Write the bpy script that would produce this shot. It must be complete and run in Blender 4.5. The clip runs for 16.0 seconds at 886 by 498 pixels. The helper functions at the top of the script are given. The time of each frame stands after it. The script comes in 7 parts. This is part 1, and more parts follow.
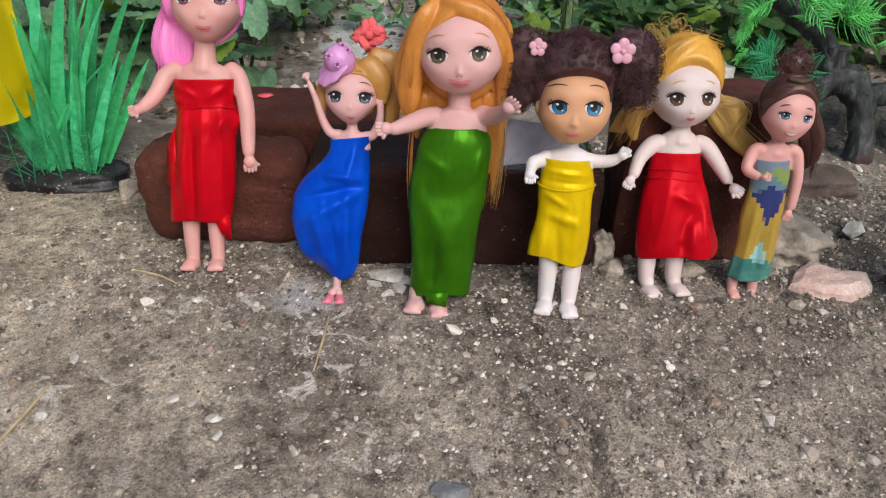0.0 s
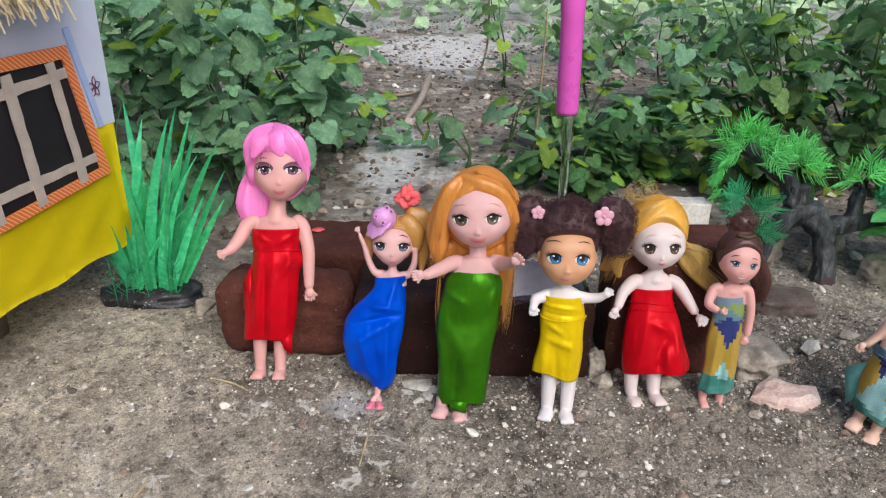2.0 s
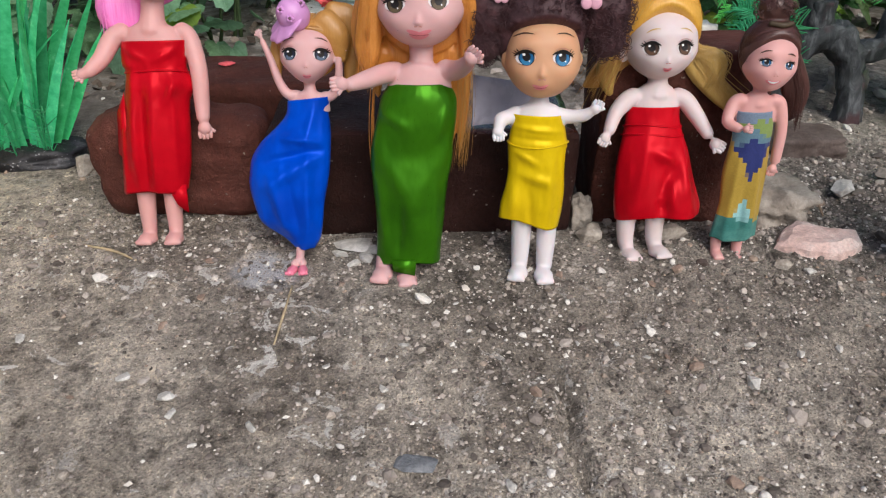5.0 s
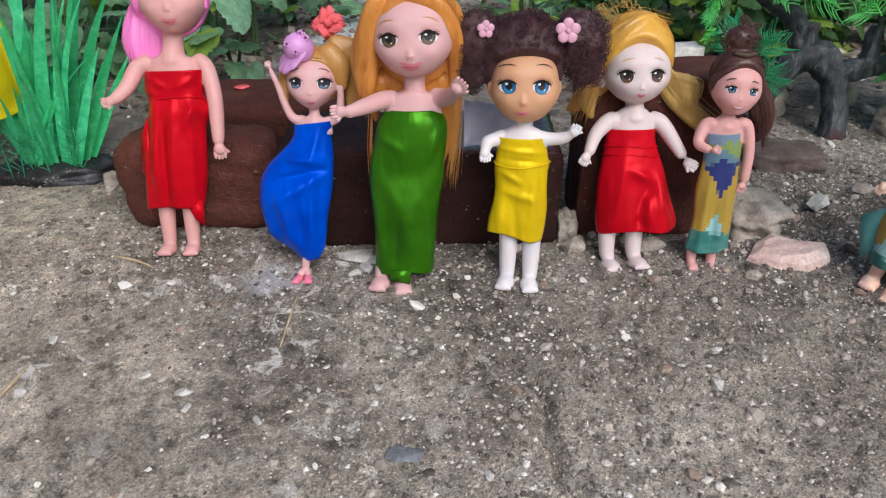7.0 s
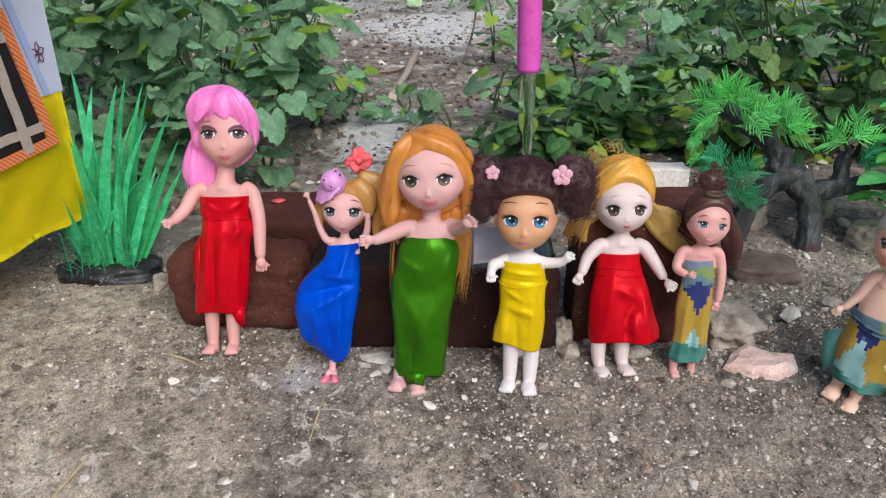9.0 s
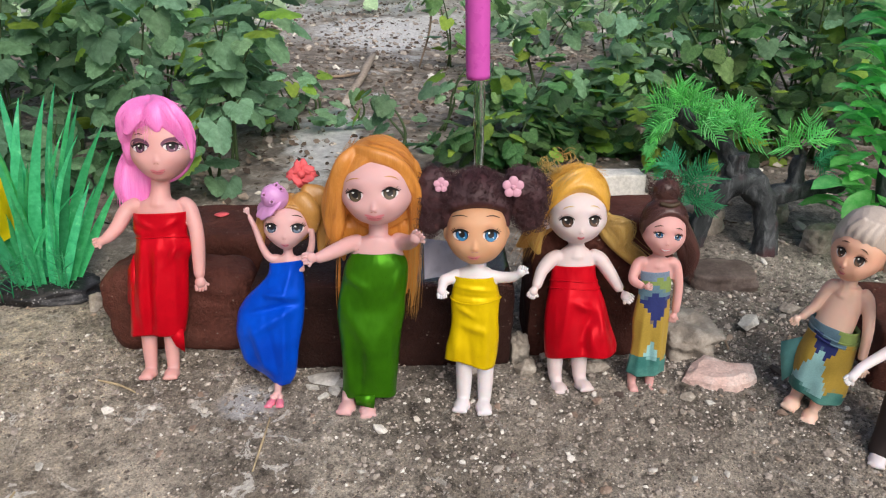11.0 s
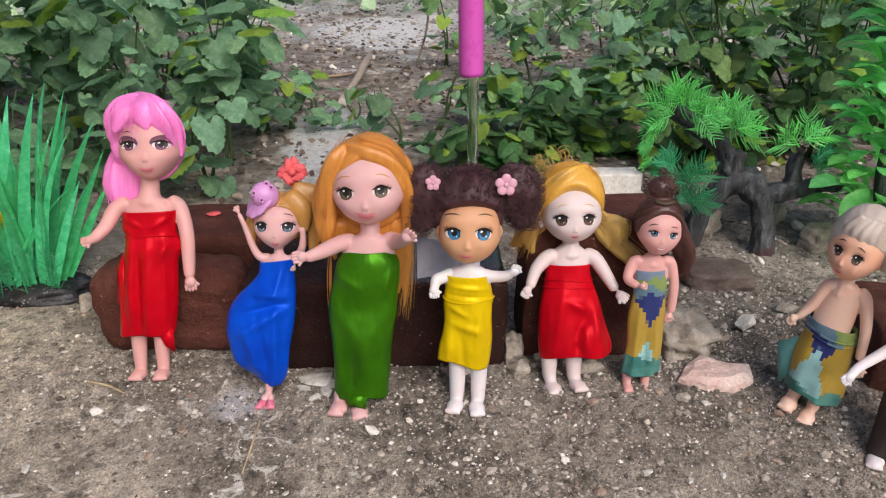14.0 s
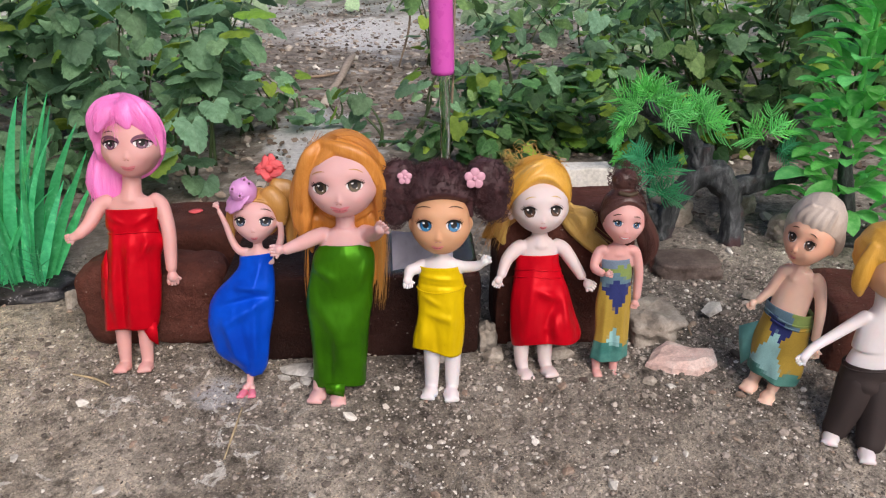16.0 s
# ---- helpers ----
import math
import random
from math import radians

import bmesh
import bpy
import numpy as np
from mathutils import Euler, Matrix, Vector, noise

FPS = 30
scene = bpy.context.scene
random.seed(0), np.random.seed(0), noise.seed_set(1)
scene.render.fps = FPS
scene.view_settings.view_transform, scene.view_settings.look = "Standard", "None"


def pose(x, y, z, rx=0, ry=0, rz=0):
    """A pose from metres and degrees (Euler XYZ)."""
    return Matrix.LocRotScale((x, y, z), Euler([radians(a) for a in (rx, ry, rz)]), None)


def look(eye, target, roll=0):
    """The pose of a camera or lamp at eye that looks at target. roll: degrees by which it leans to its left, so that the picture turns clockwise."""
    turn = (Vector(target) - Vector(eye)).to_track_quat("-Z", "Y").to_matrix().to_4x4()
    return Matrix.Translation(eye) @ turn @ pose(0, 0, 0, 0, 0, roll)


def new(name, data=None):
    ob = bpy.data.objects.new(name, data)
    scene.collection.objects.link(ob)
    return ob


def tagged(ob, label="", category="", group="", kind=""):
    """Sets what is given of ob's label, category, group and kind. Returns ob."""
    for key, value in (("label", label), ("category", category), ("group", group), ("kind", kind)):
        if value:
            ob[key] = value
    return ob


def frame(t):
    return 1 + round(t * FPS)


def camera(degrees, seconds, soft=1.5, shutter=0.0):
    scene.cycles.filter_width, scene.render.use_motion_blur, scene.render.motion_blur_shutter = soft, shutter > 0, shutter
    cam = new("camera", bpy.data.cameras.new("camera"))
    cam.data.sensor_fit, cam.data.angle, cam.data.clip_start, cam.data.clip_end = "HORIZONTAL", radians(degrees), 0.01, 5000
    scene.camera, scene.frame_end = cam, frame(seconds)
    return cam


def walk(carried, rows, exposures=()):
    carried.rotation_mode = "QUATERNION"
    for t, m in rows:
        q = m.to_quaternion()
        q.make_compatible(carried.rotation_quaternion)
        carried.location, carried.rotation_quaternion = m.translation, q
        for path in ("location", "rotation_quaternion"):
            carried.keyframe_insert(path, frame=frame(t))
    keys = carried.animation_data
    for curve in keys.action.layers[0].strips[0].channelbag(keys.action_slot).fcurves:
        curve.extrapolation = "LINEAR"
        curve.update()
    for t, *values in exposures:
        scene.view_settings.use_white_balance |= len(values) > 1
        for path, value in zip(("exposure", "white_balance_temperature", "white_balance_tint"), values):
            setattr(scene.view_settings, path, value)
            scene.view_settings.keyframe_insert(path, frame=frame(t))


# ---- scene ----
cam = camera(61.4, 16.0, soft=1.2)
PATH = [
    (0, (0.055, 0.058, 0.255), (0.098, 1.792, -0.74), 1.6),
    (0.5, (0.055, 0.028, 0.285), (0.076, 1.786, -0.669), 1.4),
    (1, (0.053, -0.003, 0.317), (0.058, 1.786, -0.576), 1.4),
    (1.5, (0.05, -0.021, 0.332), (0.043, 1.796, -0.504), 1.3),
    (2, (0.051, -0.026, 0.336), (0.037, 1.802, -0.474), 1.2),
    (2.5, (0.058, -0.019, 0.331), (0.043, 1.807, -0.484), 1.1),
    (3, (0.062, 0.01, 0.306), (0.058, 1.82, -0.546), 1.0),
    (3.5, (0.073, 0.047, 0.269), (0.093, 1.825, -0.648), 0.9),
    (4, (0.075, 0.068, 0.241), (0.118, 1.814, -0.734), 0.7),
    (4.5, (0.073, 0.073, 0.233), (0.125, 1.799, -0.777), 0.5),
    (4.7, (0.072, 0.072, 0.232), (0.127, 1.791, -0.788), 0.4),
    (6.8, (0.087, 0.051, 0.245), (0.082, 1.776, -0.767), -0.6),
    (7, (0.089, 0.039, 0.254), (0.084, 1.768, -0.752), -0.5),
    (7.5, (0.089, 0.02, 0.274), (0.078, 1.764, -0.704), -0.3),
    (8, (0.088, 0.01, 0.28), (0.075, 1.774, -0.663), 0.0),
    (8.5, (0.087, -0.003, 0.294), (0.059, 1.786, -0.6), 0.1),
    (9, (0.089, -0.008, 0.312), (0.054, 1.805, -0.531), 0.1),
    (9.5, (0.092, -0.01, 0.326), (0.065, 1.82, -0.482), 0.1),
    (10, (0.095, 0.012, 0.316), (0.097, 1.842, -0.49), 0.2),
    (10.2, (0.097, 0.017, 0.312), (0.117, 1.842, -0.506), 0.3),
    (12.3, (0.1, 0.007, 0.31), (0.174, 1.82, -0.532), 0.3),
    (12.5, (0.099, 0.006, 0.311), (0.165, 1.821, -0.525), 0.3),
    (13, (0.099, 0.008, 0.31), (0.155, 1.826, -0.522), 0.2),
    (13.5, (0.099, 0.01, 0.306), (0.155, 1.827, -0.528), 0.3),
    (14, (0.104, 0.02, 0.307), (0.166, 1.837, -0.528), 0.3),
    (14.5, (0.105, 0.015, 0.308), (0.182, 1.828, -0.534), 0.4),
    (15, (0.11, 0.01, 0.309), (0.192, 1.825, -0.528), 0.3),
    (15.5, (0.113, 0.001, 0.315), (0.197, 1.818, -0.515), 0.1),
    (16, (0.115, 0.0, 0.31), (0.203, 1.815, -0.525), -0.1),
]
walk(cam, [(t, look(eye, target, roll)) for t, eye, target, roll in PATH], exposures=((0, 0.08, 6450, 12), (1.5, 0.22, 6200, 11), (3, 0.22, 6250, 12), (4.5, 0.07, 6250, 13), (7, 0.12, 6000, 12), (8, 0.14, 6050, 12), (9.5, 0.20, 6300, 12), (12.5, 0.18, 6500, 14), (16, 0.15, 6550, 17)))

# ---- light ----
SUN_EL, SUN_AZ = 44.0, 156.0
world = bpy.data.worlds.new("overcast_sky")
scene.world = world
world.use_nodes = True
_nt = world.node_tree
_bg = _nt.nodes["Background"]
_sky = _nt.nodes.new("ShaderNodeTexSky")
_sky.sky_type = "NISHITA"
_sky.sun_disc = False
_sky.sun_elevation = radians(SUN_EL)
_sky.sun_rotation = radians(SUN_AZ)
_sky.air_density, _sky.dust_density, _sky.ozone_density = 1.0, 4.0, 1.0
_nt.links.new(_sky.outputs[0], _bg.inputs[0])
_bg.inputs[1].default_value = 0.088
sun = new("sun", bpy.data.lights.new("sun", "SUN"))
sun.data.energy, sun.data.angle, sun.data.color = 2.12, radians(42), (1.0, 0.972, 0.912)
_az, _el = radians(SUN_AZ), radians(SUN_EL)
_sd = Vector((math.sin(_az) * math.cos(_el), math.cos(_az) * math.cos(_el), math.sin(_el)))
sun.matrix_world = look(_sd * 10, (0, 0, 0))

rng = random.Random(7)


# ---- materials ----
class Mat:
    """A node material under construction."""

    def __init__(self, name, rough=0.6, metal=0.0, spec=0.5):
        self.m = bpy.data.materials.new(name)
        self.m.use_nodes = True
        self.nt = self.m.node_tree
        self.b = self.nt.nodes["Principled BSDF"]
        self.b.inputs["Roughness"].default_value = rough
        self.b.inputs["Metallic"].default_value = metal
        self.b.inputs["Specular IOR Level"].default_value = spec
        self.tc = self.nt.nodes.new("ShaderNodeTexCoord")
        self.co = self.tc.outputs["Object"]

    def node(self, kind, **inputs):
        n = self.nt.nodes.new(kind)
        for k, v in inputs.items():
            self.put(n.inputs[k], v)
        return n

    def put(self, socket, v):
        if hasattr(v, "is_output"):
            self.nt.links.new(v, socket)
        else:
            socket.default_value = v

    def noise(self, scale, detail=4.0, rough=0.6, co=None, distort=0.0):
        n = self.node("ShaderNodeTexNoise", Scale=scale, Detail=detail, Roughness=rough, Distortion=distort)
        self.nt.links.new(co or self.co, n.inputs["Vector"])
        return n.outputs["Fac"]

    def voronoi(self, scale, feature="F1", co=None, out="Distance"):
        n = self.node("ShaderNodeTexVoronoi", Scale=scale)
        n.feature = feature
        self.nt.links.new(co or self.co, n.inputs["Vector"])
        return n.outputs[out]

    def stretch(self, x, y, z, co=None):
        n = self.nt.nodes.new("ShaderNodeMapping")
        n.inputs["Scale"].default_value = (x, y, z)
        self.nt.links.new(co or self.co, n.inputs["Vector"])
        return n.outputs[0]

    def ramp(self, fac, *stops, interp="LINEAR"):
        n = self.node("ShaderNodeValToRGB", Fac=fac)
        n.color_ramp.interpolation = interp
        els = n.color_ramp.elements
        while len(els) < len(stops):
            els.new(0.5)
        for e, (p, c) in zip(els, stops):
            e.position = p
            e.color = (*c, 1) if len(c) == 3 else c
        return n.outputs["Color"]

    def grey(self, fac, lo, hi, a=0.0, b=1.0):
        n = self.node("ShaderNodeMapRange", Value=fac)
        for k, v in zip(("From Min", "From Max", "To Min", "To Max"), (lo, hi, a, b)):
            n.inputs[k].default_value = v
        return n.outputs[0]

    def math(self, op, a, b=0.0, c=0.0):
        n = self.nt.nodes.new("ShaderNodeMath")
        n.operation = op
        for s, v in zip(n.inputs, (a, b, c)):
            self.put(s, v)
        return n.outputs[0]

    def mix(self, fac, a, b, blend="MIX"):
        n = self.nt.nodes.new("ShaderNodeMix")
        n.data_type, n.blend_type = "RGBA", blend
        self.put(n.inputs["Factor"], fac)
        for s, v in (("A", a), ("B", b)):
            sock = [i for i in n.inputs if i.name == s and i.type == "RGBA"][0]
            self.put(sock, (*v, 1) if isinstance(v, tuple) and len(v) == 3 else v)
        return [o for o in n.outputs if o.type == "RGBA"][0]

    def vary(self, colour, amount=0.25, hue=0.02):
        """Object-by-object variation of a colour."""
        info = self.nt.nodes.new("ShaderNodeObjectInfo")
        n = self.node("ShaderNodeHueSaturation", Color=colour)
        self.put(n.inputs["Value"], self.grey(info.outputs["Random"], 0, 1, 1 - amount, 1 + amount))
        h = self.math("FRACT", self.math("MULTIPLY", info.outputs["Random"], 7.31))
        self.put(n.inputs["Hue"], self.grey(h, 0, 1, 0.5 - hue, 0.5 + hue))
        return n.outputs[0]

    def island(self):
        return self.nt.nodes.new("ShaderNodeNewGeometry").outputs["Random Per Island"]

    def xyz(self):
        n = self.nt.nodes.new("ShaderNodeSeparateXYZ")
        self.nt.links.new(self.co, n.inputs[0])
        return n.outputs

    def bump(self, height, strength=0.5, dist=0.001):
        prev = self.b.inputs["Normal"].links[0].from_socket if self.b.inputs["Normal"].links else None
        n = self.node("ShaderNodeBump", Height=height, Strength=strength, Distance=dist)
        if prev:
            self.nt.links.new(prev, n.inputs["Normal"])
        self.nt.links.new(n.outputs[0], self.b.inputs["Normal"])
        return self

    def set(self, **kw):
        for k, v in kw.items():
            k = k.replace("_", " ")
            self.put(self.b.inputs[k], (*v, 1) if isinstance(v, tuple) and len(v) == 3 else v)
        return self


def soil_material():
    m = Mat("damp_gravelly_soil", rough=0.85, spec=0.3)
    x, y, z = m.xyz()
    big = m.noise(7, 5, 0.6)
    mid = m.noise(45, 6, 0.7)
    fine = m.noise(420, 4, 0.75)
    base = m.ramp(m.math("ADD", m.math("MULTIPLY", big, 0.5), m.math("MULTIPLY", mid, 0.5)),
                  (0.34, (0.152, 0.136, 0.117)), (0.5, (0.302, 0.272, 0.235)), (0.66, (0.49, 0.447, 0.39)))
    cell = m.nt.nodes.new("ShaderNodeSeparateColor")
    m.nt.links.new(m.voronoi(420, out="Color"), cell.inputs[0])
    cell2 = m.nt.nodes.new("ShaderNodeSeparateColor")
    m.nt.links.new(m.voronoi(1000, out="Color"), cell2.inputs[0])
    grain = m.ramp(cell.outputs[0], (0.0, (0.58, 0.56, 0.54)), (0.45, (0.95, 0.94, 0.92)), (0.88, (1.15, 1.14, 1.1)), (0.985, (1.8, 1.76, 1.68)))
    grain2 = m.ramp(cell2.outputs[0], (0.0, (0.12, 0.115, 0.11)), (0.34, (0.9, 0.9, 0.9)), (0.85, (1.35, 1.34, 1.31)), (0.95, (1.9, 1.86, 1.78)))
    clods = m.ramp(m.noise(110, 5, 0.7), (0.34, (0.3, 0.29, 0.28)), (0.48, (0.98, 0.98, 0.98)), (0.66, (1.4, 1.39, 1.36)))
    col = m.mix(0.3, base, grain, "MULTIPLY")
    col = m.mix(0.42, col, grain2, "MULTIPLY")
    blotch = m.ramp(m.noise(15, 6, 0.7, distort=0.4), (0.36, (0.62, 0.6, 0.58)), (0.5, (0.95, 0.95, 0.95)), (0.64, (1.22, 1.22, 1.21)))
    col = m.mix(0.85, col, blotch, "MULTIPLY")
    col = m.mix(0.9, col, clods, "MULTIPLY")
    # dry and paler on the hut's side, damp in the middle
    wide = m.math("MULTIPLY_ADD", m.noise(0.7, 6, 0.65), 3.0, -1.5)
    off_x = m.math("MULTIPLY", wide, m.grey(m.math("ABSOLUTE", x), 0.8, 2.0))
    off_y = m.math("MULTIPLY", wide, m.grey(m.math("ABSOLUTE", m.math("SUBTRACT", y, 0.5)), 0.7, 1.8))
    dry = m.grey(m.math("ADD", m.math("ADD", x, off_y), m.math("MULTIPLY_ADD", m.noise(6, 5, 0.6), 0.5, -0.25)), -0.16, 0.06, 1, 0)
    away = m.grey(m.math("SQRT", m.math("ADD", m.math("POWER", x, 2.0), m.math("POWER", m.math("SUBTRACT", y, 0.5), 2.0))), 0.7, 1.6)
    dry = m.math("MAXIMUM", dry, m.grey(m.math("MULTIPLY_ADD", m.noise(8, 4, 0.6), 0.1, y), 0.34, 0.5, 0.95, 0))
    dry = m.mix(away, dry, m.grey(m.noise(1.3, 7, 0.65), 0.38, 0.62))
    col = m.mix(m.math("MULTIPLY", dry, 0.75), col, m.mix(1.0, col, (1.75, 1.72, 1.66), "MULTIPLY"))
    damp = m.math("MULTIPLY", m.grey(m.noise(11, 5, 0.65), 0.42, 0.6), m.math("MULTIPLY", m.math("MULTIPLY", m.grey(x, -0.14, 0.02), m.grey(x, 0.2, 0.32, 1, 0)), m.math("MULTIPLY", m.grey(y, 0.5, 0.6, 1, 0), m.grey(y, 0.30, 0.40))))
    col = m.mix(m.math("MULTIPLY", damp, 0.6), col, m.mix(1.0, col, (0.55, 0.52, 0.5), "MULTIPLY"))
    # a smear of pale cement by the front brick
    ex = m.math("POWER", m.math("MULTIPLY", m.math("ADD", x, 0.018), 52.0), 2.0)
    ey = m.math("POWER", m.math("MULTIPLY", m.math("SUBTRACT", y, 0.441), 68.0), 2.0)
    smear = m.math("MULTIPLY", m.grey(m.math("ADD", ex, ey), 0.5, 1.8, 1, 0), m.grey(m.noise(60, 6, 0.7), 0.40, 0.5))
    col = m.mix(m.math("MULTIPLY", smear, 0.9), col, (0.56, 0.56, 0.58))
    # flat crumbs of old pale mortar trodden into the ground
    crust = m.math("MULTIPLY", m.grey(m.noise(52, 7, 0.7, distort=0.8), 0.575, 0.605), m.math("MULTIPLY", m.grey(m.noise(9, 3, 0.5), 0.4, 0.52), m.grey(x, 0.06, 0.2, 1.0, 0.35)))
    crust = m.math("MULTIPLY", crust, m.grey(y, 0.55, 0.65, 1, 0))
    col = m.mix(m.math("MULTIPLY", crust, 0.85), col, (0.78, 0.75, 0.7))
    # brown leaf mould further back
    mould = m.ramp(m.noise(30, 6, 0.75), (0.3, (0.09, 0.074, 0.06)), (0.52, (0.32, 0.275, 0.23)), (0.7, (0.66, 0.61, 0.55)))
    back = m.grey(m.math("SUBTRACT", m.math("ADD", m.math("MULTIPLY_ADD", m.noise(9), 0.25, y), off_x), m.grey(x, 0.26, 0.34, 0, 0.22)), 0.74, 0.86)
    col = m.mix(back, col, mould)
    # pale ashy crust along the bare strip; sunlit distance paled in colour
    dx = m.math("ABSOLUTE", m.math("ADD", x, m.math("MULTIPLY_ADD", m.noise(5), 0.35, -0.175)))
    strip = m.math("MULTIPLY", m.grey(dx, 0.05, 0.16, 1, 0), m.grey(m.noise(8, 6, 0.7), 0.53, 0.62))
    strip = m.math("MULTIPLY", strip, m.grey(y, 0.8, 1.0))
    # strong sunlight on the far ground, painted in as pale soil
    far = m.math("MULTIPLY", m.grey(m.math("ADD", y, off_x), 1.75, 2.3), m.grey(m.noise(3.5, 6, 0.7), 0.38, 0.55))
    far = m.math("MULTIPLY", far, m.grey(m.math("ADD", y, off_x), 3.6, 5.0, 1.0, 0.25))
    def heap(cx, cy, rx, ry):
        hx = m.math("POWER", m.math("DIVIDE", m.math("SUBTRACT", x, cx), rx), 2.0)
        hy = m.math("POWER", m.math("DIVIDE", m.math("SUBTRACT", y, cy), ry), 2.0)
        return m.grey(m.math("ADD", m.math("ADD", hx, hy), m.math("MULTIPLY_ADD", m.noise(22, 6, 0.75), 2.4, -1.2)), 0.5, 1.0, 1, 0)
    # two heaps of pale wood ash
    strip = m.math("MAXIMUM", strip, m.math("MAXIMUM", heap(0.0, 2.1, 0.19, 0.3), heap(-0.035, 1.08, 0.06, 0.2)))
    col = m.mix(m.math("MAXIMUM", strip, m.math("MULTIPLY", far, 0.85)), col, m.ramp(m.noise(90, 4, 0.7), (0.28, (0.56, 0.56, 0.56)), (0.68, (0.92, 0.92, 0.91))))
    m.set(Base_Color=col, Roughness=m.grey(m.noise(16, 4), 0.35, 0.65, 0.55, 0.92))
    m.bump(m.noise(110, 6, 0.75), 0.9, 0.006)
    m.bump(fine, 0.9, 0.0025)
    m.bump(m.voronoi(700), 0.5, 0.0012)
    return m.m


def pebble_material(name="mixed_pebbles", stops=None):
    m = Mat(name, rough=0.75, spec=0.35)
    stops = stops or ((0.0, (0.09, 0.076, 0.065)), (0.35, (0.24, 0.205, 0.178)), (0.62, (0.42, 0.37, 0.325)), (0.82, (0.57, 0.515, 0.455)), (0.88, (0.36, 0.27, 0.2)), (0.93, (0.8, 0.77, 0.71)))
    col = m.ramp(m.island(), *stops)
    col = m.mix(0.5, col, m.ramp(m.noise(500, 4, 0.7), (0.3, (0.5, 0.5, 0.5)), (0.7, (1.25, 1.22, 1.18))), "MULTIPLY")
    m.set(Base_Color=col)
    m.bump(m.noise(700, 4), 0.5, 0.0008)
    return m.m


def rock_material(name, a, b, c, scale=40, rough=0.8):
    m = Mat(name, rough=rough, spec=0.3)
    n = m.noise(scale, 7, 0.7)
    col = m.ramp(n, (0.3, a), (0.5, b), (0.68, c))
    col = m.mix(0.4, col, m.ramp(m.noise(scale * 9, 4, 0.7), (0.35, (0.55, 0.55, 0.55)), (0.65, (1.2, 1.2, 1.2))), "MULTIPLY")
    m.set(Base_Color=col)
    m.bump(n, 0.6, 0.003)
    m.bump(m.noise(scale * 8, 5, 0.7), 0.6, 0.001)
    return m.m


def brick_material(name, wet=0.0, light=1.0):
    m = Mat(name, rough=0.6, spec=0.25)
    n = m.noise(22, 7, 0.65)
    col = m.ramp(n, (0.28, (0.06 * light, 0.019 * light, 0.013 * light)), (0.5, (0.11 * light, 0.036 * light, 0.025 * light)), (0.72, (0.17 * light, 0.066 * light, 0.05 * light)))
    col = m.mix(0.45, col, m.ramp(m.noise(260, 5, 0.7), (0.32, (0.5, 0.48, 0.48)), (0.7, (1.35, 1.3, 1.3))), "MULTIPLY")
    crumbs = m.grey(m.noise(300, 3, 0.5), 0.7, 0.73)
    col = m.mix(crumbs, col, (0.3, 0.24, 0.2))
    rough = m.grey(m.noise(30, 5), 0.35, 0.62, 0.5, 0.88)
    if wet:
        film = m.math("MULTIPLY", m.grey(m.noise(26, 5, 0.6), 0.34, 0.44), m.grey(m.math("ADD", m.xyz()[0], m.math("MULTIPLY_ADD", m.noise(40, 4), 0.05, -0.025)), 0.008, 0.02))
        rough = m.mix(film, (0.6, 0.6, 0.6), (0.1, 0.1, 0.1))
        m.set(Coat_Weight=m.math("MULTIPLY", film, wet), Coat_Roughness=0.06)
    m.set(Base_Color=col, Roughness=rough)
    m.bump(m.noise(60, 7, 0.75), 0.9, 0.006)
    m.bump(m.noise(420, 4), 0.7, 0.0016)
    return m.m


def satin_material(name, col, dark):
    m = Mat(name, rough=0.3, spec=0.5)
    weave = m.noise(1.0, 3, 0.6, co=m.stretch(2600, 2600, 300))
    c = m.mix(m.grey(m.noise(38, 3), 0.35, 0.65), dark, col)
    c = m.mix(0.08, c, m.ramp(weave, (0.35, (0.7, 0.7, 0.7)), (0.65, (1.2, 1.2, 1.2))), "MULTIPLY")
    m.set(Base_Color=c, Roughness=m.grey(weave, 0.3, 0.7, 0.27, 0.36), IOR=1.8, Specular_Tint=tuple(min(1.0, v / max(col) * 0.9 + 0.06) for v in col))
    m.bump(weave, 0.05, 0.0003)
    m.bump(m.noise(45, 3, co=m.stretch(1, 1, 0.45)), 0.6, 0.004)
    return m.m


def skin_material(name, col, rough=0.5):
    m = Mat(name, rough=rough, spec=0.45)
    tint = m.mix(m.grey(m.noise(60, 3), 0.35, 0.65), tuple(c * 0.93 for c in col), col)
    specks = m.grey(m.noise(420, 2, 0.5), 0.785, 0.8)
    m.set(Base_Color=m.mix(specks, tint, (0.2, 0.14, 0.1)), Subsurface_Weight=0.3, Subsurface_Scale=0.004)
    m.b.inputs["Subsurface Radius"].default_value = (1.0, 0.45, 0.3)
    m.bump(m.noise(900, 2), 0.06, 0.0003)
    return m.m


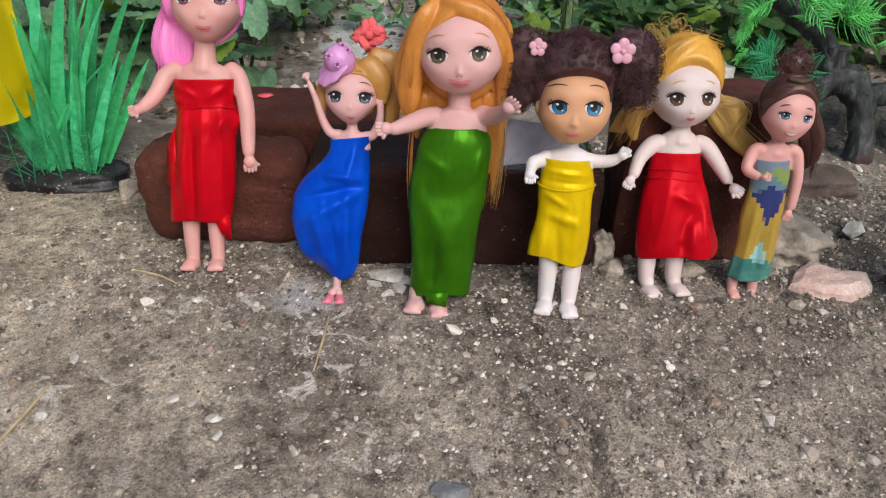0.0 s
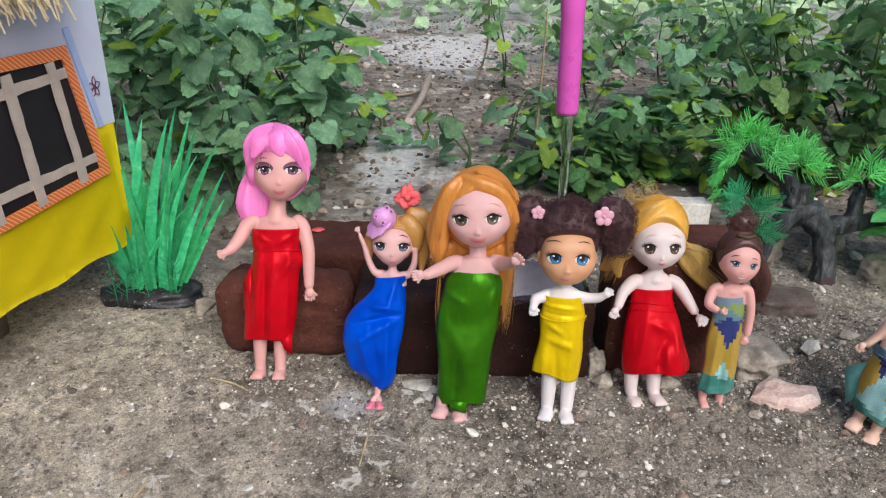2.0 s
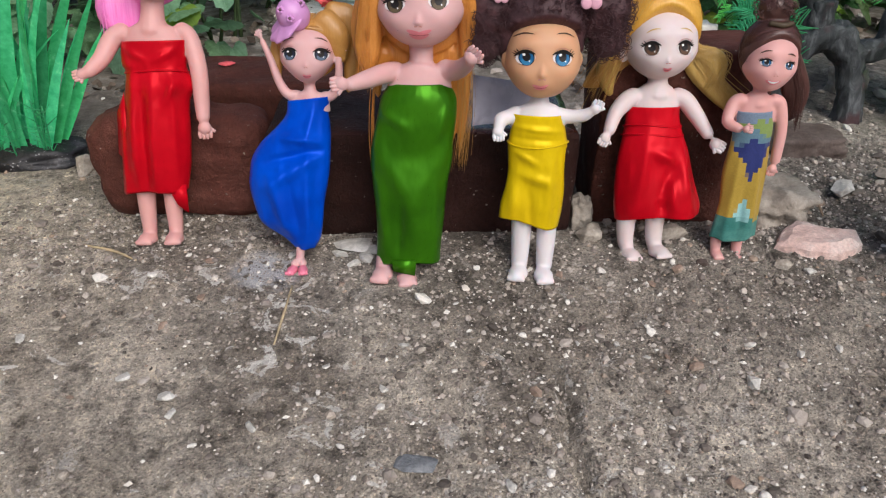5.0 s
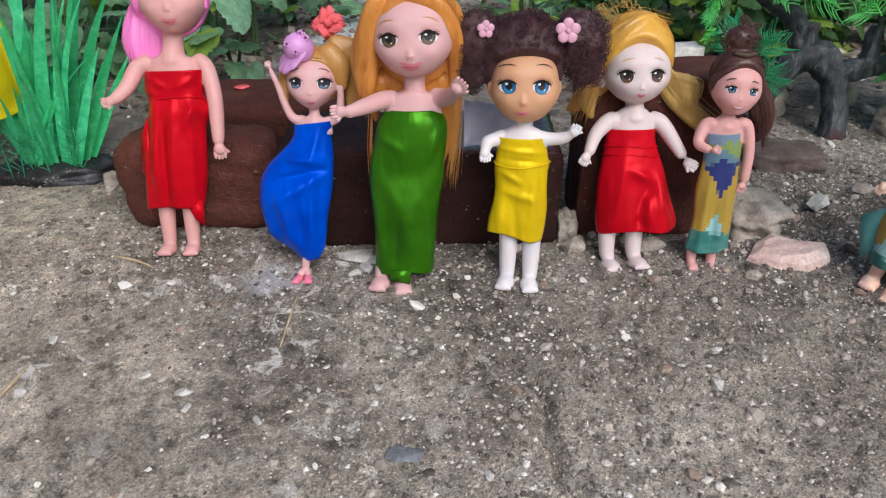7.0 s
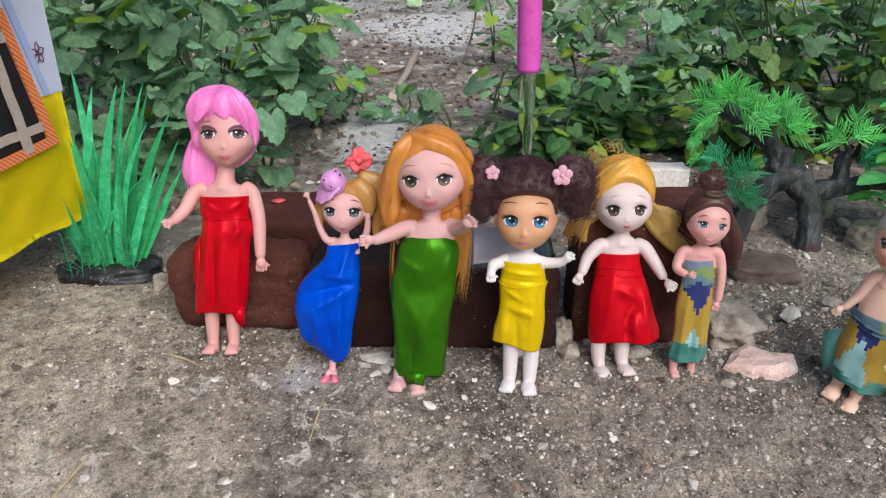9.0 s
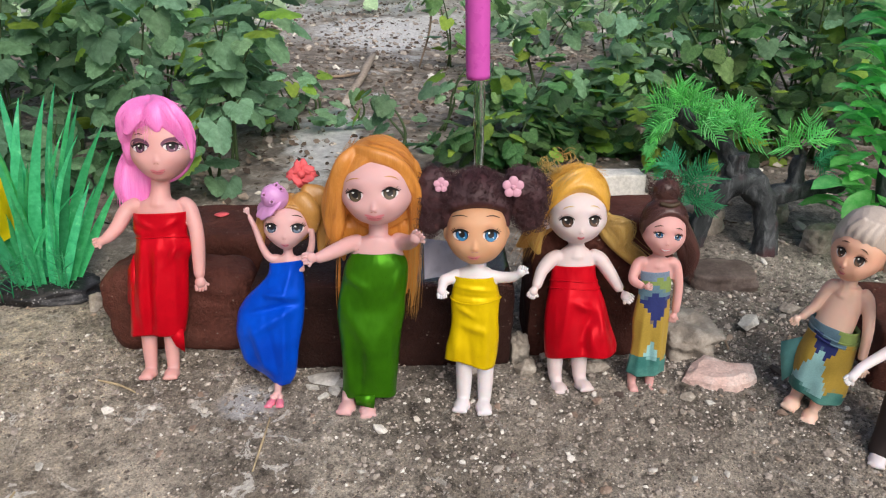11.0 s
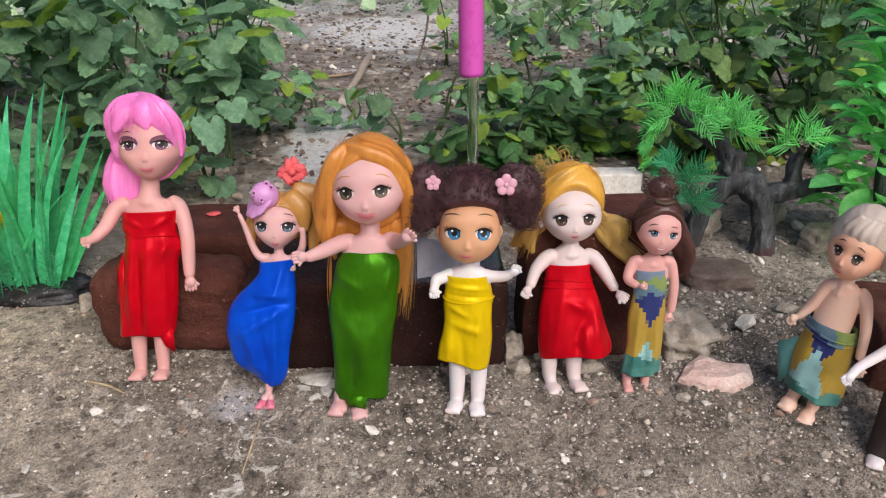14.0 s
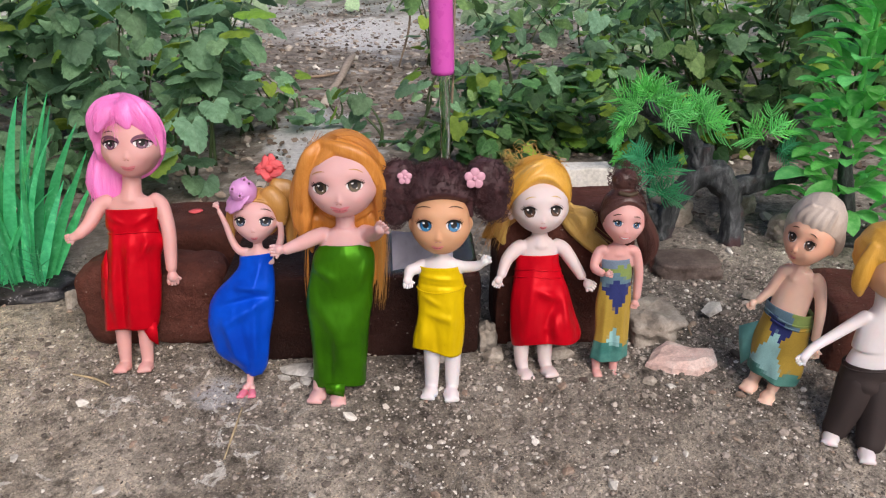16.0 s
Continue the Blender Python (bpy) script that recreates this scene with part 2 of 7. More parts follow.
def hair_material(name, dark, mid, light, along=(2000, 2000, 45), rough=0.34):
    m = Mat(name, rough=rough, spec=0.5)
    strand = m.noise(1.0, 4, 0.65, co=m.stretch(*along), distort=0.3)
    tress = m.noise(1.0, 3, 0.6, co=m.stretch(*(v * 0.22 for v in along)), distort=0.4)
    strand = m.math("ADD", m.math("MULTIPLY", strand, 0.6), m.math("MULTIPLY", tress, 0.4))
    c = m.ramp(strand, (0.25, tuple((a + b) / 2 for a, b in zip(dark, mid))), (0.5, mid), (0.78, tuple((a + b) / 2 for a, b in zip(light, mid))))
    m.set(Base_Color=c, Anisotropic=0.6, Roughness=m.grey(strand, 0.3, 0.7, rough + 0.12, rough - 0.08))
    m.bump(strand, 0.22, 0.0005)
    return m.m


def plain(name, col, rough=0.5, var=0.12, scale=90, spec=0.5, bump=0.2, trans=0.0):
    m = Mat(name, rough=rough, spec=spec)
    n = m.noise(scale, 5, 0.65)
    c = m.ramp(n, (0.3, tuple(v * (1 - var) for v in col)), (0.7, tuple(min(1, v * (1 + var)) for v in col)))
    m.set(Base_Color=c, Roughness=m.grey(n, 0.3, 0.7, max(0.05, rough - 0.08), min(1, rough + 0.1)))
    if trans:
        m.set(Transmission_Weight=trans)
    if bump:
        m.bump(m.noise(scale * 6, 4), bump, 0.0006)
    return m.m


def leaf_material(name, dark, mid, vein, rough=0.45, hue=0.02, amount=0.35, per_island=False, scale=120, veins=0.0, through_light=0.3):
    """A leaf: darker and lighter patches, translucent, different from one to the next."""
    m = Mat(name, rough=rough, spec=0.4)
    c = m.ramp(m.noise(scale, 5, 0.65), (0.3, dark), (0.6, mid), (0.78, vein))
    if veins:
        # midrib and side veins that fan out from the stalk
        x, y, z = m.xyz()
        fan = m.math("FRACT", m.math("MULTIPLY_ADD", m.math("ARCTAN2", x, m.math("SUBTRACT", y, 0.16)), 1.15, 0.5))
        far = m.math("SQRT", m.math("ADD", m.math("MULTIPLY", x, x), m.math("POWER", m.math("SUBTRACT", y, 0.16), 2.0)))
        line = m.math("MULTIPLY", m.math("ABSOLUTE", m.math("SUBTRACT", fan, 0.5)), far)
        rib = m.grey(line, 0.004, 0.016, 1, 0)
        c = m.mix(m.math("MULTIPLY", rib, veins), c, vein)
        m.bump(rib, 0.5, 0.02)
    if per_island:
        isl = m.island()
        n = m.node("ShaderNodeHueSaturation", Color=c)
        m.put(n.inputs["Value"], m.grey(isl, 0, 1, 1 - amount, 1 + amount))
        c = n.outputs[0]
    else:
        c = m.vary(c, amount, hue)
    m.set(Base_Color=c)
    m.bump(m.noise(160, 4), 0.4, 0.002)
    tr = m.nt.nodes.new("ShaderNodeBsdfTranslucent")
    m.nt.links.new(c, tr.inputs[0])
    mx = m.nt.nodes.new("ShaderNodeMixShader")
    mx.inputs[0].default_value = through_light
    m.nt.links.new(m.b.outputs[0], mx.inputs[1])
    m.nt.links.new(tr.outputs[0], mx.inputs[2])
    out = m.nt.nodes["Material Output"]
    m.nt.links.new(mx.outputs[0], out.inputs[0])
    return m.m


def camouflage_material(name="stepped_print_cloth", x0=0.004, dz=0.0, wedge=0.0335, edge=0.020):
    """Printed cloth with stepped patches: navy, mustard, pale blue, teal."""
    m = Mat(name, rough=0.7, spec=0.25)
    st = m.node("ShaderNodeVectorMath")
    st.operation = "SNAP"
    m.put(st.inputs[0], m.co)
    st.inputs[1].default_value = (0.0023, 0.05, 0.0028)
    sp = m.nt.nodes.new("ShaderNodeSeparateXYZ")
    m.nt.links.new(st.outputs[0], sp.inputs[0])
    x, z = sp.outputs[0], sp.outputs[2]
    u = m.math("ABSOLUTE", m.math("SUBTRACT", x, x0))
    wob = m.math("MULTIPLY", m.math("SUBTRACT", m.noise(60, 2, 0.5, co=st.outputs[0]), 0.5), 0.018)
    zw = m.math("ADD", m.math("ADD", z, dz), wob)
    v1 = m.math("SUBTRACT", zw, m.math("MULTIPLY", u, 1.9))
    v2 = m.math("ADD", zw, m.math("MULTIPLY", u, 2.2))
    # navy point on top, mustard at both sides below it, pale blue wedge, teal hem
    c = m.mix(m.grey(v1, 0.0455, 0.046), (0.40, 0.27, 0.04), (0.02, 0.03, 0.14))
    c = m.mix(m.grey(v2, wedge, wedge + 0.0005), (0.28, 0.52, 0.52), c)
    c = m.mix(m.grey(zw, 0.066, 0.0665), c, (0.11, 0.2, 0.26))
    c = m.mix(m.grey(m.math("ADD", zw, m.math("MULTIPLY", x, 0.5)), 0.0745, 0.075), c, (0.2, 0.28, 0.08))
    c = m.mix(m.grey(zw, 0.0785, 0.079), c, (0.16, 0.22, 0.3))
    hem = m.grey(zw, edge, edge + 0.0005)
    c = m.mix(hem, m.ramp(m.noise(40, 3), (0.4, (0.03, 0.16, 0.14)), (0.6, (0.09, 0.27, 0.23))), c)
    weave = m.noise(1.0, 2, 0.5, co=m.stretch(1400, 1400, 1400))
    c = m.mix(0.3, c, m.ramp(weave, (0.35, (0.6, 0.6, 0.6)), (0.65, (1.2, 1.2, 1.2))), "MULTIPLY")
    m.set(Base_Color=c, Sheen_Weight=0.1)
    m.bump(weave, 0.15, 0.0003)
    m.bump(m.noise(80, 3), 0.4, 0.002)
    return m.m


def striped_material():
    m = Mat("orange_striped_paper", rough=0.6, spec=0.3)
    x, y, z = m.xyz()
    # diagonal cords in orange and cream
    d = m.math("ADD", m.math("MULTIPLY", x, -0.9), z)
    w = m.math("FRACT", m.math("MULTIPLY", m.math("ADD", d, m.math("MULTIPLY", m.noise(60), 0.0008)), 250.0))
    c = m.ramp(w, (0.0, (0.68, 0.13, 0.025)), (0.5, (0.78, 0.19, 0.045)), (0.68, (0.8, 0.5, 0.28)), (0.95, (0.45, 0.09, 0.02)))
    m.set(Base_Color=c)
    m.bump(w, 0.3, 0.0006)
    return m.m


def bark_material(name="black_resin_bark"):
    m = Mat(name, rough=0.5, spec=0.5)
    n = m.noise(1.0, 6, 0.7, co=m.stretch(170, 170, 45), distort=0.6)
    c = m.ramp(n, (0.3, (0.016, 0.019, 0.021)), (0.5, (0.045, 0.052, 0.056)), (0.68, (0.14, 0.15, 0.158)))
    red = m.grey(m.noise(22, 3), 0.54, 0.62)
    c = m.mix(m.math("MULTIPLY", red, 0.7), c, (0.085, 0.03, 0.034))
    m.set(Base_Color=c, Roughness=m.grey(n, 0.3, 0.7, 0.38, 0.7))
    m.bump(n, 0.9, 0.004)
    return m.m


def glitter_base_material():
    m = Mat("black_base_with_pale_grit", rough=0.45, spec=0.5)
    n = m.noise(45, 6, 0.7)
    c = m.ramp(n, (0.35, (0.006, 0.006, 0.007)), (0.6, (0.03, 0.03, 0.034)), (0.75, (0.13, 0.13, 0.14)))
    c = m.mix(m.grey(m.noise(380, 3), 0.64, 0.69), c, (0.4, 0.4, 0.41))
    m.set(Base_Color=c)
    m.bump(n, 0.8, 0.004)
    return m.m


def water_material():
    m = Mat("clear_water", rough=0.03, spec=0.5)
    m.set(Base_Color=(0.93, 0.97, 0.95), Transmission_Weight=1.0, IOR=1.33)
    m.bump(m.noise(1.0, 2, co=m.stretch(300, 300, 40)), 0.3, 0.002)
    return m.m


M_SOIL = soil_material()
M_PEB = pebble_material()
M_PEB_WHITE = rock_material("chalky_white_stone", (0.42, 0.4, 0.36), (0.62, 0.6, 0.55), (0.78, 0.76, 0.72))
M_CHALK = rock_material("cream_white_stone", (0.66, 0.64, 0.57), (0.82, 0.8, 0.74), (0.9, 0.88, 0.84), 30)
M_PEB_ORANGE = rock_material("rusty_orange_stone", (0.2, 0.14, 0.11), (0.34, 0.25, 0.19), (0.46, 0.38, 0.32))
M_ROCK_PINK = rock_material("pale_pink_stone", (0.58, 0.38, 0.33), (0.78, 0.57, 0.51), (0.86, 0.73, 0.67), 60)
M_ROCK_GREY = rock_material("grey_soil_coated_stone", (0.22, 0.185, 0.15), (0.39, 0.345, 0.29), (0.56, 0.51, 0.44), 50)
M_ROCK_FLAT = rock_material("brown_flat_stone", (0.075, 0.055, 0.047), (0.125, 0.095, 0.082), (0.2, 0.16, 0.14), 45)
M_SLATE = rock_material("bluish_slate", (0.13, 0.14, 0.15), (0.2, 0.215, 0.23), (0.3, 0.31, 0.32), 60)
# darker copy of the brick: the front's shadow is in its colour
M_BRICK_SHADED = brick_material("dark_brown_brick", light=0.28)
M_BRICK_DRY = brick_material("reddish_brown_brick", light=1.0)
M_BRICK_WORN = brick_material("worn_reddish_brick", light=1.15)
M_BRICK_WET = brick_material("wet_brown_brick", wet=1.0, light=0.42)
M_STICK = plain("dry_twig", (0.27, 0.2, 0.14), 0.8, 0.3, 120)
M_TRUNK = bark_material()
M_BASE = glitter_base_material()
M_PLASTIC_GRASS = leaf_material("green_plastic_blade", (0.03, 0.42, 0.15), (0.09, 0.62, 0.27), (0.3, 0.8, 0.48), rough=0.3, hue=0.012, amount=0.4, through_light=0.32)
M_PLASTIC_FROND = leaf_material("bright_green_plastic_frond", (0.10, 0.62, 0.13), (0.24, 0.82, 0.26), (0.5, 0.92, 0.46), rough=0.35, hue=0.012, amount=0.25, through_light=0.42)
M_PLASTIC_FROND_DARK = leaf_material("deep_green_plastic_frond", (0.03, 0.36, 0.15), (0.09, 0.52, 0.25), (0.22, 0.66, 0.38), rough=0.35, hue=0.01, amount=0.25, through_light=0.4)
M_PLASTIC_LEAF = leaf_material("glossy_green_plastic_leaf", (0.10, 0.64, 0.13), (0.26, 0.84, 0.25), (0.5, 0.93, 0.47), scale=4, rough=0.2, hue=0.014, amount=0.3, through_light=0.42)
M_WEED = leaf_material("soft_green_weed_leaf", (0.10, 0.23, 0.10), (0.24, 0.45, 0.25), (0.44, 0.66, 0.44), rough=0.4, hue=0.028, amount=0.45, scale=3.2, veins=0.2, through_light=0.38)
M_WEED_DARK = leaf_material("dark_green_weed_leaf", (0.08, 0.20, 0.06), (0.22, 0.44, 0.15), (0.42, 0.63, 0.32), scale=3.2, veins=0.18, rough=0.36, hue=0.03, amount=0.5, through_light=0.36)
# green leaf with the shade among the weeds put into its colour
M_WEED_SHADED = leaf_material("deep_green_shrub_leaf", (0.03, 0.085, 0.022), (0.09, 0.2, 0.06), (0.2, 0.34, 0.14), scale=5, veins=0.3, rough=0.32, hue=0.03, amount=0.5)
M_WEED_YOUNG = leaf_material("yellow_green_young_leaf", (0.2, 0.38, 0.04), (0.34, 0.54, 0.08), (0.48, 0.62, 0.18), scale=3.2, veins=0.18, through_light=0.45, rough=0.34, hue=0.02, amount=0.3)
# far leaves carry the bright sunlight in their pale colour
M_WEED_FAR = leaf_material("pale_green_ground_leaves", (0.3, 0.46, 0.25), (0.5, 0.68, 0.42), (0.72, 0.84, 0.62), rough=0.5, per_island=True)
M_STEM = plain("green_brown_stem", (0.06, 0.1, 0.035), 0.6, 0.3, 60)
M_LITTER = pebble_material("dead_leaves", ((0.0, (0.05, 0.035, 0.026)), (0.35, (0.13, 0.095, 0.07)), (0.62, (0.24, 0.19, 0.145)), (0.85, (0.4, 0.34, 0.28)), (0.96, (0.6, 0.55, 0.48))))
M_YELLOW_PAPER = plain("yellow_card", (0.96, 0.79, 0.004), 0.5, 0.06, 25)
M_BLUE_PAPER = plain("pale_blue_white_card", (0.58, 0.63, 0.78), 0.6, 0.06, 22)
M_BLUE_STRIP = plain("light_blue_paint", (0.38, 0.48, 0.76), 0.6, 0.08, 40)
M_STRIPE = striped_material()
M_BLACK_PANE = plain("black_paper_pane", (0.012, 0.01, 0.014), 0.45, 0.3, 60)
M_CARD = plain("grey_brown_cardboard", (0.44, 0.375, 0.33), 0.8, 0.15, 70)
M_GREY_STICK = plain("weathered_grey_stick", (0.34, 0.285, 0.235), 0.85, 0.3, 150)
M_STRAW = plain("pale_straw", (0.45, 0.36, 0.22), 0.75, 0.3, 150)
M_INK = plain("dark_red_ink", (0.12, 0.02, 0.06), 0.6, 0.1, bump=0)
M_PINK = plain("glossy_pink_plastic", (0.68, 0.1, 0.5), 0.3, 0.06, 60, bump=0.05)
M_WATER = water_material()
M_RED = satin_material("red_satin", (0.54, 0.003, 0.012), (0.4, 0.0015, 0.008))
M_BLUE = satin_material("royal_blue_satin", (0.001, 0.075, 0.6), (0.001, 0.045, 0.42))
M_GREEN = satin_material("leaf_green_satin", (0.03, 0.125, 0.003), (0.016, 0.075, 0.002))
M_YELLOW = satin_material("yellow_satin", (0.6708, 0.4816, 0.00172), (0.5676, 0.387, 0.00172))
M_PRINT = camouflage_material()
M_PRINT_WRAP = camouflage_material("stepped_print_wrap", 0.001, 0.012, 0.062, 0.030)
M_TROUSERS = plain("dark_brown_cloth", (0.028, 0.018, 0.017), 0.75, 0.3, 200)
SK_PINK = skin_material("pink_vinyl", (0.69, 0.37, 0.345))
SK_FAIR = skin_material("fair_pink_vinyl", (0.68, 0.405, 0.4))
SK_PALE = skin_material("porcelain_pale_vinyl", (0.69, 0.585, 0.58))
SK_TAN = skin_material("tan_vinyl", (0.64, 0.35, 0.195))
SK_WHITE = skin_material("white_vinyl", (0.75, 0.705, 0.72))
SK_PEACH = skin_material("peach_vinyl", (0.86, 0.58, 0.46))
SK_BROWN = skin_material("warm_tan_vinyl", (0.8, 0.45, 0.315))
H_PINK = hair_material("pink_doll_hair", (0.621, 0.108, 0.392), (0.864, 0.223, 0.581), (0.9, 0.446, 0.796))
H_ORANGE = hair_material("ginger_doll_hair", (0.351, 0.115, 0.0162), (0.567, 0.223, 0.0378), (0.783, 0.432, 0.149))
H_GOLD = hair_material("golden_doll_hair", (0.446, 0.203, 0.0189), (0.675, 0.358, 0.0473), (0.837, 0.553, 0.162))
H_DULL = hair_material("dull_blond_doll_hair", (0.27, 0.121, 0.027), (0.459, 0.23, 0.054), (0.621, 0.378, 0.135))
H_STRAW = hair_material("straw_yellow_doll_hair", (0.324, 0.189, 0.0405), (0.54, 0.351, 0.0945), (0.743, 0.567, 0.216))
H_MAROON = hair_material("dark_maroon_doll_hair", (0.022, 0.008, 0.01), (0.055, 0.02, 0.024), (0.14, 0.06, 0.065), along=(700, 700, 500), rough=0.6)
H_BROWN = hair_material("brown_doll_hair", (0.03, 0.012, 0.01), (0.075, 0.03, 0.025), (0.14, 0.065, 0.05))
H_ASH = hair_material("ash_blond_doll_hair", (0.34, 0.27, 0.23), (0.52, 0.44, 0.38), (0.7, 0.63, 0.57))
F_WHITE = plain("white_paint", (0.85, 0.84, 0.84), 0.25, 0.02, bump=0)
F_SCLERA = plain("off_white_paint", (0.72, 0.68, 0.68), 0.45, 0.02, spec=0.35, bump=0)
F_CREASE = plain("dusky_pink_paint", (0.48, 0.22, 0.19), 0.4, 0.05, bump=0)
F_NAVY = plain("navy_paint", (0.018, 0.025, 0.05), 0.5, 0.1, spec=0.3, bump=0)
F_MIST = plain("misty_blue_paint", (0.10, 0.14, 0.2), 0.5, 0.1, spec=0.3, bump=0)
F_SKY = plain("sky_blue_paint", (0.035, 0.19, 0.36), 0.5, 0.1, spec=0.3, bump=0)
F_OLIVE = plain("olive_paint", (0.11, 0.08, 0.045), 0.5, 0.1, spec=0.3, bump=0)
F_TAWNY = plain("tawny_paint", (0.10, 0.048, 0.025), 0.5, 0.1, spec=0.3, bump=0)
F_PLUM = plain("plum_paint", (0.10, 0.045, 0.075), 0.5, 0.1, spec=0.3, bump=0)
F_BLACK = plain("black_paint", (0.012, 0.01, 0.01), 0.5, 0.1, spec=0.3, bump=0)
F_BROWN = plain("brown_paint", (0.06, 0.034, 0.022), 0.5, 0.1, spec=0.3, bump=0)
F_AQUA = plain("aqua_paint", (0.014, 0.12, 0.28), 0.5, 0.1, spec=0.3, bump=0)
F_HAZEL = plain("hazel_paint", (0.07, 0.05, 0.03), 0.5, 0.1, spec=0.3, bump=0)
F_LILAC = plain("lilac_paint", (0.16, 0.06, 0.11), 0.35, 0.1, bump=0)
F_LIP_LINE = plain("dark_rose_paint", (0.34, 0.05, 0.065), 0.35, 0.06, bump=0)
M_TEAL = plain("teal_cloth", (0.1, 0.3, 0.28), 0.7, 0.25, 60)
F_LIP = plain("rose_paint", (0.72, 0.22, 0.26), 0.4, 0.06, bump=0)
F_CORAL = plain("coral_felt", (0.72, 0.11, 0.12), 0.7, 0.15)
F_MAUVE = plain("mauve_plastic", (0.62, 0.3, 0.6), 0.4, 0.08)
F_ROSE = plain("dusty_rose_plastic", (0.68, 0.36, 0.46), 0.4, 0.08)
F_SHOE = plain("pink_shoe_paint", (0.8, 0.22, 0.32), 0.35, 0.05)


# ---- mesh helpers ----
def mesh_object(name, bm, mats, parent=None, smooth=True, label=""):
    me = bpy.data.meshes.new(name)
    bmesh.ops.recalc_face_normals(bm, faces=bm.faces)
    bm.to_mesh(me)
    bm.free()
    for mt in (mats if isinstance(mats, (list, tuple)) else [mats]):
        me.materials.append(mt)
    if smooth:
        me.polygons.foreach_set("use_smooth", [True] * len(me.polygons))
    ob = new(name, me)
    if parent:
        ob.parent = parent
    if label:
        tagged(ob, label)
    return ob


def part(name, bm, material, parent, label="", smooth=True):
    return mesh_object(name, bm, material, parent, smooth, label)


def empty(name, m):
    ob = new(name)
    ob.empty_display_size = 0.02
    ob.matrix_world = m
    return ob


def raw_object(name, verts, faces, mat, smooth=False):
    me = bpy.data.meshes.new(name)
    me.from_pydata(verts, [], faces)
    me.materials.append(mat)
    if smooth:
        me.polygons.foreach_set("use_smooth", [True] * len(me.polygons))
    return new(name, me)


def sheet(bm, rows, mat=0, close_u=True, caps=True):
    """Quads between rings of points."""
    vs = [[bm.verts.new(p) for p in r] for r in rows]
    n = len(rows[0])
    for a, b in zip(vs, vs[1:]):
        for i in range(n if close_u else n - 1):
            j = (i + 1) % n
            f = bm.faces.new((a[i], a[j], b[j], b[i]))
            f.material_index = mat
    if caps and close_u:
        for r in (vs[0], vs[-1]):
            f = bm.faces.new(r)
            f.material_index = mat
    return vs


def spline(pts, n):
    """Catmull-Rom through points of any dimension."""
    p = [np.array(q, float) for q in pts]
    if len(p) == 1:
        return p
    p = [2 * p[0] - p[1]] + p + [2 * p[-1] - p[-2]]
    out = []
    for i in range(1, len(p) - 2):
        for k in range(n):
            t = k / n
            a, b, c, d = p[i - 1:i + 3]
            out.append(0.5 * (2 * b + (c - a) * t + (2 * a - 5 * b + 4 * c - d) * t * t + (3 * b - a - 3 * c + d) * t ** 3))
    out.append(p[-2])
    return out


def tube(bm, pts, mat=0, sides=12, steps=6, groove=0.0, flat=1.0, seed=0):
    """A round limb through (x, y, z, r) points; groove roughens it in lengthwise ridges."""
    ps = spline(pts, steps)
    rows = []
    r2 = random.Random(seed)
    ridges = [1 + groove * (r2.random() - 0.5) * 2 for _ in range(sides)]
    up = Vector((0.13, 1, 0.07)).normalized()
    for i, p in enumerate(ps):
        a = Vector(ps[max(0, i - 1)][:3])
        b = Vector(ps[min(len(ps) - 1, i + 1)][:3])
        t = (b - a).normalized()
        s = t.cross(up)
        if s.length < 1e-4:
            s = t.cross(Vector((1, 0, 0)))
        s.normalize()
        q = s.cross(t).normalized()
        c = Vector(p[:3])
        rows.append([c + (s * math.cos(2 * math.pi * k / sides) + q * flat * math.sin(2 * math.pi * k / sides)) * max(p[3], 1e-5) * ridges[k] for k in range(sides)])
    sheet(bm, rows, mat)


def ball(bm, c, r, mat=0, nu=24, nv=16, shape=None, rot=None):
    """An ellipsoid; shape(v) may move each unit vertex first."""
    rows = []
    for j in range(1, nv):
        th = math.pi * j / nv
        rows.append([Vector((math.sin(th) * math.cos(2 * math.pi * i / nu), math.sin(th) * math.sin(2 * math.pi * i / nu), math.cos(th))) for i in range(nu)])
    def place(v):
        if shape:
            v = shape(v)
        v = Vector((v.x * r[0], v.y * r[1], v.z * r[2]))
        if rot:
            v = rot @ v
        return v + Vector(c)
    vs = [[bm.verts.new(place(v)) for v in row] for row in rows]
    top = bm.verts.new(place(Vector((0, 0, 1))))
    bot = bm.verts.new(place(Vector((0, 0, -1))))
    for a, b in zip(vs, vs[1:]):
        for i in range(nu):
            j = (i + 1) % nu
            bm.faces.new((a[i], b[i], b[j], a[j])).material_index = mat
    for i in range(nu):
        j = (i + 1) % nu
        bm.faces.new((top, vs[0][i], vs[0][j])).material_index = mat
        bm.faces.new((bot, vs[-1][j], vs[-1][i])).material_index = mat


def lump(bm, c, r, seed=0, rough=0.25, freq=1.6, nu=20, nv=12, square=0.0, mat=0, rot=None):
    """A stone: an ellipsoid pulled about by noise, squared off towards a block."""
    off = Vector((seed * 3.1, seed * 1.7, seed * 0.9))
    def shape(v):
        n = noise.noise(v * freq + off) * rough + noise.noise(v * freq * 3.1 + off) * rough * 0.4
        if square:
            k = max(abs(v.x), abs(v.y), abs(v.z))
            v = v.lerp(v / k, square)
        return v * (1 + n)
    ball(bm, c, r, mat, nu, nv, shape, rot)


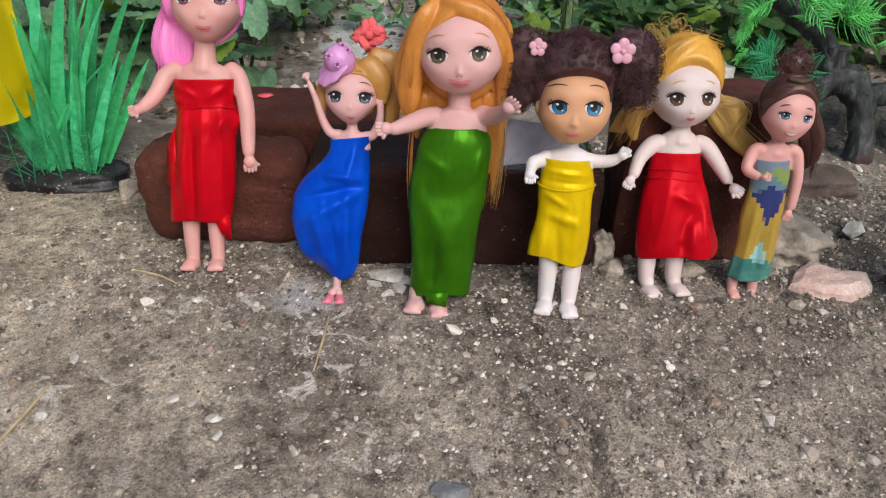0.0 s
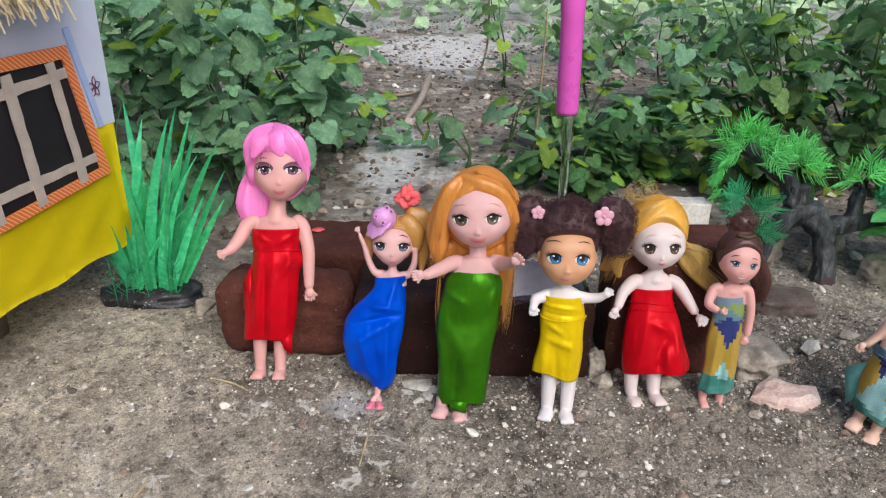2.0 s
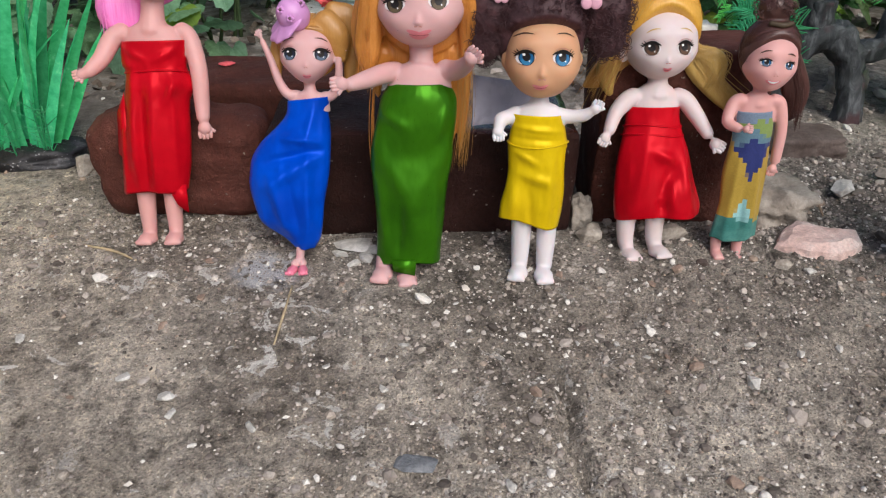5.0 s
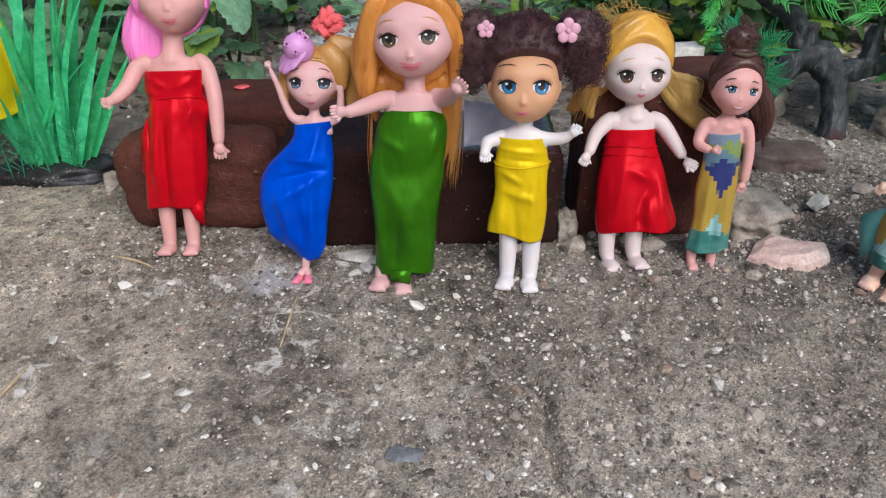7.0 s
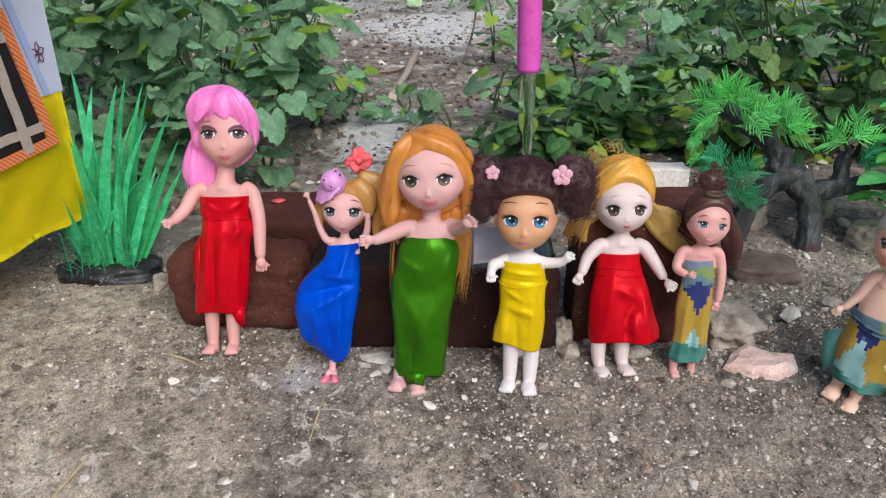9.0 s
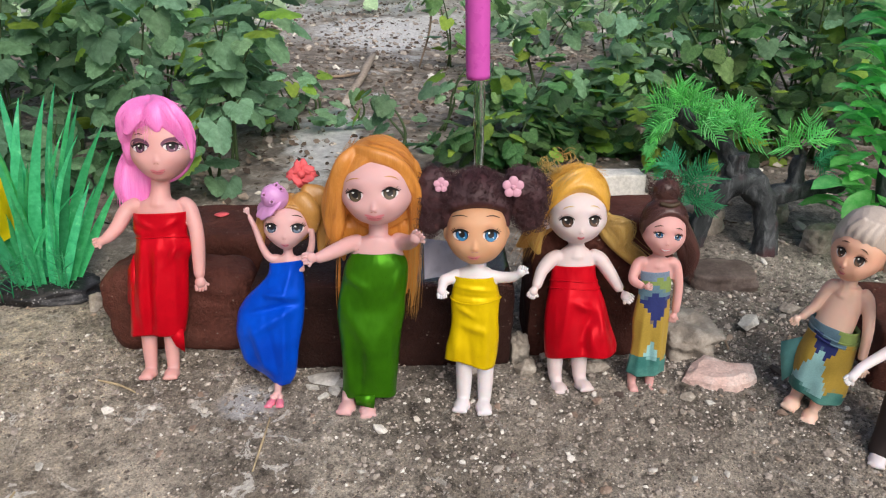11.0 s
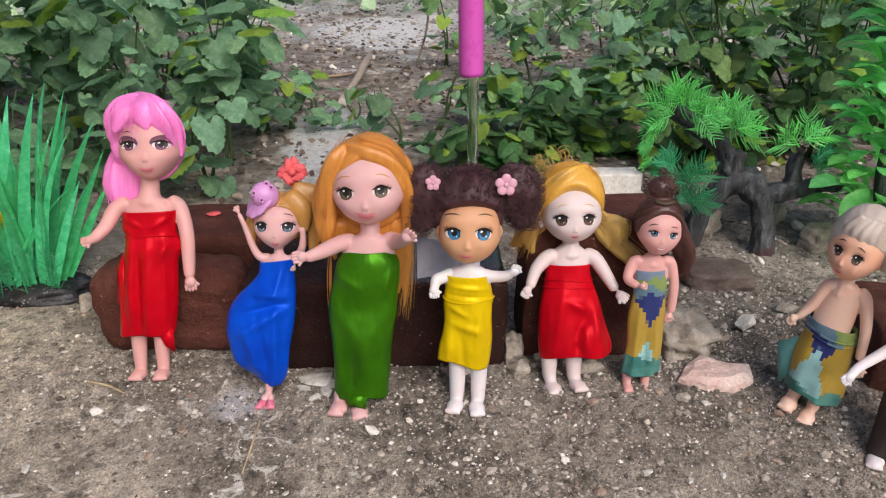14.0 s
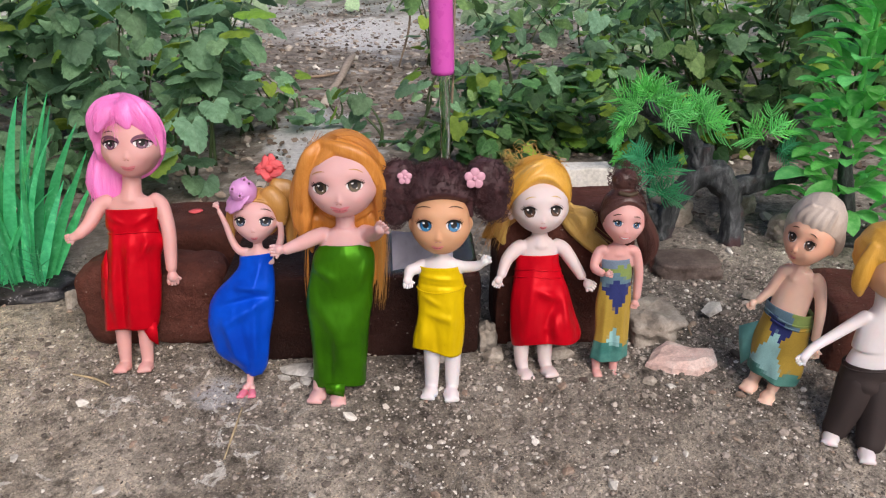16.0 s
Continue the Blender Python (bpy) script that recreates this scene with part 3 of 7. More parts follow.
def block(bm, size, bevel=0.006, cuts=14, seed=0, rough=0.002, sag=0.0, mat=0):
    """A worn brick: a box with rounded, uneven edges, its base at z = 0."""
    sx, sy, sz = size[0] / 2, size[1] / 2, size[2] / 2
    b2 = bmesh.new()
    bmesh.ops.create_cube(b2, size=2)
    bmesh.ops.subdivide_edges(b2, edges=b2.edges, cuts=cuts, use_grid_fill=True)
    off = Vector((seed * 7.7, seed * 2.3, 4.0))
    for v in b2.verts:
        p = Vector((v.co.x * sx, v.co.y * sy, v.co.z * sz))
        q = Vector((max(-sx + bevel, min(sx - bevel, p.x)), max(-sy + bevel, min(sy - bevel, p.y)), max(-sz + bevel, min(sz - bevel, p.z))))
        d = p - q
        if d.length > 1e-9:
            k = d.length
            p = q + d.normalized() * min(k, bevel)
        n = noise.noise(p * 28 + off) * rough + noise.noise(p * 95 + off) * rough * 0.5
        dirn = Vector((v.co.x ** 5, v.co.y ** 5, v.co.z ** 5))
        p += dirn.normalized() * n
        p.z += sz
        v.co = p
    for f in b2.faces:
        f.material_index = mat
    me = bpy.data.meshes.new("tmp")
    b2.to_mesh(me)
    b2.free()
    bm.from_mesh(me)
    bpy.data.meshes.remove(me)


def slab(bm, pts, thick, axis, mat=0):
    """A flat polygon with thickness along axis."""
    a = [bm.verts.new(p) for p in pts]
    b = [bm.verts.new(Vector(p) + Vector(axis) * thick) for p in pts]
    n = len(pts)
    bm.faces.new(a).material_index = mat
    bm.faces.new(list(reversed(b))).material_index = mat
    for i in range(n):
        j = (i + 1) % n
        bm.faces.new((a[i], b[i], b[j], a[j])).material_index = mat


# ---- ground ----
CRACK = ((0.104, 0.382), (0.128, 0.372), (0.138, 0.366), (0.143, 0.351), (0.141, 0.326), (0.143, 0.305), (0.152, 0.292))
_rc = random.Random(4)
CLODS = [(_rc.uniform(-0.25, 0.45), _rc.uniform(0.24, 0.6), _rc.uniform(0.004, 0.012), _rc.uniform(0.001, 0.0035)) for _ in range(90)]


def ground_z(x, y):
    """Level behind, a gentle bank down towards the camera in front; small humps all over."""
    t = 0.45 - y
    soft = 0.02
    z = -0.19 * (t if t > soft else (t + soft) ** 2 / (4 * soft) if t > -soft else 0.0)
    z = max(z, -0.09) if y > -0.2 else -0.09
    v = Vector((x, y, 0))
    near = 1.0 if -1 < x < 1.4 and y < 3.5 else 0.3
    z += near * (noise.noise(v * 9) * 0.003 + noise.noise(v * 31 + Vector((5, 2, 1))) * 0.0016 + noise.noise(v * 90) * 0.0008)
    # a broken crust: a crooked crack with one side a little higher
    if 0.09 < x < 0.17 and 0.28 < y < 0.40:
        best = 1.0
        for (ax, ay), (bx, by) in zip(CRACK, CRACK[1:]):
            vx, vy = bx - ax, by - ay
            s = max(0.0, min(1.0, ((x - ax) * vx + (y - ay) * vy) / (vx * vx + vy * vy)))
            best = min(best, math.hypot(x - ax - s * vx, y - ay - s * vy) + 0.0015 * noise.noise(v * 300))
        if best < 0.006:
            z -= 0.0095 * (1 - best / 0.006)
    for cx, cy, rr, hh in CLODS:
        d2 = ((x - cx) ** 2 + (y - cy) ** 2) / (rr * rr)
        if d2 < 4:
            z += hh * math.exp(-d2) * (1 + 0.6 * noise.noise(v * 140))
    # low banks of litter at the back
    if y > 0.8:
        z += min(1, (y - 0.8) / 0.5) * 0.03 * noise.noise(v * 2.3 + Vector((1, 7, 3)))
    return z


def build_ground():
    def axis(parts):
        out = []
        for a, b, n in parts:
            out += list(np.linspace(a, b, n, endpoint=False))
        return out + [parts[-1][1]]
    xs = axis([(-60, -6, 14), (-6, -1, 20), (-1, -0.45, 30), (-0.45, -0.26, 40), (-0.26, 0.46, 300), (0.46, 0.75, 50), (0.75, 1.6, 40), (1.6, 6, 20), (6, 60, 14)])
    ys = axis([(-60, -4, 12), (-4, -0.2, 20), (-0.2, 0.2, 24), (0.2, 0.62, 180), (0.62, 0.9, 50), (0.9, 2.6, 90), (2.6, 8, 24), (8, 80, 16)])
    verts = [(x, y, ground_z(x, y)) for y in ys for x in xs]
    nx = len(xs)
    faces = [(j * nx + i, j * nx + i + 1, (j + 1) * nx + i + 1, (j + 1) * nx + i) for j in range(len(ys) - 1) for i in range(nx - 1)]
    tagged(raw_object("ground", verts, faces, M_SOIL, True), "damp grey-brown soil strewn with grit and pebbles", "ground", kind="structure")


build_ground()


def stone_points(r, sub=0, rnd=rng, squash=0.6):
    """A rough pebble of 12 points and 20 faces."""
    t = (1 + 5 ** 0.5) / 2
    base = [(-1, t, 0), (1, t, 0), (-1, -t, 0), (1, -t, 0), (0, -1, t), (0, 1, t), (0, -1, -t), (0, 1, -t), (t, 0, -1), (t, 0, 1), (-t, 0, -1), (-t, 0, 1)]
    a, b, c = rnd.uniform(0.7, 1.3), rnd.uniform(0.6, 1.1), squash * rnd.uniform(0.7, 1.2)
    e = Euler((rnd.uniform(-0.5, 0.5), rnd.uniform(-0.5, 0.5), rnd.uniform(0, 6.3))).to_matrix()
    return [e @ Vector((p[0] * a * rnd.uniform(0.75, 1.2), p[1] * b * rnd.uniform(0.75, 1.2), p[2] * c * rnd.uniform(0.8, 1.15))) * (r / 1.9) for p in base]


ICO = [(0, 11, 5), (0, 5, 1), (0, 1, 7), (0, 7, 10), (0, 10, 11), (1, 5, 9), (5, 11, 4), (11, 10, 2), (10, 7, 6), (7, 1, 8), (3, 9, 4), (3, 4, 2), (3, 2, 6), (3, 6, 8), (3, 8, 9), (4, 9, 5), (2, 4, 11), (6, 2, 10), (8, 6, 7), (9, 8, 1)]


def scatter_gravel():
    verts, faces = [], []
    def put(x, y, r):
        n = len(verts)
        z = ground_z(x, y)
        c = Vector((x, y, z + r * 0.15))
        verts.extend(c + p for p in stone_points(r))
        faces.extend(tuple(i + n for i in f) for f in ICO)
    def chip(x, y, r):
        n = len(verts)
        c = Vector((x, y, ground_z(x, y) + r * 0.3))
        a = rng.uniform(0, 6.3)
        ca, sa = math.cos(a) * r, math.sin(a) * r
        k, h, g = rng.uniform(0.5, 1.0), rng.uniform(0.5, 0.95), rng.uniform(-0.35, 0.35)
        verts.extend(c + Vector(p) for p in ((ca, sa, 0), (-sa * k, ca * k, 0.1 * r), (-ca, -sa, 0), (sa * k, -ca * k, -0.1 * r), (g * r, g * r * 0.5, h * r), (0, 0, -0.6 * r)))
        faces.extend(((n, n + 1, n + 4), (n + 1, n + 2, n + 4), (n + 2, n + 3, n + 4), (n + 3, n, n + 4), (n + 1, n, n + 5), (n + 2, n + 1, n + 5), (n + 3, n + 2, n + 5), (n, n + 3, n + 5)))
    def loose(x, y):
        return 0.4 + 0.95 * noise.noise(Vector((x * 7, y * 7, 2))) + 0.55 * max(0.0, min(1.0, (x + 0.02) / 0.16))
    for _ in range(60000):
        x, y = rng.uniform(-0.30, 0.52), rng.uniform(0.21, 0.66)
        if rng.random() < loose(x, y) + 0.15:
            chip(x, y, min(0.0022, 0.0004 + rng.expovariate(1 / 0.0004)))
    for _ in range(12500):
        x, y = rng.uniform(-0.36, 0.62), rng.uniform(0.17, 0.72)
        if rng.random() < loose(x, y):
            put(x, y, min(0.0058, 0.0007 + rng.expovariate(1 / 0.00075)))
    for _ in range(2500):
        x, y = rng.uniform(-0.8, 1.3), rng.uniform(0.7, 2.6)
        put(x, y, min(0.014, 0.0018 + rng.expovariate(1 / 0.003)))
    tagged(raw_object("gravel", verts, faces, M_PEB), "loose pale and brown grit scattered over the soil", "gravel", kind="stuff")


scatter_gravel()

# ---- bricks and stones ----
def brick(x0, x1, y0, y1, h, mats, label, turn=0.0, bevel=0.006, seed=0, rough=0.002, z=None, wet_top=False):
    bm = bmesh.new()
    block(bm, (x1 - x0, y1 - y0, h), bevel, 16, seed, rough)
    if wet_top:
        for f in bm.faces:
            f.normal_update()
            if f.normal.z > 0.75:
                f.material_index = 1
    ob = mesh_object("brick", bm, mats)
    cx, cy = (x0 + x1) / 2, (y0 + y1) / 2
    zz = min(ground_z(cx + sx * (x1 - x0) / 2, cy + sy * (y1 - y0) / 2) for sx in (-1, 0, 1) for sy in (-1, 0, 1)) if z is None else z
    ob.matrix_world = pose(cx, cy, zz - 0.001, 0, 0, turn)
    return tagged(ob, label, "brick", group="bricks behind the dolls")


brick(-0.137, -0.026, 0.501, 0.553, 0.0725, M_BRICK_WORN, "dark brown half brick with rounded, worn corners", -4, 0.019, 1, 0.005)
brick(-0.122, 0.03, 0.570, 0.648, 0.0685, M_BRICK_DRY, "long reddish-brown brick lying flat behind a half brick", -1, 0.008, 2, 0.003)
brick(-0.022, 0.166, 0.482, 0.566, 0.070, [M_BRICK_SHADED, M_BRICK_WET], "brown brick with a shade-darkened front and a wet, shining top", 0, 0.005, 3, 0.0015, wet_top=True)
brick(0.180, 0.282, 0.494, 0.55, 0.113, M_BRICK_DRY, "dark brown brick standing on its long edge", 0, 0.004, 4, 0.0015)
brick(0.425, 0.60, 0.424, 0.508, 0.053, M_BRICK_DRY, "dark brown brick lying flat behind two boy dolls", -14, 0.006, 5, 0.002)


def facet_stone(bm, r, seed, square=0.3, rough=0.2, count=18):
    """An angular broken stone: the hull of scattered points, its edges worn and its faces uneven."""
    q = random.Random(seed)
    if square > 0.7:
        count = 5
        for sx, sy, sz in [(a, b, c) for a in (-1, 1) for b in (-1, 1) for c in (-1, 1)]:
            bm.verts.new((sx * r[0] * q.uniform(1 - rough, 1), sy * r[1] * q.uniform(1 - rough, 1), sz * r[2] * q.uniform(1 - rough, 1)))
    for _ in range(count):
        v = Vector((q.gauss(0, 1), q.gauss(0, 1), q.gauss(0, 1))).normalized()
        k = max(abs(v.x), abs(v.y), abs(v.z))
        v = v.lerp(v / k, min(square, 0.6)) * q.uniform(1 - rough, 1.05)
        bm.verts.new((v.x * r[0], v.y * r[1], v.z * r[2]))
    hull = bmesh.ops.convex_hull(bm, input=bm.verts[:])
    spare = list({g for g in hull["geom_interior"] + hull["geom_unused"] if isinstance(g, bmesh.types.BMVert)})
    bmesh.ops.delete(bm, geom=spare, context="VERTS")
    low = min(r)
    bmesh.ops.bevel(bm, geom=bm.edges[:], offset=low * 0.12, segments=2, affect="EDGES", profile=0.6, clamp_overlap=True)
    bmesh.ops.triangulate(bm, faces=bm.faces[:])
    if low > 0.004:
        bmesh.ops.subdivide_edges(bm, edges=[e for e in bm.edges if e.calc_length() > low * 0.5], cuts=2)
    off = Vector((seed, 2, 5))
    for v in bm.verts:
        v.co += v.co.normalized() * low * (0.10 * noise.noise(v.co * (1.2 / low) + off) + 0.05 * noise.noise(v.co * (4 / low) + off))


def stone(name, c, r, mat, label, seed, square=0.3, rough=0.22, turn=0.0, sink=0.25, category="stone"):
    bm = bmesh.new()
    rounded = r[2] > 0.009 and square < 0.7
    if rounded:
        lump(bm, (0, 0, 0), r, seed, rough * 1.2, 2.2, 44, 28, square + 0.2)
    else:
        facet_stone(bm, r, seed, square, rough)
    ob = mesh_object(name, bm, mat, smooth=rounded)
    ob.matrix_world = pose(c[0], c[1], ground_z(c[0], c[1]) + r[2] * (1 - 2 * sink), 0, 0, turn)
    return tagged(ob, label, category)




def flat_rock(c, outline, thick, mat, label, seed):
    """A broken flat stone: a rough outline with worn edges and an uneven top."""
    bm = bmesh.new()
    n = len(outline)
    foot = [bm.verts.new((x * 1.06, y * 1.06, -0.003)) for x, y in outline]
    rim = [bm.verts.new((x, y, thick * (0.55 + 0.35 * noise.noise(Vector((x * 60, y * 60, seed)))))) for x, y in outline]
    ring = [bm.verts.new((x * 0.72, y * 0.72, thick * (0.95 + 0.35 * noise.noise(Vector((x * 60, y * 60, seed + 3)))))) for x, y in outline]
    top = bm.verts.new((0.002, 0.001, thick * 1.05))
    for i in range(n):
        j = (i + 1) % n
        bm.faces.new((foot[i], foot[j], rim[j], rim[i]))
        bm.faces.new((rim[i], rim[j], ring[j], ring[i]))
        bm.faces.new((ring[i], ring[j], top))
    bm.faces.new(foot[::-1])
    bmesh.ops.subdivide_edges(bm, edges=bm.edges[:], cuts=3, use_grid_fill=True)
    for v in bm.verts:
        v.co += Vector((noise.noise(v.co * 160), noise.noise(v.co * 160 + Vector((4, 0, 0))), noise.noise(v.co * 130 + Vector((0, 4, seed))))) * 0.0011
    ob = mesh_object("rock", bm, mat, smooth=False)
    ob.matrix_world = pose(c[0], c[1], ground_z(*c))
    return tagged(ob, label, "stone")


flat_rock((0.315, 0.463), ((-0.028, -0.006), (-0.017, 0.011), (-0.004, 0.021), (0.010, 0.013), (0.027, 0.007), (0.025, -0.007), (0.007, -0.017), (-0.012, -0.015)), 0.0075, M_ROCK_PINK, "flat angular pale pink stone lying on the soil", 2)
stone("rock", (0.371, 0.613), (0.032, 0.022, 0.011), M_ROCK_FLAT, "flat brown stone half sunk in the soil", 5, 0.45, 0.12, -4, 0.3)
stone("rock", (0.305, 0.515), (0.022, 0.028, 0.013), M_ROCK_GREY, "rough grey stone crusted with soil beside a brick", 8, 0.3, 0.3, 10, 0.3)
stone("rock", (0.290, 0.690), (0.025, 0.014, 0.042), M_CHALK, "whitish slab of stone standing behind a brick", 11, 0.75, 0.08, 0, 0.05)
stone("rock", (0.395, 0.735), (0.022, 0.016, 0.02), M_ROCK_GREY, "grey stone under the arch of the toy tree", 13, 0.3, 0.2, 0, 0.2)
stone("rock", (0.478, 0.755), (0.018, 0.014, 0.015), M_ROCK_GREY, "grey stone beside the toy tree", 14, 0.3, 0.2, 30, 0.2)
stone("rock", (0.502, 0.69), (0.02, 0.012, 0.014), M_ROCK_GREY, "pale grey stone below the leafy toy plant", 15, 0.5, 0.15, 35, 0.2)
stone("rock", (0.408, 0.555), (0.011, 0.008, 0.005), M_ROCK_GREY, "small grey stone on the soil", 16, 0.3, 0.2, 20, 0.2)
stone("rock", (0.366, 0.535), (0.014, 0.009, 0.005), M_PEB_WHITE, "small pale stone on the soil", 17, 0.3, 0.2, 50, 0.2)
stone("rock", (0.176, 0.474), (0.010, 0.008, 0.007), M_ROCK_GREY, "small grey stone wedged between two bricks", 18, 0.35, 0.2, 20, 0.25)
stone("rock", (0.173, 0.492), (0.007, 0.008, 0.012), M_ROCK_GREY, "small stone in the gap between two bricks", 19, 0.4, 0.2, 0, 0.2)
stone("rock", (0.226, 0.474), (0.013, 0.006, 0.006), M_ROCK_GREY, "small grey stone under the edge of a brick", 20, 0.4, 0.2, 0, 0.25)
stone("rock", (-0.172, 0.575), (0.011, 0.01, 0.009), M_ROCK_GREY, "pale stone beside the base of the toy grass", 21, 0.3, 0.2, 0, 0.25)
for k, (fx, fy, fr) in enumerate(((0.03, 0.466, 11), (0.043, 0.461, 8), (0.054, 0.467, 10), (0.038, 0.453, 6), (0.022, 0.456, 5), (0.062, 0.459, 5), (0.03, 0.447, 4), (-0.006, 0.458, 4))):
    stone("mortar_flake", (fx, fy), (fr * 0.0014, fr * 0.00085, 0.0018), M_PEB_WHITE, "flat flake of pale old mortar before a brick", 70 + k, 0.3, 0.35, k * 37, 0.3, "mortar flake")
r9 = random.Random(90)
for k in range(44):
    fx, fy = r9.uniform(-0.2, 0.14), r9.uniform(0.29, 0.455)
    if k > 28:
        fx, fy = r9.uniform(0.14, 0.40), r9.uniform(0.36, 0.46 if k % 3 else 0.42)
    fr = r9.uniform(0.002, 0.0048)
    stone("stone_chip", (fx, fy), (fr, fr * r9.uniform(0.45, 0.8), fr * 0.35), (M_ROCK_GREY, M_PEB_WHITE, M_ROCK_GREY, M_PEB_ORANGE)[k % 4], ("cream-grey stone chip in the soil", "chalky white stone chip in the soil", "cream-grey stone chip in the soil", "dull orange stone chip in the soil")[k % 4], 200 + k, 0.3, 0.35, r9.uniform(0, 180), 0.3, "stone chip")
stone("rock", (0.285, 0.44), (0.006, 0.004, 0.004), M_ROCK_GREY, "small grey stone beside the pink rock", 23, 0.3, 0.2, 5, 0.25)


stone("slate", (0.067, 0.312), (0.012, 0.007, 0.0022), M_SLATE, "flat bluish-grey piece of slate sunk in soil", 27, 0.6, 0.3, 10, 0.3)


def pebble(x, y, r, mat, label, seed):
    stone("pebble", (x, y), (r, r * 0.72, r * 0.55), mat, label, seed, 0.25, 0.22, seed * 47 % 180, 0.28, "pebble")


PEBBLES = (
    (0.238, 0.355, 5.5, "w"), (0.127, 0.352, 4.5, "o"), (0.299, 0.434, 4.5, "w"), (0.221, 0.437, 4.5, "o"), (0.278, 0.428, 4.0, "c"),
    (0.345, 0.423, 4.5, "o"), (0.212, 0.366, 5.0, "o"), (0.070, 0.378, 4.0, "c"), (0.062, 0.392, 3.5, "c"), (0.238, 0.443, 4.5, "g"),
    (-0.125, 0.397, 3.5, "c"), (-0.11, 0.401, 3.0, "c"), (-0.14, 0.389, 4.0, "w"), (-0.165, 0.371, 5.0, "o"), (-0.055, 0.352, 5.0, "w"),
    (-0.142, 0.35, 5.5, "w"), (-0.01, 0.334, 4.5, "w"), (0.2, 0.34, 4.0, "c"), (0.158, 0.395, 3.0, "g"), (0.29, 0.375, 3.0, "w"),
    (0.33, 0.385, 3.5, "c"), (0.3, 0.34, 3.5, "c"), (0.05, 0.345, 3.5, "w"), (-0.19, 0.41, 4.0, "g"), (0.372, 0.392, 4.5, "c"),
    (0.352, 0.35, 5.0, "c"), (0.155, 0.447, 3.5, "c"), (0.11, 0.30, 4.0, "w"), (0.21, 0.30, 4.5, "o"), (-0.09, 0.31, 4.0, "c"),
)
KIND = {"w": (M_PEB_WHITE, "smooth chalky white pebble on the soil"), "o": (M_PEB_ORANGE, "rusty orange-brown pebble on the soil"), "c": (M_ROCK_GREY, "cream-grey pebble pressed into the soil"), "g": (M_ROCK_FLAT, "dull brown pebble on the soil")}
for i, (px, py, pr, k) in enumerate(PEBBLES):
    pebble(px, py, pr / 1000, KIND[k][0], KIND[k][1], 40 + i)


def twig(pts, label, category="twig", mat=M_STICK):
    bm = bmesh.new()
    tube(bm, [(x, y, ground_z(x, y) + r * 0.7 + dz, r) for x, y, r, dz in pts], 0, 7, 6, 0.2, seed=len(pts))
    tagged(mesh_object("twig", bm, mat), label, category)


twig([(-0.003, 0.428, 0.0006, 0), (-0.004, 0.405, 0.0008, 0.001), (-0.007, 0.385, 0.0005, 0.0)], "thin straw stalk lying on the soil", mat=M_STRAW)
twig([(-0.135, 0.47, 0.0007, 0), (-0.115, 0.462, 0.0009, 0.001), (-0.098, 0.452, 0.0006, 0)], "thin bent straw lying on the soil", mat=M_STRAW)
twig([(-0.16, 0.33, 0.0008, 0), (-0.15, 0.355, 0.001, 0.001), (-0.146, 0.37, 0.0007, 0)], "thin pale straw lying on the soil", mat=M_STRAW)
twig([(0.337, 0.52, 0.0008, 0), (0.334, 0.51, 0.001, 0.01), (0.336, 0.498, 0.0008, 0.002)], "short dry stalk poking out of the soil")
twig([(-0.03, 1.30, 0.004, 0.0), (-0.014, 1.38, 0.0065, 0.008), (-0.004, 1.46, 0.0075, 0.016), (0.0, 1.58, 0.0065, 0.014), (0.0, 1.70, 0.004, 0.004)], "bent pale dry stick lying on the bare strip", "stick", M_GREY_STICK)
twig([(-0.12, 1.45, 0.002, 0.0), (-0.05, 1.47, 0.003, 0.004), (0.0, 1.52, 0.002, 0.006)], "thin dry stick lying on leaf litter", "stick")
twig([(0.1, 1.62, 0.002, 0.0), (0.125, 1.62, 0.0025, 0.10), (0.12, 1.62, 0.0018, 0.26)], "thin bare upright stem in the weeds", "stem")
twig([(0.18, 1.1, 0.0018, -0.003), (0.184, 1.1, 0.002, 0.1), (0.186, 1.102, 0.0014, 0.22)], "thin straight upright stem behind the bricks", "stem")
# a scrap of thin milky plastic standing on the wet brick
bm = bmesh.new()
rows = []
for j in range(7):
    t = j / 6
    rows.append([(0.001 + 0.044 * i / 10, 0.003 * math.sin(i * 0.55) + 0.004 * t * t, 0.030 * t * (1 - 0.028 * i - 0.02 * math.sin(i * 0.7))) for i in range(11)])
sheet(bm, rows, 0, close_u=False)
bmesh.ops.solidify(bm, geom=bm.faces[:], thickness=0.0005)
scrap = mesh_object("plastic_scrap", bm, plain("milky_lilac_plastic", (0.80, 0.77, 0.86), 0.3, 0.08, 60))
scrap.matrix_world = pose(0.101, 0.489, 0.0685, 0, 0, 3)
tagged(scrap, "scrap of thin milky lilac plastic standing on a brick", "plastic scrap")
bm = bmesh.new()
lump(bm, (0, 0, 0), (0.006, 0.004, 0.0012), 5, 0.4, 2.5, 14, 8)
red_bit = mesh_object("felt_scrap", bm, F_CORAL)
red_bit.matrix_world = pose(-0.07, 0.612, 0.070, 0, 0, 20)
tagged(red_bit, "tiny scrap of red felt lying on the long brick", "scrap")


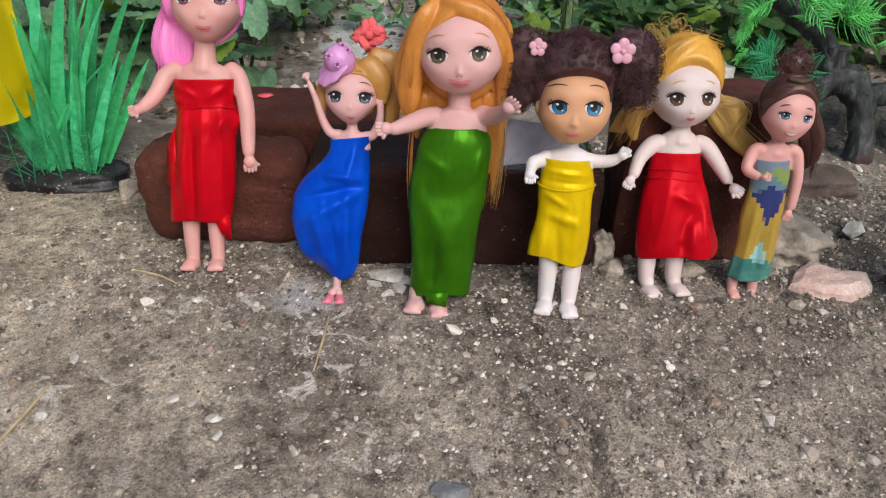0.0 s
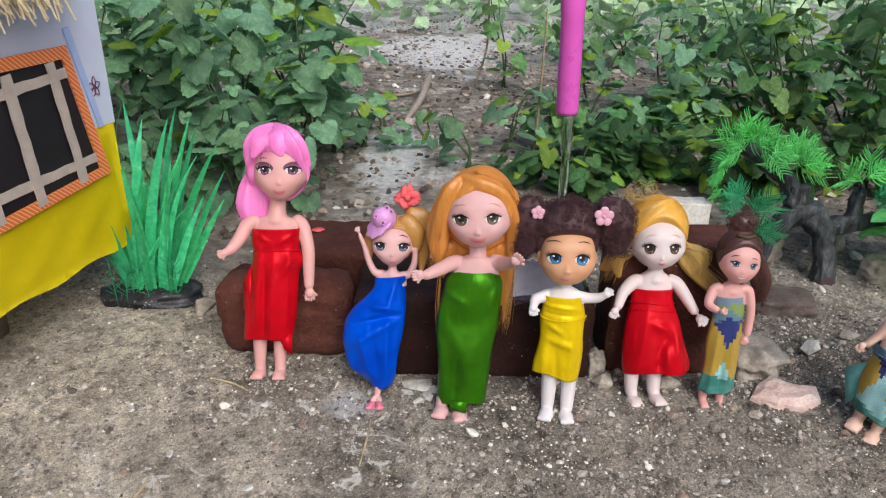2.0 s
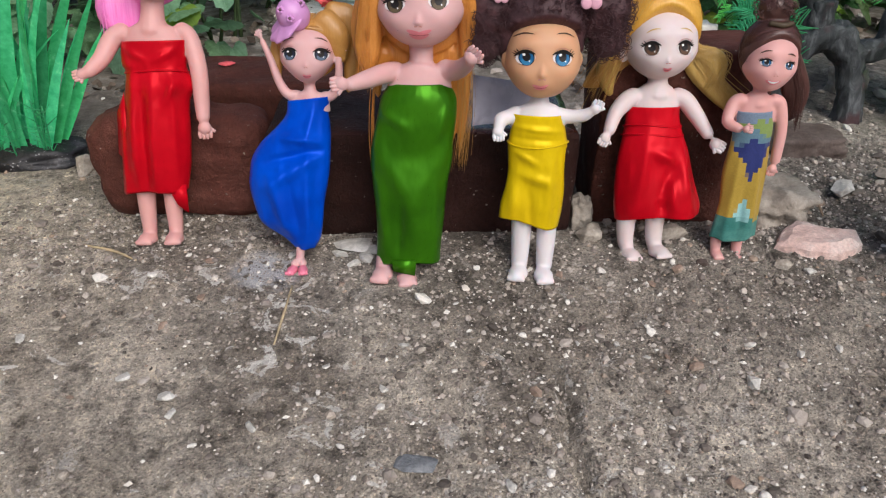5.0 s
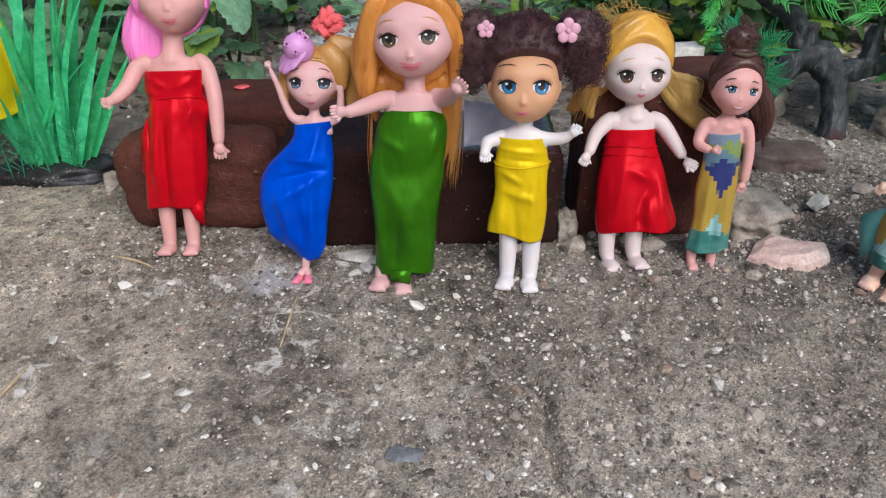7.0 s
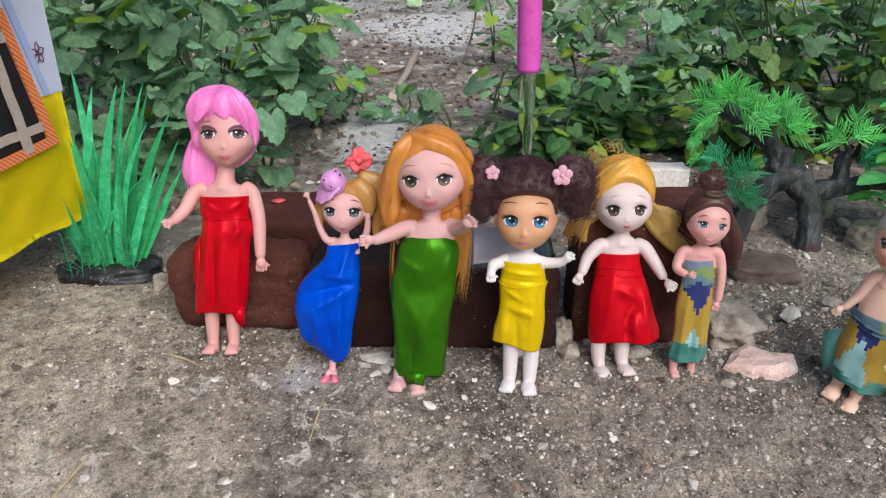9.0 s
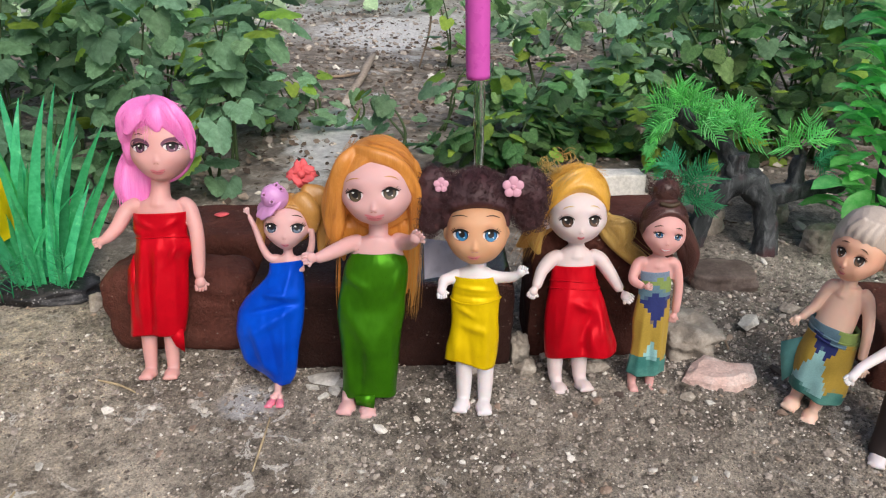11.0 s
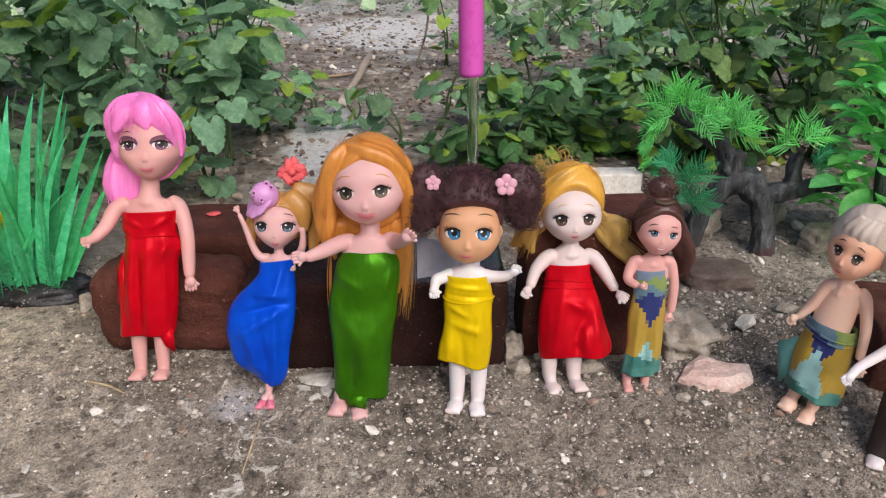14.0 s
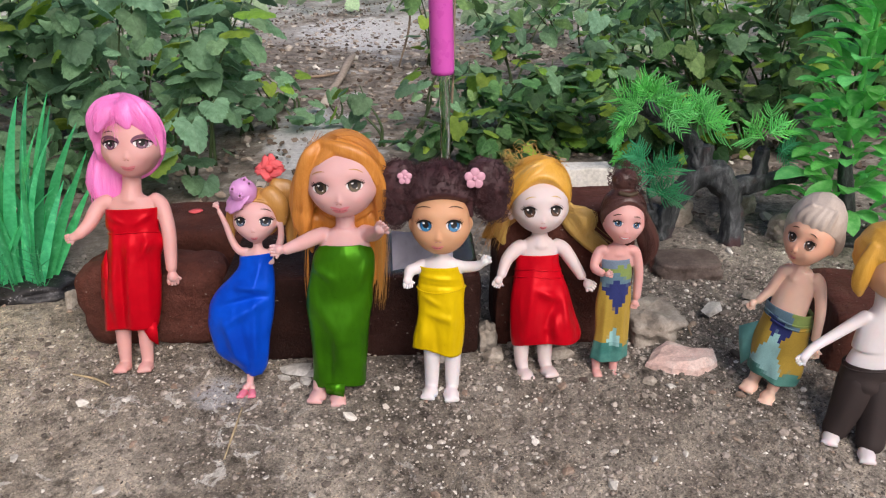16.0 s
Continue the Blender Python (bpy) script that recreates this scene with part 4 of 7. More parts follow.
# ---- model hut of painted card ----
def build_hut():
    c0 = Vector((-0.244, 0.607, 0.056))
    ang = math.degrees(math.atan2(-0.966, -0.257))
    hut = empty("model_hut", Matrix.Translation(c0) @ pose(0, 0, 0, 0, 0, ang))
    # local: x runs along the window wall away from its far corner, y points into the hut, z up
    L, H, W = 0.26, 0.247, 0.18
    def wall(name, pts, mat, thick, axis, label=""):
        bm = bmesh.new()
        slab(bm, pts, thick, axis)
        return part(name, bm, mat, hut, label, smooth=False)
    # the boundary of the yellow dado runs level at 0.112
    lower = bmesh.new()
    rows = []
    for k in range(15):
        z = 0.112 * k / 14
        rows.append([(-0.006 * (1 - z / 0.112) + L * i / 26, -0.0012 * math.sin(i * 1.3 + k) * math.sin(k * 0.4), z - (0.0018 * math.sin(i * 0.8) if k == 0 else 0)) for i in range(27)])
    sheet(lower, rows, 0, close_u=False)
    geo = bmesh.ops.solidify(lower, geom=lower.faces[:], thickness=0.002)
    part("lower_wall", lower, M_YELLOW_PAPER, hut, "creased yellow card")
    wall("upper_wall", [(-0.004, 0, 0.1121), (L, 0, 0.1121), (L, 0, H), (-0.002, 0, H)], M_BLUE_PAPER, 0.002, (0, -1, 0), "pale blue-white card")
    wall("end_wall", [(-0.006, -0.002, 0), (-0.006, -W, 0), (-0.002, -W, H), (-0.002, -0.002, H)], M_YELLOW_PAPER, 0.002, (1, 0, 0))
    wall("back_wall", [(-0.004, -W, 0), (L, -W, 0), (L, -W, H), (-0.004, -W, H)], M_YELLOW_PAPER, 0.002, (0, -1, 0))
    wall("far_end_wall", [(L, 0, 0), (L, -W, 0), (L, -W, H), (L, -0.0, H)], M_YELLOW_PAPER, 0.002, (1, 0, 0))
    wall("blue_strip", [(0.012, 0.001, 0.1125), (0.018, 0.001, 0.1125), (0.040, 0.001, 0.196), (0.033, 0.001, 0.197)], M_BLUE_STRIP, 0.0008, (0, 1, 0), "light blue painted strip")
    # window: striped border, black panes, card bars
    fr = 0.0095
    tl, tr, br, bl = (0.170, 0.184), (0.043, 0.184), (0.017, 0.073), (0.160, 0.062)
    def inner(p, q):
        return (p[0] + q[0], p[1] + q[1])
    itl, itr, ibr, ibl = inner(tl, (-fr, -fr)), inner(tr, (fr * 0.6, -fr)), inner(br, (fr * 1.1, fr * 0.7)), inner(bl, (-fr, fr))
    win = empty("window", Matrix.Identity(4))
    win.parent = hut
    def bar(name, q, mat, y0, thick, label=""):
        bm = bmesh.new()
        slab(bm, [(a, y0, b) for a, b in q], thick, (0, 1, 0))
        return part(name, bm, mat, win, label, smooth=False)
    bar("border", [tl, tr, itr, itl], M_STRIPE, 0.003, 0.002, "orange-and-cream striped paper border")
    bar("border", [tr, br, ibr, itr], M_STRIPE, 0.0031, 0.002, "orange-and-cream striped paper border")
    bar("border", [br, bl, ibl, ibr], M_STRIPE, 0.003, 0.002, "orange-and-cream striped paper border")
    bar("border", [bl, tl, itl, ibl], M_STRIPE, 0.0031, 0.002, "orange-and-cream striped paper border")
    bar("pane", [itl, itr, ibr, ibl], M_BLACK_PANE, 0.0012, 0.0012, "black paper pane")
    def strip(name, a, b, w, y0):
        n = 10
        d = (Vector((*b, 0)) - Vector((*a, 0)))
        nrm = Vector((-d.y, d.x, 0)).normalized() * w
        r3 = random.Random(int(w * 1e6 + a[0] * 1e4))
        left = [Vector((*a, 0)) + d * k / n + nrm * r3.uniform(0.8, 1.1) for k in range(n + 1)]
        right = [Vector((*a, 0)) + d * k / n - nrm * r3.uniform(0.8, 1.1) for k in range(n + 1)]
        bar(name, [(p.x, p.y) for p in left + right[::-1]], M_CARD, y0, 0.0013, "strip of grey-brown corrugated card")
    strip("bar", (0.063, 0.174), (0.049, 0.074), 0.0046, 0.0042)
    strip("bar", (0.1065, 0.172), (0.096, 0.070), 0.0050, 0.0042)
    strip("bar", (0.145, 0.174), (0.138, 0.069), 0.0050, 0.0042)
    strip("bar", (0.044, 0.164), (0.160, 0.156), 0.0040, 0.0030)
    strip("bar", (0.028, 0.090), (0.152, 0.087), 0.0040, 0.0030)
    # little looped flower drawn beside the window
    bm = bmesh.new()
    for k in range(5):
        a = 2 * math.pi * k / 5 + 0.3
        loop = [(0.015 + 0.0066 * t * math.cos(a + 0.5 * s), 0.0012, 0.146 + 0.0088 * t * math.sin(a + 0.5 * s), 0.0004) for t, s in ((0.1, 0), (0.6, -1), (1.0, 0), (0.6, 1), (0.1, 0))]
        tube(bm, loop, 0, 5, 4)
    part("drawn_flower", bm, M_INK, hut, "small looped flower in dark red ink")
    # thatch
    bm = bmesh.new()
    slab(bm, [(0.05, 0.03, H - 0.012), (L + 0.03, 0.03, H - 0.012), (L + 0.03, -W / 2, H + 0.10), (0.05, -W / 2, H + 0.10)], 0.012, (0, 0, 1))
    slab(bm, [(0.05, -W - 0.03, H - 0.012), (L + 0.03, -W - 0.03, H - 0.012), (L + 0.03, -W / 2, H + 0.10), (0.05, -W / 2, H + 0.10)], 0.012, (0, 0, 1))
    roof = part("roof", bm, M_STRAW, hut, "pale straw thatch with a ragged fringe", smooth=False)
    verts, faces = [], []
    r4 = random.Random(5)
    for _ in range(700):
        x = r4.uniform(0.065, L + 0.03)
        y = r4.uniform(0.012, 0.03)
        a = Vector((x, y, H + 0.004 - (y - 0.012) * 0.9))
        b = a + Vector((r4.uniform(-0.012, 0.008), r4.uniform(0.004, 0.014), r4.uniform(-0.03, -0.006)))
        w = r4.uniform(0.0004, 0.0008)
        n = len(verts)
        for p in (a, b):
            verts += [p + Vector((w, 0, 0)), p + Vector((-w * 0.5, w, 0)), p + Vector((-w * 0.5, -w, 0))]
        faces += [(n, n + 1, n + 4, n + 3), (n + 1, n + 2, n + 5, n + 4), (n + 2, n, n + 3, n + 5), (n + 3, n + 4, n + 5)]
    fringe = raw_object("straw_fringe", verts, faces, M_STRAW)
    fringe.parent = roof
    tagged(fringe, "loose straws", kind="stuff")
    tagged(hut, "model hut of yellow and pale blue card with thatch", "model house")
    return hut


build_hut()
# the raised footing under the hut
bm = bmesh.new()
block(bm, (0.09, 0.10, 0.058), 0.006, 8, 9, 0.003)
foot = mesh_object("footing_stone", bm, M_ROCK_FLAT)
foot.matrix_world = Matrix.Translation((-0.244, 0.607, -0.003)) @ pose(0, 0, 0, 0, 0, math.degrees(math.atan2(-0.966, -0.257))) @ pose(0.145, -0.105, 0, 0, 0, 90)
tagged(foot, "dark stone block that carries the model hut", "stone")


# ---- plastic grass on its black base ----
def build_grass():
    gx, gy = -0.229, 0.604
    root = empty("plastic_grass_plant", pose(gx, gy, ground_z(gx, gy) - 0.002))
    bm = bmesh.new()
    lump(bm, (0, 0, 0.006), (0.045, 0.026, 0.0125), 31, 0.28, 2.2, 40, 22, 0.25)
    part("base", bm, M_BASE, root, "black resin base with pale grit")
    r5 = random.Random(11)
    def blade(x, y, lean, az, h, w, bend, mat):
        bm = bmesh.new()
        n = 12
        left, right, mid = [], [], []
        d = Vector((math.cos(az), math.sin(az), 0))
        side = Vector((1, 0.5 * math.sin(7 * az + 40 * x), 0)).normalized()
        for k in range(n + 1):
            t = k / n
            p = Vector((x, y, 0.008)) + d * (0.64 * lean * t + bend * t ** 2.4) * h + Vector((0, 0, 1)) * h * (t - 0.25 * bend * t ** 3)
            ww = w * (0.55 + 0.45 * min(1, t * 3)) * (1 - t ** 3) + 0.0002
            left.append(p - side * ww)
            right.append(p + side * ww)
            mid.append(p + Vector((0, 0.35 * ww, 0)))
        sheet(bm, [left, mid, right], 0, close_u=False)
        part("blade", bm, mat, root)
    tall = ((-0.012, 0.02, 0.10, 2.9, 0.165), (0.004, 0.0, 0.06, 2.2, 0.185), (0.010, 0.005, 0.10, 0.5, 0.180), (0.018, -0.004, 0.24, 0.2, 0.165), (0.015, 0.004, 0.40, 0.1, 0.15), (0.022, 0.0, 0.62, 0.05, 0.125),
            (-0.014, 0.0, 0.22, 3.0, 0.165), (-0.018, -0.004, 0.34, 3.2, 0.14), (-0.006, -0.006, 0.02, 1.2, 0.17), (0.0, -0.008, 0.16, 0.2, 0.175), (0.012, -0.01, 0.30, 6.0, 0.14), (0.006, -0.012, 0.10, 3.8, 0.13),
            (-0.010, -0.012, 0.26, 3.6, 0.115), (0.020, -0.008, 0.5, 6.2, 0.105), (-0.02, 0.004, 0.5, 3.1, 0.10), (0.002, -0.014, 0.05, 5.0, 0.10), (0.012, 0.008, 0.2, 0.7, 0.17), (0.024, 0.006, 0.75, 0.3, 0.09))
    for i, (x, y, lean, az, h) in enumerate(tall):
        blade(x, y, lean, az, h, r5.uniform(0.0040, 0.0056), r5.uniform(0.02, 0.16), M_PLASTIC_GRASS)
    for i in range(12):
        blade(r5.uniform(-0.02, 0.022), r5.uniform(-0.014, 0.012), r5.uniform(0.02, 0.28), r5.choice((0.1, 3.0, 3.2, 6.2)) + r5.uniform(-0.5, 0.5), r5.uniform(0.12, 0.178), r5.uniform(0.003, 0.0046), r5.uniform(0.08, 0.3), M_PLASTIC_GRASS)
    for i in range(11):
        blade(r5.uniform(-0.025, 0.028), r5.uniform(-0.015, 0.012), r5.uniform(0.05, 0.7), r5.choice((0.2, 2.9, 3.3, 6.1)) + r5.uniform(-0.4, 0.4), r5.uniform(0.05, 0.12), r5.uniform(0.002, 0.0036), r5.uniform(0.05, 0.3), M_PLASTIC_GRASS)
    # fine feathery sprigs low in the clump
    for i in range(6):
        bm = bmesh.new()
        x, y = (-0.026, -0.017, 0.004, 0.028, 0.022, -0.01)[i], r5.uniform(-0.022, -0.012)
        az, h = r5.uniform(-0.5, 0.5), r5.uniform(0.03, 0.05)
        top = Vector((x + 0.4 * h * math.sin(az), y - 0.1 * h, 0.008 + h))
        tube(bm, [(x, y, 0.006, 0.0006), (*top, 0.0004)], 0, 5, 4)
        for k in range(12):
            t = 0.2 + 0.8 * k / 12
            p = Vector((x, y, 0.006)).lerp(top, t)
            q = p + Vector((r5.choice((-1, 1)) * r5.uniform(0.006, 0.012), r5.uniform(-0.006, 0.002), r5.uniform(0.002, 0.01)))
            tube(bm, [(*p, 0.0004), (*q, 0.0002)], 0, 4, 2)
        part("sprig", bm, M_PLASTIC_FROND_DARK, root, "fine feathery sprig")
    tagged(root, "green plastic aquarium grass on a black gritty base", "plastic plant")


build_grass()


# ---- plastic bonsai tree ----
def frond(bm, base, direction, size, rnd, mat=0, needles=8):
    """A soft comb of curved needles on both sides of a rib."""
    d = Vector(direction).normalized()
    side = d.cross(Vector((rnd.uniform(-0.3, 0.3), -1, rnd.uniform(-0.2, 0.5)))).normalized()
    up = side.cross(d).normalized()
    base = Vector(base)
    def rib(t):
        return base + d * size * t + Vector((0, 0, -1)) * size * 0.2 * t * t
    tube(bm, [(*rib(k / 4), 0.0008 * (1.1 - 0.7 * k / 4)) for k in range(5)], mat, 5, 2)
    for k in range(needles):
        t = 0.12 + 0.88 * k / (needles - 1)
        p = rib(t)
        ln = size * (0.52 * (1 - 0.4 * t) + 0.12)
        for s in (-1, 1):
            a = (side * s * 0.85 + d * (0.3 + 0.7 * t) + Vector((rnd.gauss(0, 0.07), rnd.gauss(0, 0.07), rnd.gauss(0, 0.07)))).normalized()
            q = p + a * ln * rnd.uniform(0.85, 1.1) + d * ln * 0.22 + up * ln * rnd.uniform(-0.1, 0.2)
            m = p + a * ln * 0.5
            tube(bm, [(*p, 0.0005), (*m, 0.00056), (*q, 0.00028)], mat, 4, 3)


def build_bonsai():
    root = empty("plastic_bonsai_tree", pose(0.433, 0.675, ground_z(0.433, 0.675)))
    def w(x, z, y=0.0):
        return (x - 0.433, y, z)
    def limb(name, pts, seed, label=""):
        bm = bmesh.new()
        tube(bm, pts, 0, 18, 7, 0.20, seed=seed)
        for v in bm.verts:
            v.co += Vector((noise.noise(v.co * 120), noise.noise(v.co * 120 + Vector((9, 0, 0))), noise.noise(v.co * 90 + Vector((0, 9, 0))))) * 0.0022
        return part(name, bm, M_TRUNK, root, label)
    limb("trunk", [(*w(0.438, -0.004), 0.0125), (*w(0.439, 0.012), 0.0100), (*w(0.439, 0.032, 0.01), 0.0098), (*w(0.434, 0.052, 0.014), 0.0115), (*w(0.42, 0.066, 0.018), 0.014)], 1, "black ridged trunk with a dark red scar")
    limb("arch", [(*w(0.375, -0.004, 0.02), 0.010), (*w(0.378, 0.02, 0.02), 0.0095), (*w(0.388, 0.045, 0.02), 0.0095), (*w(0.407, 0.064, 0.02), 0.0125), (*w(0.43, 0.066, 0.018), 0.0115)], 2, "black arching root")
    limb("stub", [(*w(0.408, 0.064, 0.02), 0.0105), (*w(0.406, 0.082, 0.02), 0.008), (*w(0.405, 0.094, 0.02), 0.0085)], 3, "sawn-off stub with a pale end")
    limb("branch", [(*w(0.435, 0.050, 0.016), 0.011), (*w(0.455, 0.054, 0.02), 0.010), (*w(0.478, 0.058, 0.02), 0.0095), (*w(0.50, 0.061, 0.02), 0.0075), (*w(0.515, 0.06, 0.02), 0.005)], 4)
    limb("branch", [(*w(0.465, 0.058, 0.02), 0.007), (*w(0.467, 0.075, 0.022), 0.0065), (*w(0.468, 0.09, 0.022), 0.005)], 5)
    limb("branch", [(*w(0.404, 0.070, 0.02), 0.009), (*w(0.396, 0.096, 0.028), 0.0085), (*w(0.378, 0.112, 0.03), 0.009), (*w(0.352, 0.128, 0.028), 0.0085), (*w(0.330, 0.142, 0.022), 0.007), (*w(0.322, 0.146, 0.018), 0.004)], 6)
    limb("branch", [(*w(0.384, 0.106, 0.03), 0.006), (*w(0.388, 0.116, 0.03), 0.005), (*w(0.39, 0.126, 0.026), 0.0035)], 7)
    limb("root", [(*w(0.352, 0.0, 0.03), 0.009), (*w(0.362, 0.018, 0.03), 0.011), (*w(0.375, 0.012, 0.02), 0.010)], 8)
    limb("twig", [(*w(0.468, 0.086, 0.022), 0.0022), (*w(0.464, 0.1, 0.014), 0.0016), (*w(0.456, 0.109, 0.006), 0.001)], 9)
    limb("twig", [(*w(0.36, 0.03, 0.016), 0.0016), (*w(0.352, 0.06, 0.012), 0.0014), (*w(0.350, 0.082, 0.008), 0.001)], 10)
    r6 = random.Random(21)
    def sprays(cx, cz, n, size, mat, a0, a1, y=-0.004, drop=0.0):
        for k in range(n):
            a = radians(a0 + (a1 - a0) * (k + 0.5) / n + r6.uniform(-9, 9))
            bm = bmesh.new()
            dy = r6.uniform(-0.55, 0.35)
            frond(bm, w(cx + r6.uniform(-0.003, 0.003), cz + r6.uniform(-0.003, 0.003), y + r6.uniform(-0.008, 0.008)), (math.cos(a), dy, math.sin(a) - drop), size * r6.uniform(0.82, 1.1), r6)
            part("frond", bm, mat, root)
    sprays(0.334, 0.146, 7, 0.026, M_PLASTIC_FROND, -12, 178, y=0.004)
    sprays(0.342, 0.144, 5, 0.022, M_PLASTIC_FROND, -40, 150, y=-0.004)
    sprays(0.386, 0.126, 6, 0.027, M_PLASTIC_FROND, -38, 132, y=0.004)
    sprays(0.390, 0.128, 4, 0.022, M_PLASTIC_FROND, -30, 100, y=-0.004)
    sprays(0.352, 0.076, 6, 0.027, M_PLASTIC_FROND_DARK, 5, 185, y=-0.006)
    sprays(0.360, 0.052, 5, 0.023, M_PLASTIC_FROND_DARK, -35, 160, y=-0.008)
    sprays(0.352, 0.138, 4, 0.022, M_PLASTIC_FROND, -60, 60, y=-0.010)
    sprays(0.328, 0.140, 4, 0.020, M_PLASTIC_FROND, 120, 230, y=-0.010)
    sprays(0.372, 0.124, 3, 0.020, M_PLASTIC_FROND, 60, 170, y=-0.008)
    sprays(0.340, 0.092, 4, 0.020, M_PLASTIC_FROND_DARK, 90, 220, y=-0.008)
    sprays(0.318, 0.136, 3, 0.016, M_PLASTIC_FROND, 190, 280)
    sprays(0.316, 0.116, 3, 0.014, M_PLASTIC_FROND, 200, 290)
    sprays(0.320, 0.098, 2, 0.013, M_PLASTIC_FROND, 210, 280)
    sprays(0.455, 0.108, 3, 0.026, M_PLASTIC_FROND, 120, 175, y=0.004)
    sprays(0.458, 0.110, 3, 0.024, M_PLASTIC_FROND, 0, 100, y=0.004)
    sprays(0.474, 0.094, 4, 0.020, M_PLASTIC_FROND_DARK, -60, 60, y=0.004)
    tagged(root, "black plastic bonsai tree with bright green fern-like fronds", "plastic tree")


build_bonsai()


# ---- leafy plastic plant ----
def build_leafy_plant():
    px, py = 0.552, 0.68
    root = empty("plastic_leaf_plant", pose(px, py, ground_z(px, py)))
    bm = bmesh.new()
    tube(bm, [(0.008, 0, -0.004, 0.012), (0.004, 0, 0.03, 0.008), (-0.004, 0.004, 0.07, 0.0065), (-0.006, 0.01, 0.10, 0.003)], 0, 12, 6, 0.2)
    part("stem", bm, M_TRUNK, root, "dark brown stem")
    bm = bmesh.new()
    lump(bm, (0.008, 0, 0.0), (0.03, 0.026, 0.009), 33, 0.2, 2, 24, 14, 0.2)
    part("base", bm, M_BASE, root, "black gritty base")
    bm = bmesh.new()
    tube(bm, [(-0.006, 0.01, 0.095, 0.003), (-0.004, 0.008, 0.27, 0.0015)], 0, 8, 6)
    part("stalk", bm, M_PLASTIC_LEAF, root, "green plastic stalk")
    # one leaf shape: narrow at the foot, round at the tip, cupped
    bm = bmesh.new()
    n = 8
    rows = []
    for k in range(n + 1):
        t = k / n
        wd = 0.265 * math.sin(math.pi * min(1, 0.06 + 0.94 * t ** 0.9)) ** 0.6 * (0.4 + 0.85 * t)
        zc = 0.16 * math.sin(t * 2.2) - 0.30 * t * t
        rows.append([Vector((s * wd, t, zc + 0.10 * abs(s) * wd * 2)) for s in (-1, -0.5, 0, 0.5, 1)])
    sheet(bm, rows, 0, close_u=False)
    me = bpy.data.meshes.new("leaf")
    bm.to_mesh(me)
    bm.free()
    me.materials.append(M_PLASTIC_LEAF)
    me.polygons.foreach_set("use_smooth", [True] * len(me.polygons))
    r7 = random.Random(3)
    N = 240
    for k in range(N):
        t = (k + r7.random()) / N
        z = 0.03 + 0.25 * t
        a = k * 2.399 + r7.uniform(-0.3, 0.3)
        ln = r7.uniform(0.032, 0.046) * (1.05 - 0.2 * t)
        out = 0.046 * (1 - 0.4 * t) * r7.uniform(0.05, 1.0) ** 0.6
        leaf = new("leaf", me)
        leaf.parent = root
        lift = 14 + 20 * t + r7.uniform(-28, 22) - 18 * (out > 0.036)
        leaf.matrix_basis = Matrix.Translation((-0.006 + out * math.cos(a), out * math.sin(a), z)) @ pose(0, 0, 0, 0, 0, math.degrees(a) - 90) @ pose(0, 0, 0, lift, r7.uniform(-12, 12), 0) @ Matrix.Diagonal((ln, ln, ln, 1))
    tagged(root, "tall plastic plant crowded with glossy bright green leaves", "plastic plant")


build_leafy_plant()


# ---- pink pipe with falling water ----
def build_pipe():
    tx, ty = 0.142, 0.557
    root = empty("pink_water_pipe", pose(tx, ty, 0.197, 0, -1.5, 0))
    bm = bmesh.new()
    rows = []
    prof = ((0.0065, 0.0), (0.0085, 0.0), (0.0088, 0.003), (0.0088, 0.075), (0.0094, 0.078), (0.0094, 0.09), (0.0088, 0.093), (0.0088, 0.30), (0.0070, 0.30))
    for r, z in prof:
        rows.append([(r * math.cos(2 * math.pi * k / 28), r * math.sin(2 * math.pi * k / 28), z) for k in range(28)])
    inner_rows = [[(0.0065 * math.cos(2 * math.pi * k / 28), 0.0065 * math.sin(2 * math.pi * k / 28), z) for k in range(28)] for z in (0.29, 0.004)]
    sheet(bm, rows + inner_rows + [rows[0]], 0, caps=False)
    part("pipe", bm, M_PINK, root, "glossy pink plastic pipe")
    bm = bmesh.new()
    rows = []
    for j in range(26):
        t = j / 25
        z = 0.02 - t * 0.143
        r = 0.0052 * (1 - 0.45 * t ** 0.6) * (1 + 0.08 * math.sin(j * 1.1))
        rows.append([(r * (1 + 0.10 * math.sin(3 * a + j * 0.5)) * math.cos(a) + 0.0012 * math.sin(t * 5), r * math.sin(a), z) for a in (2 * math.pi * k / 18 for k in range(18))])
    sheet(bm, rows, 0)
    part("water_stream", bm, M_WATER, root, "thin stream of clear water")
    tagged(root, "pink pipe pouring a thin stream of clear water", "pipe")


build_pipe()

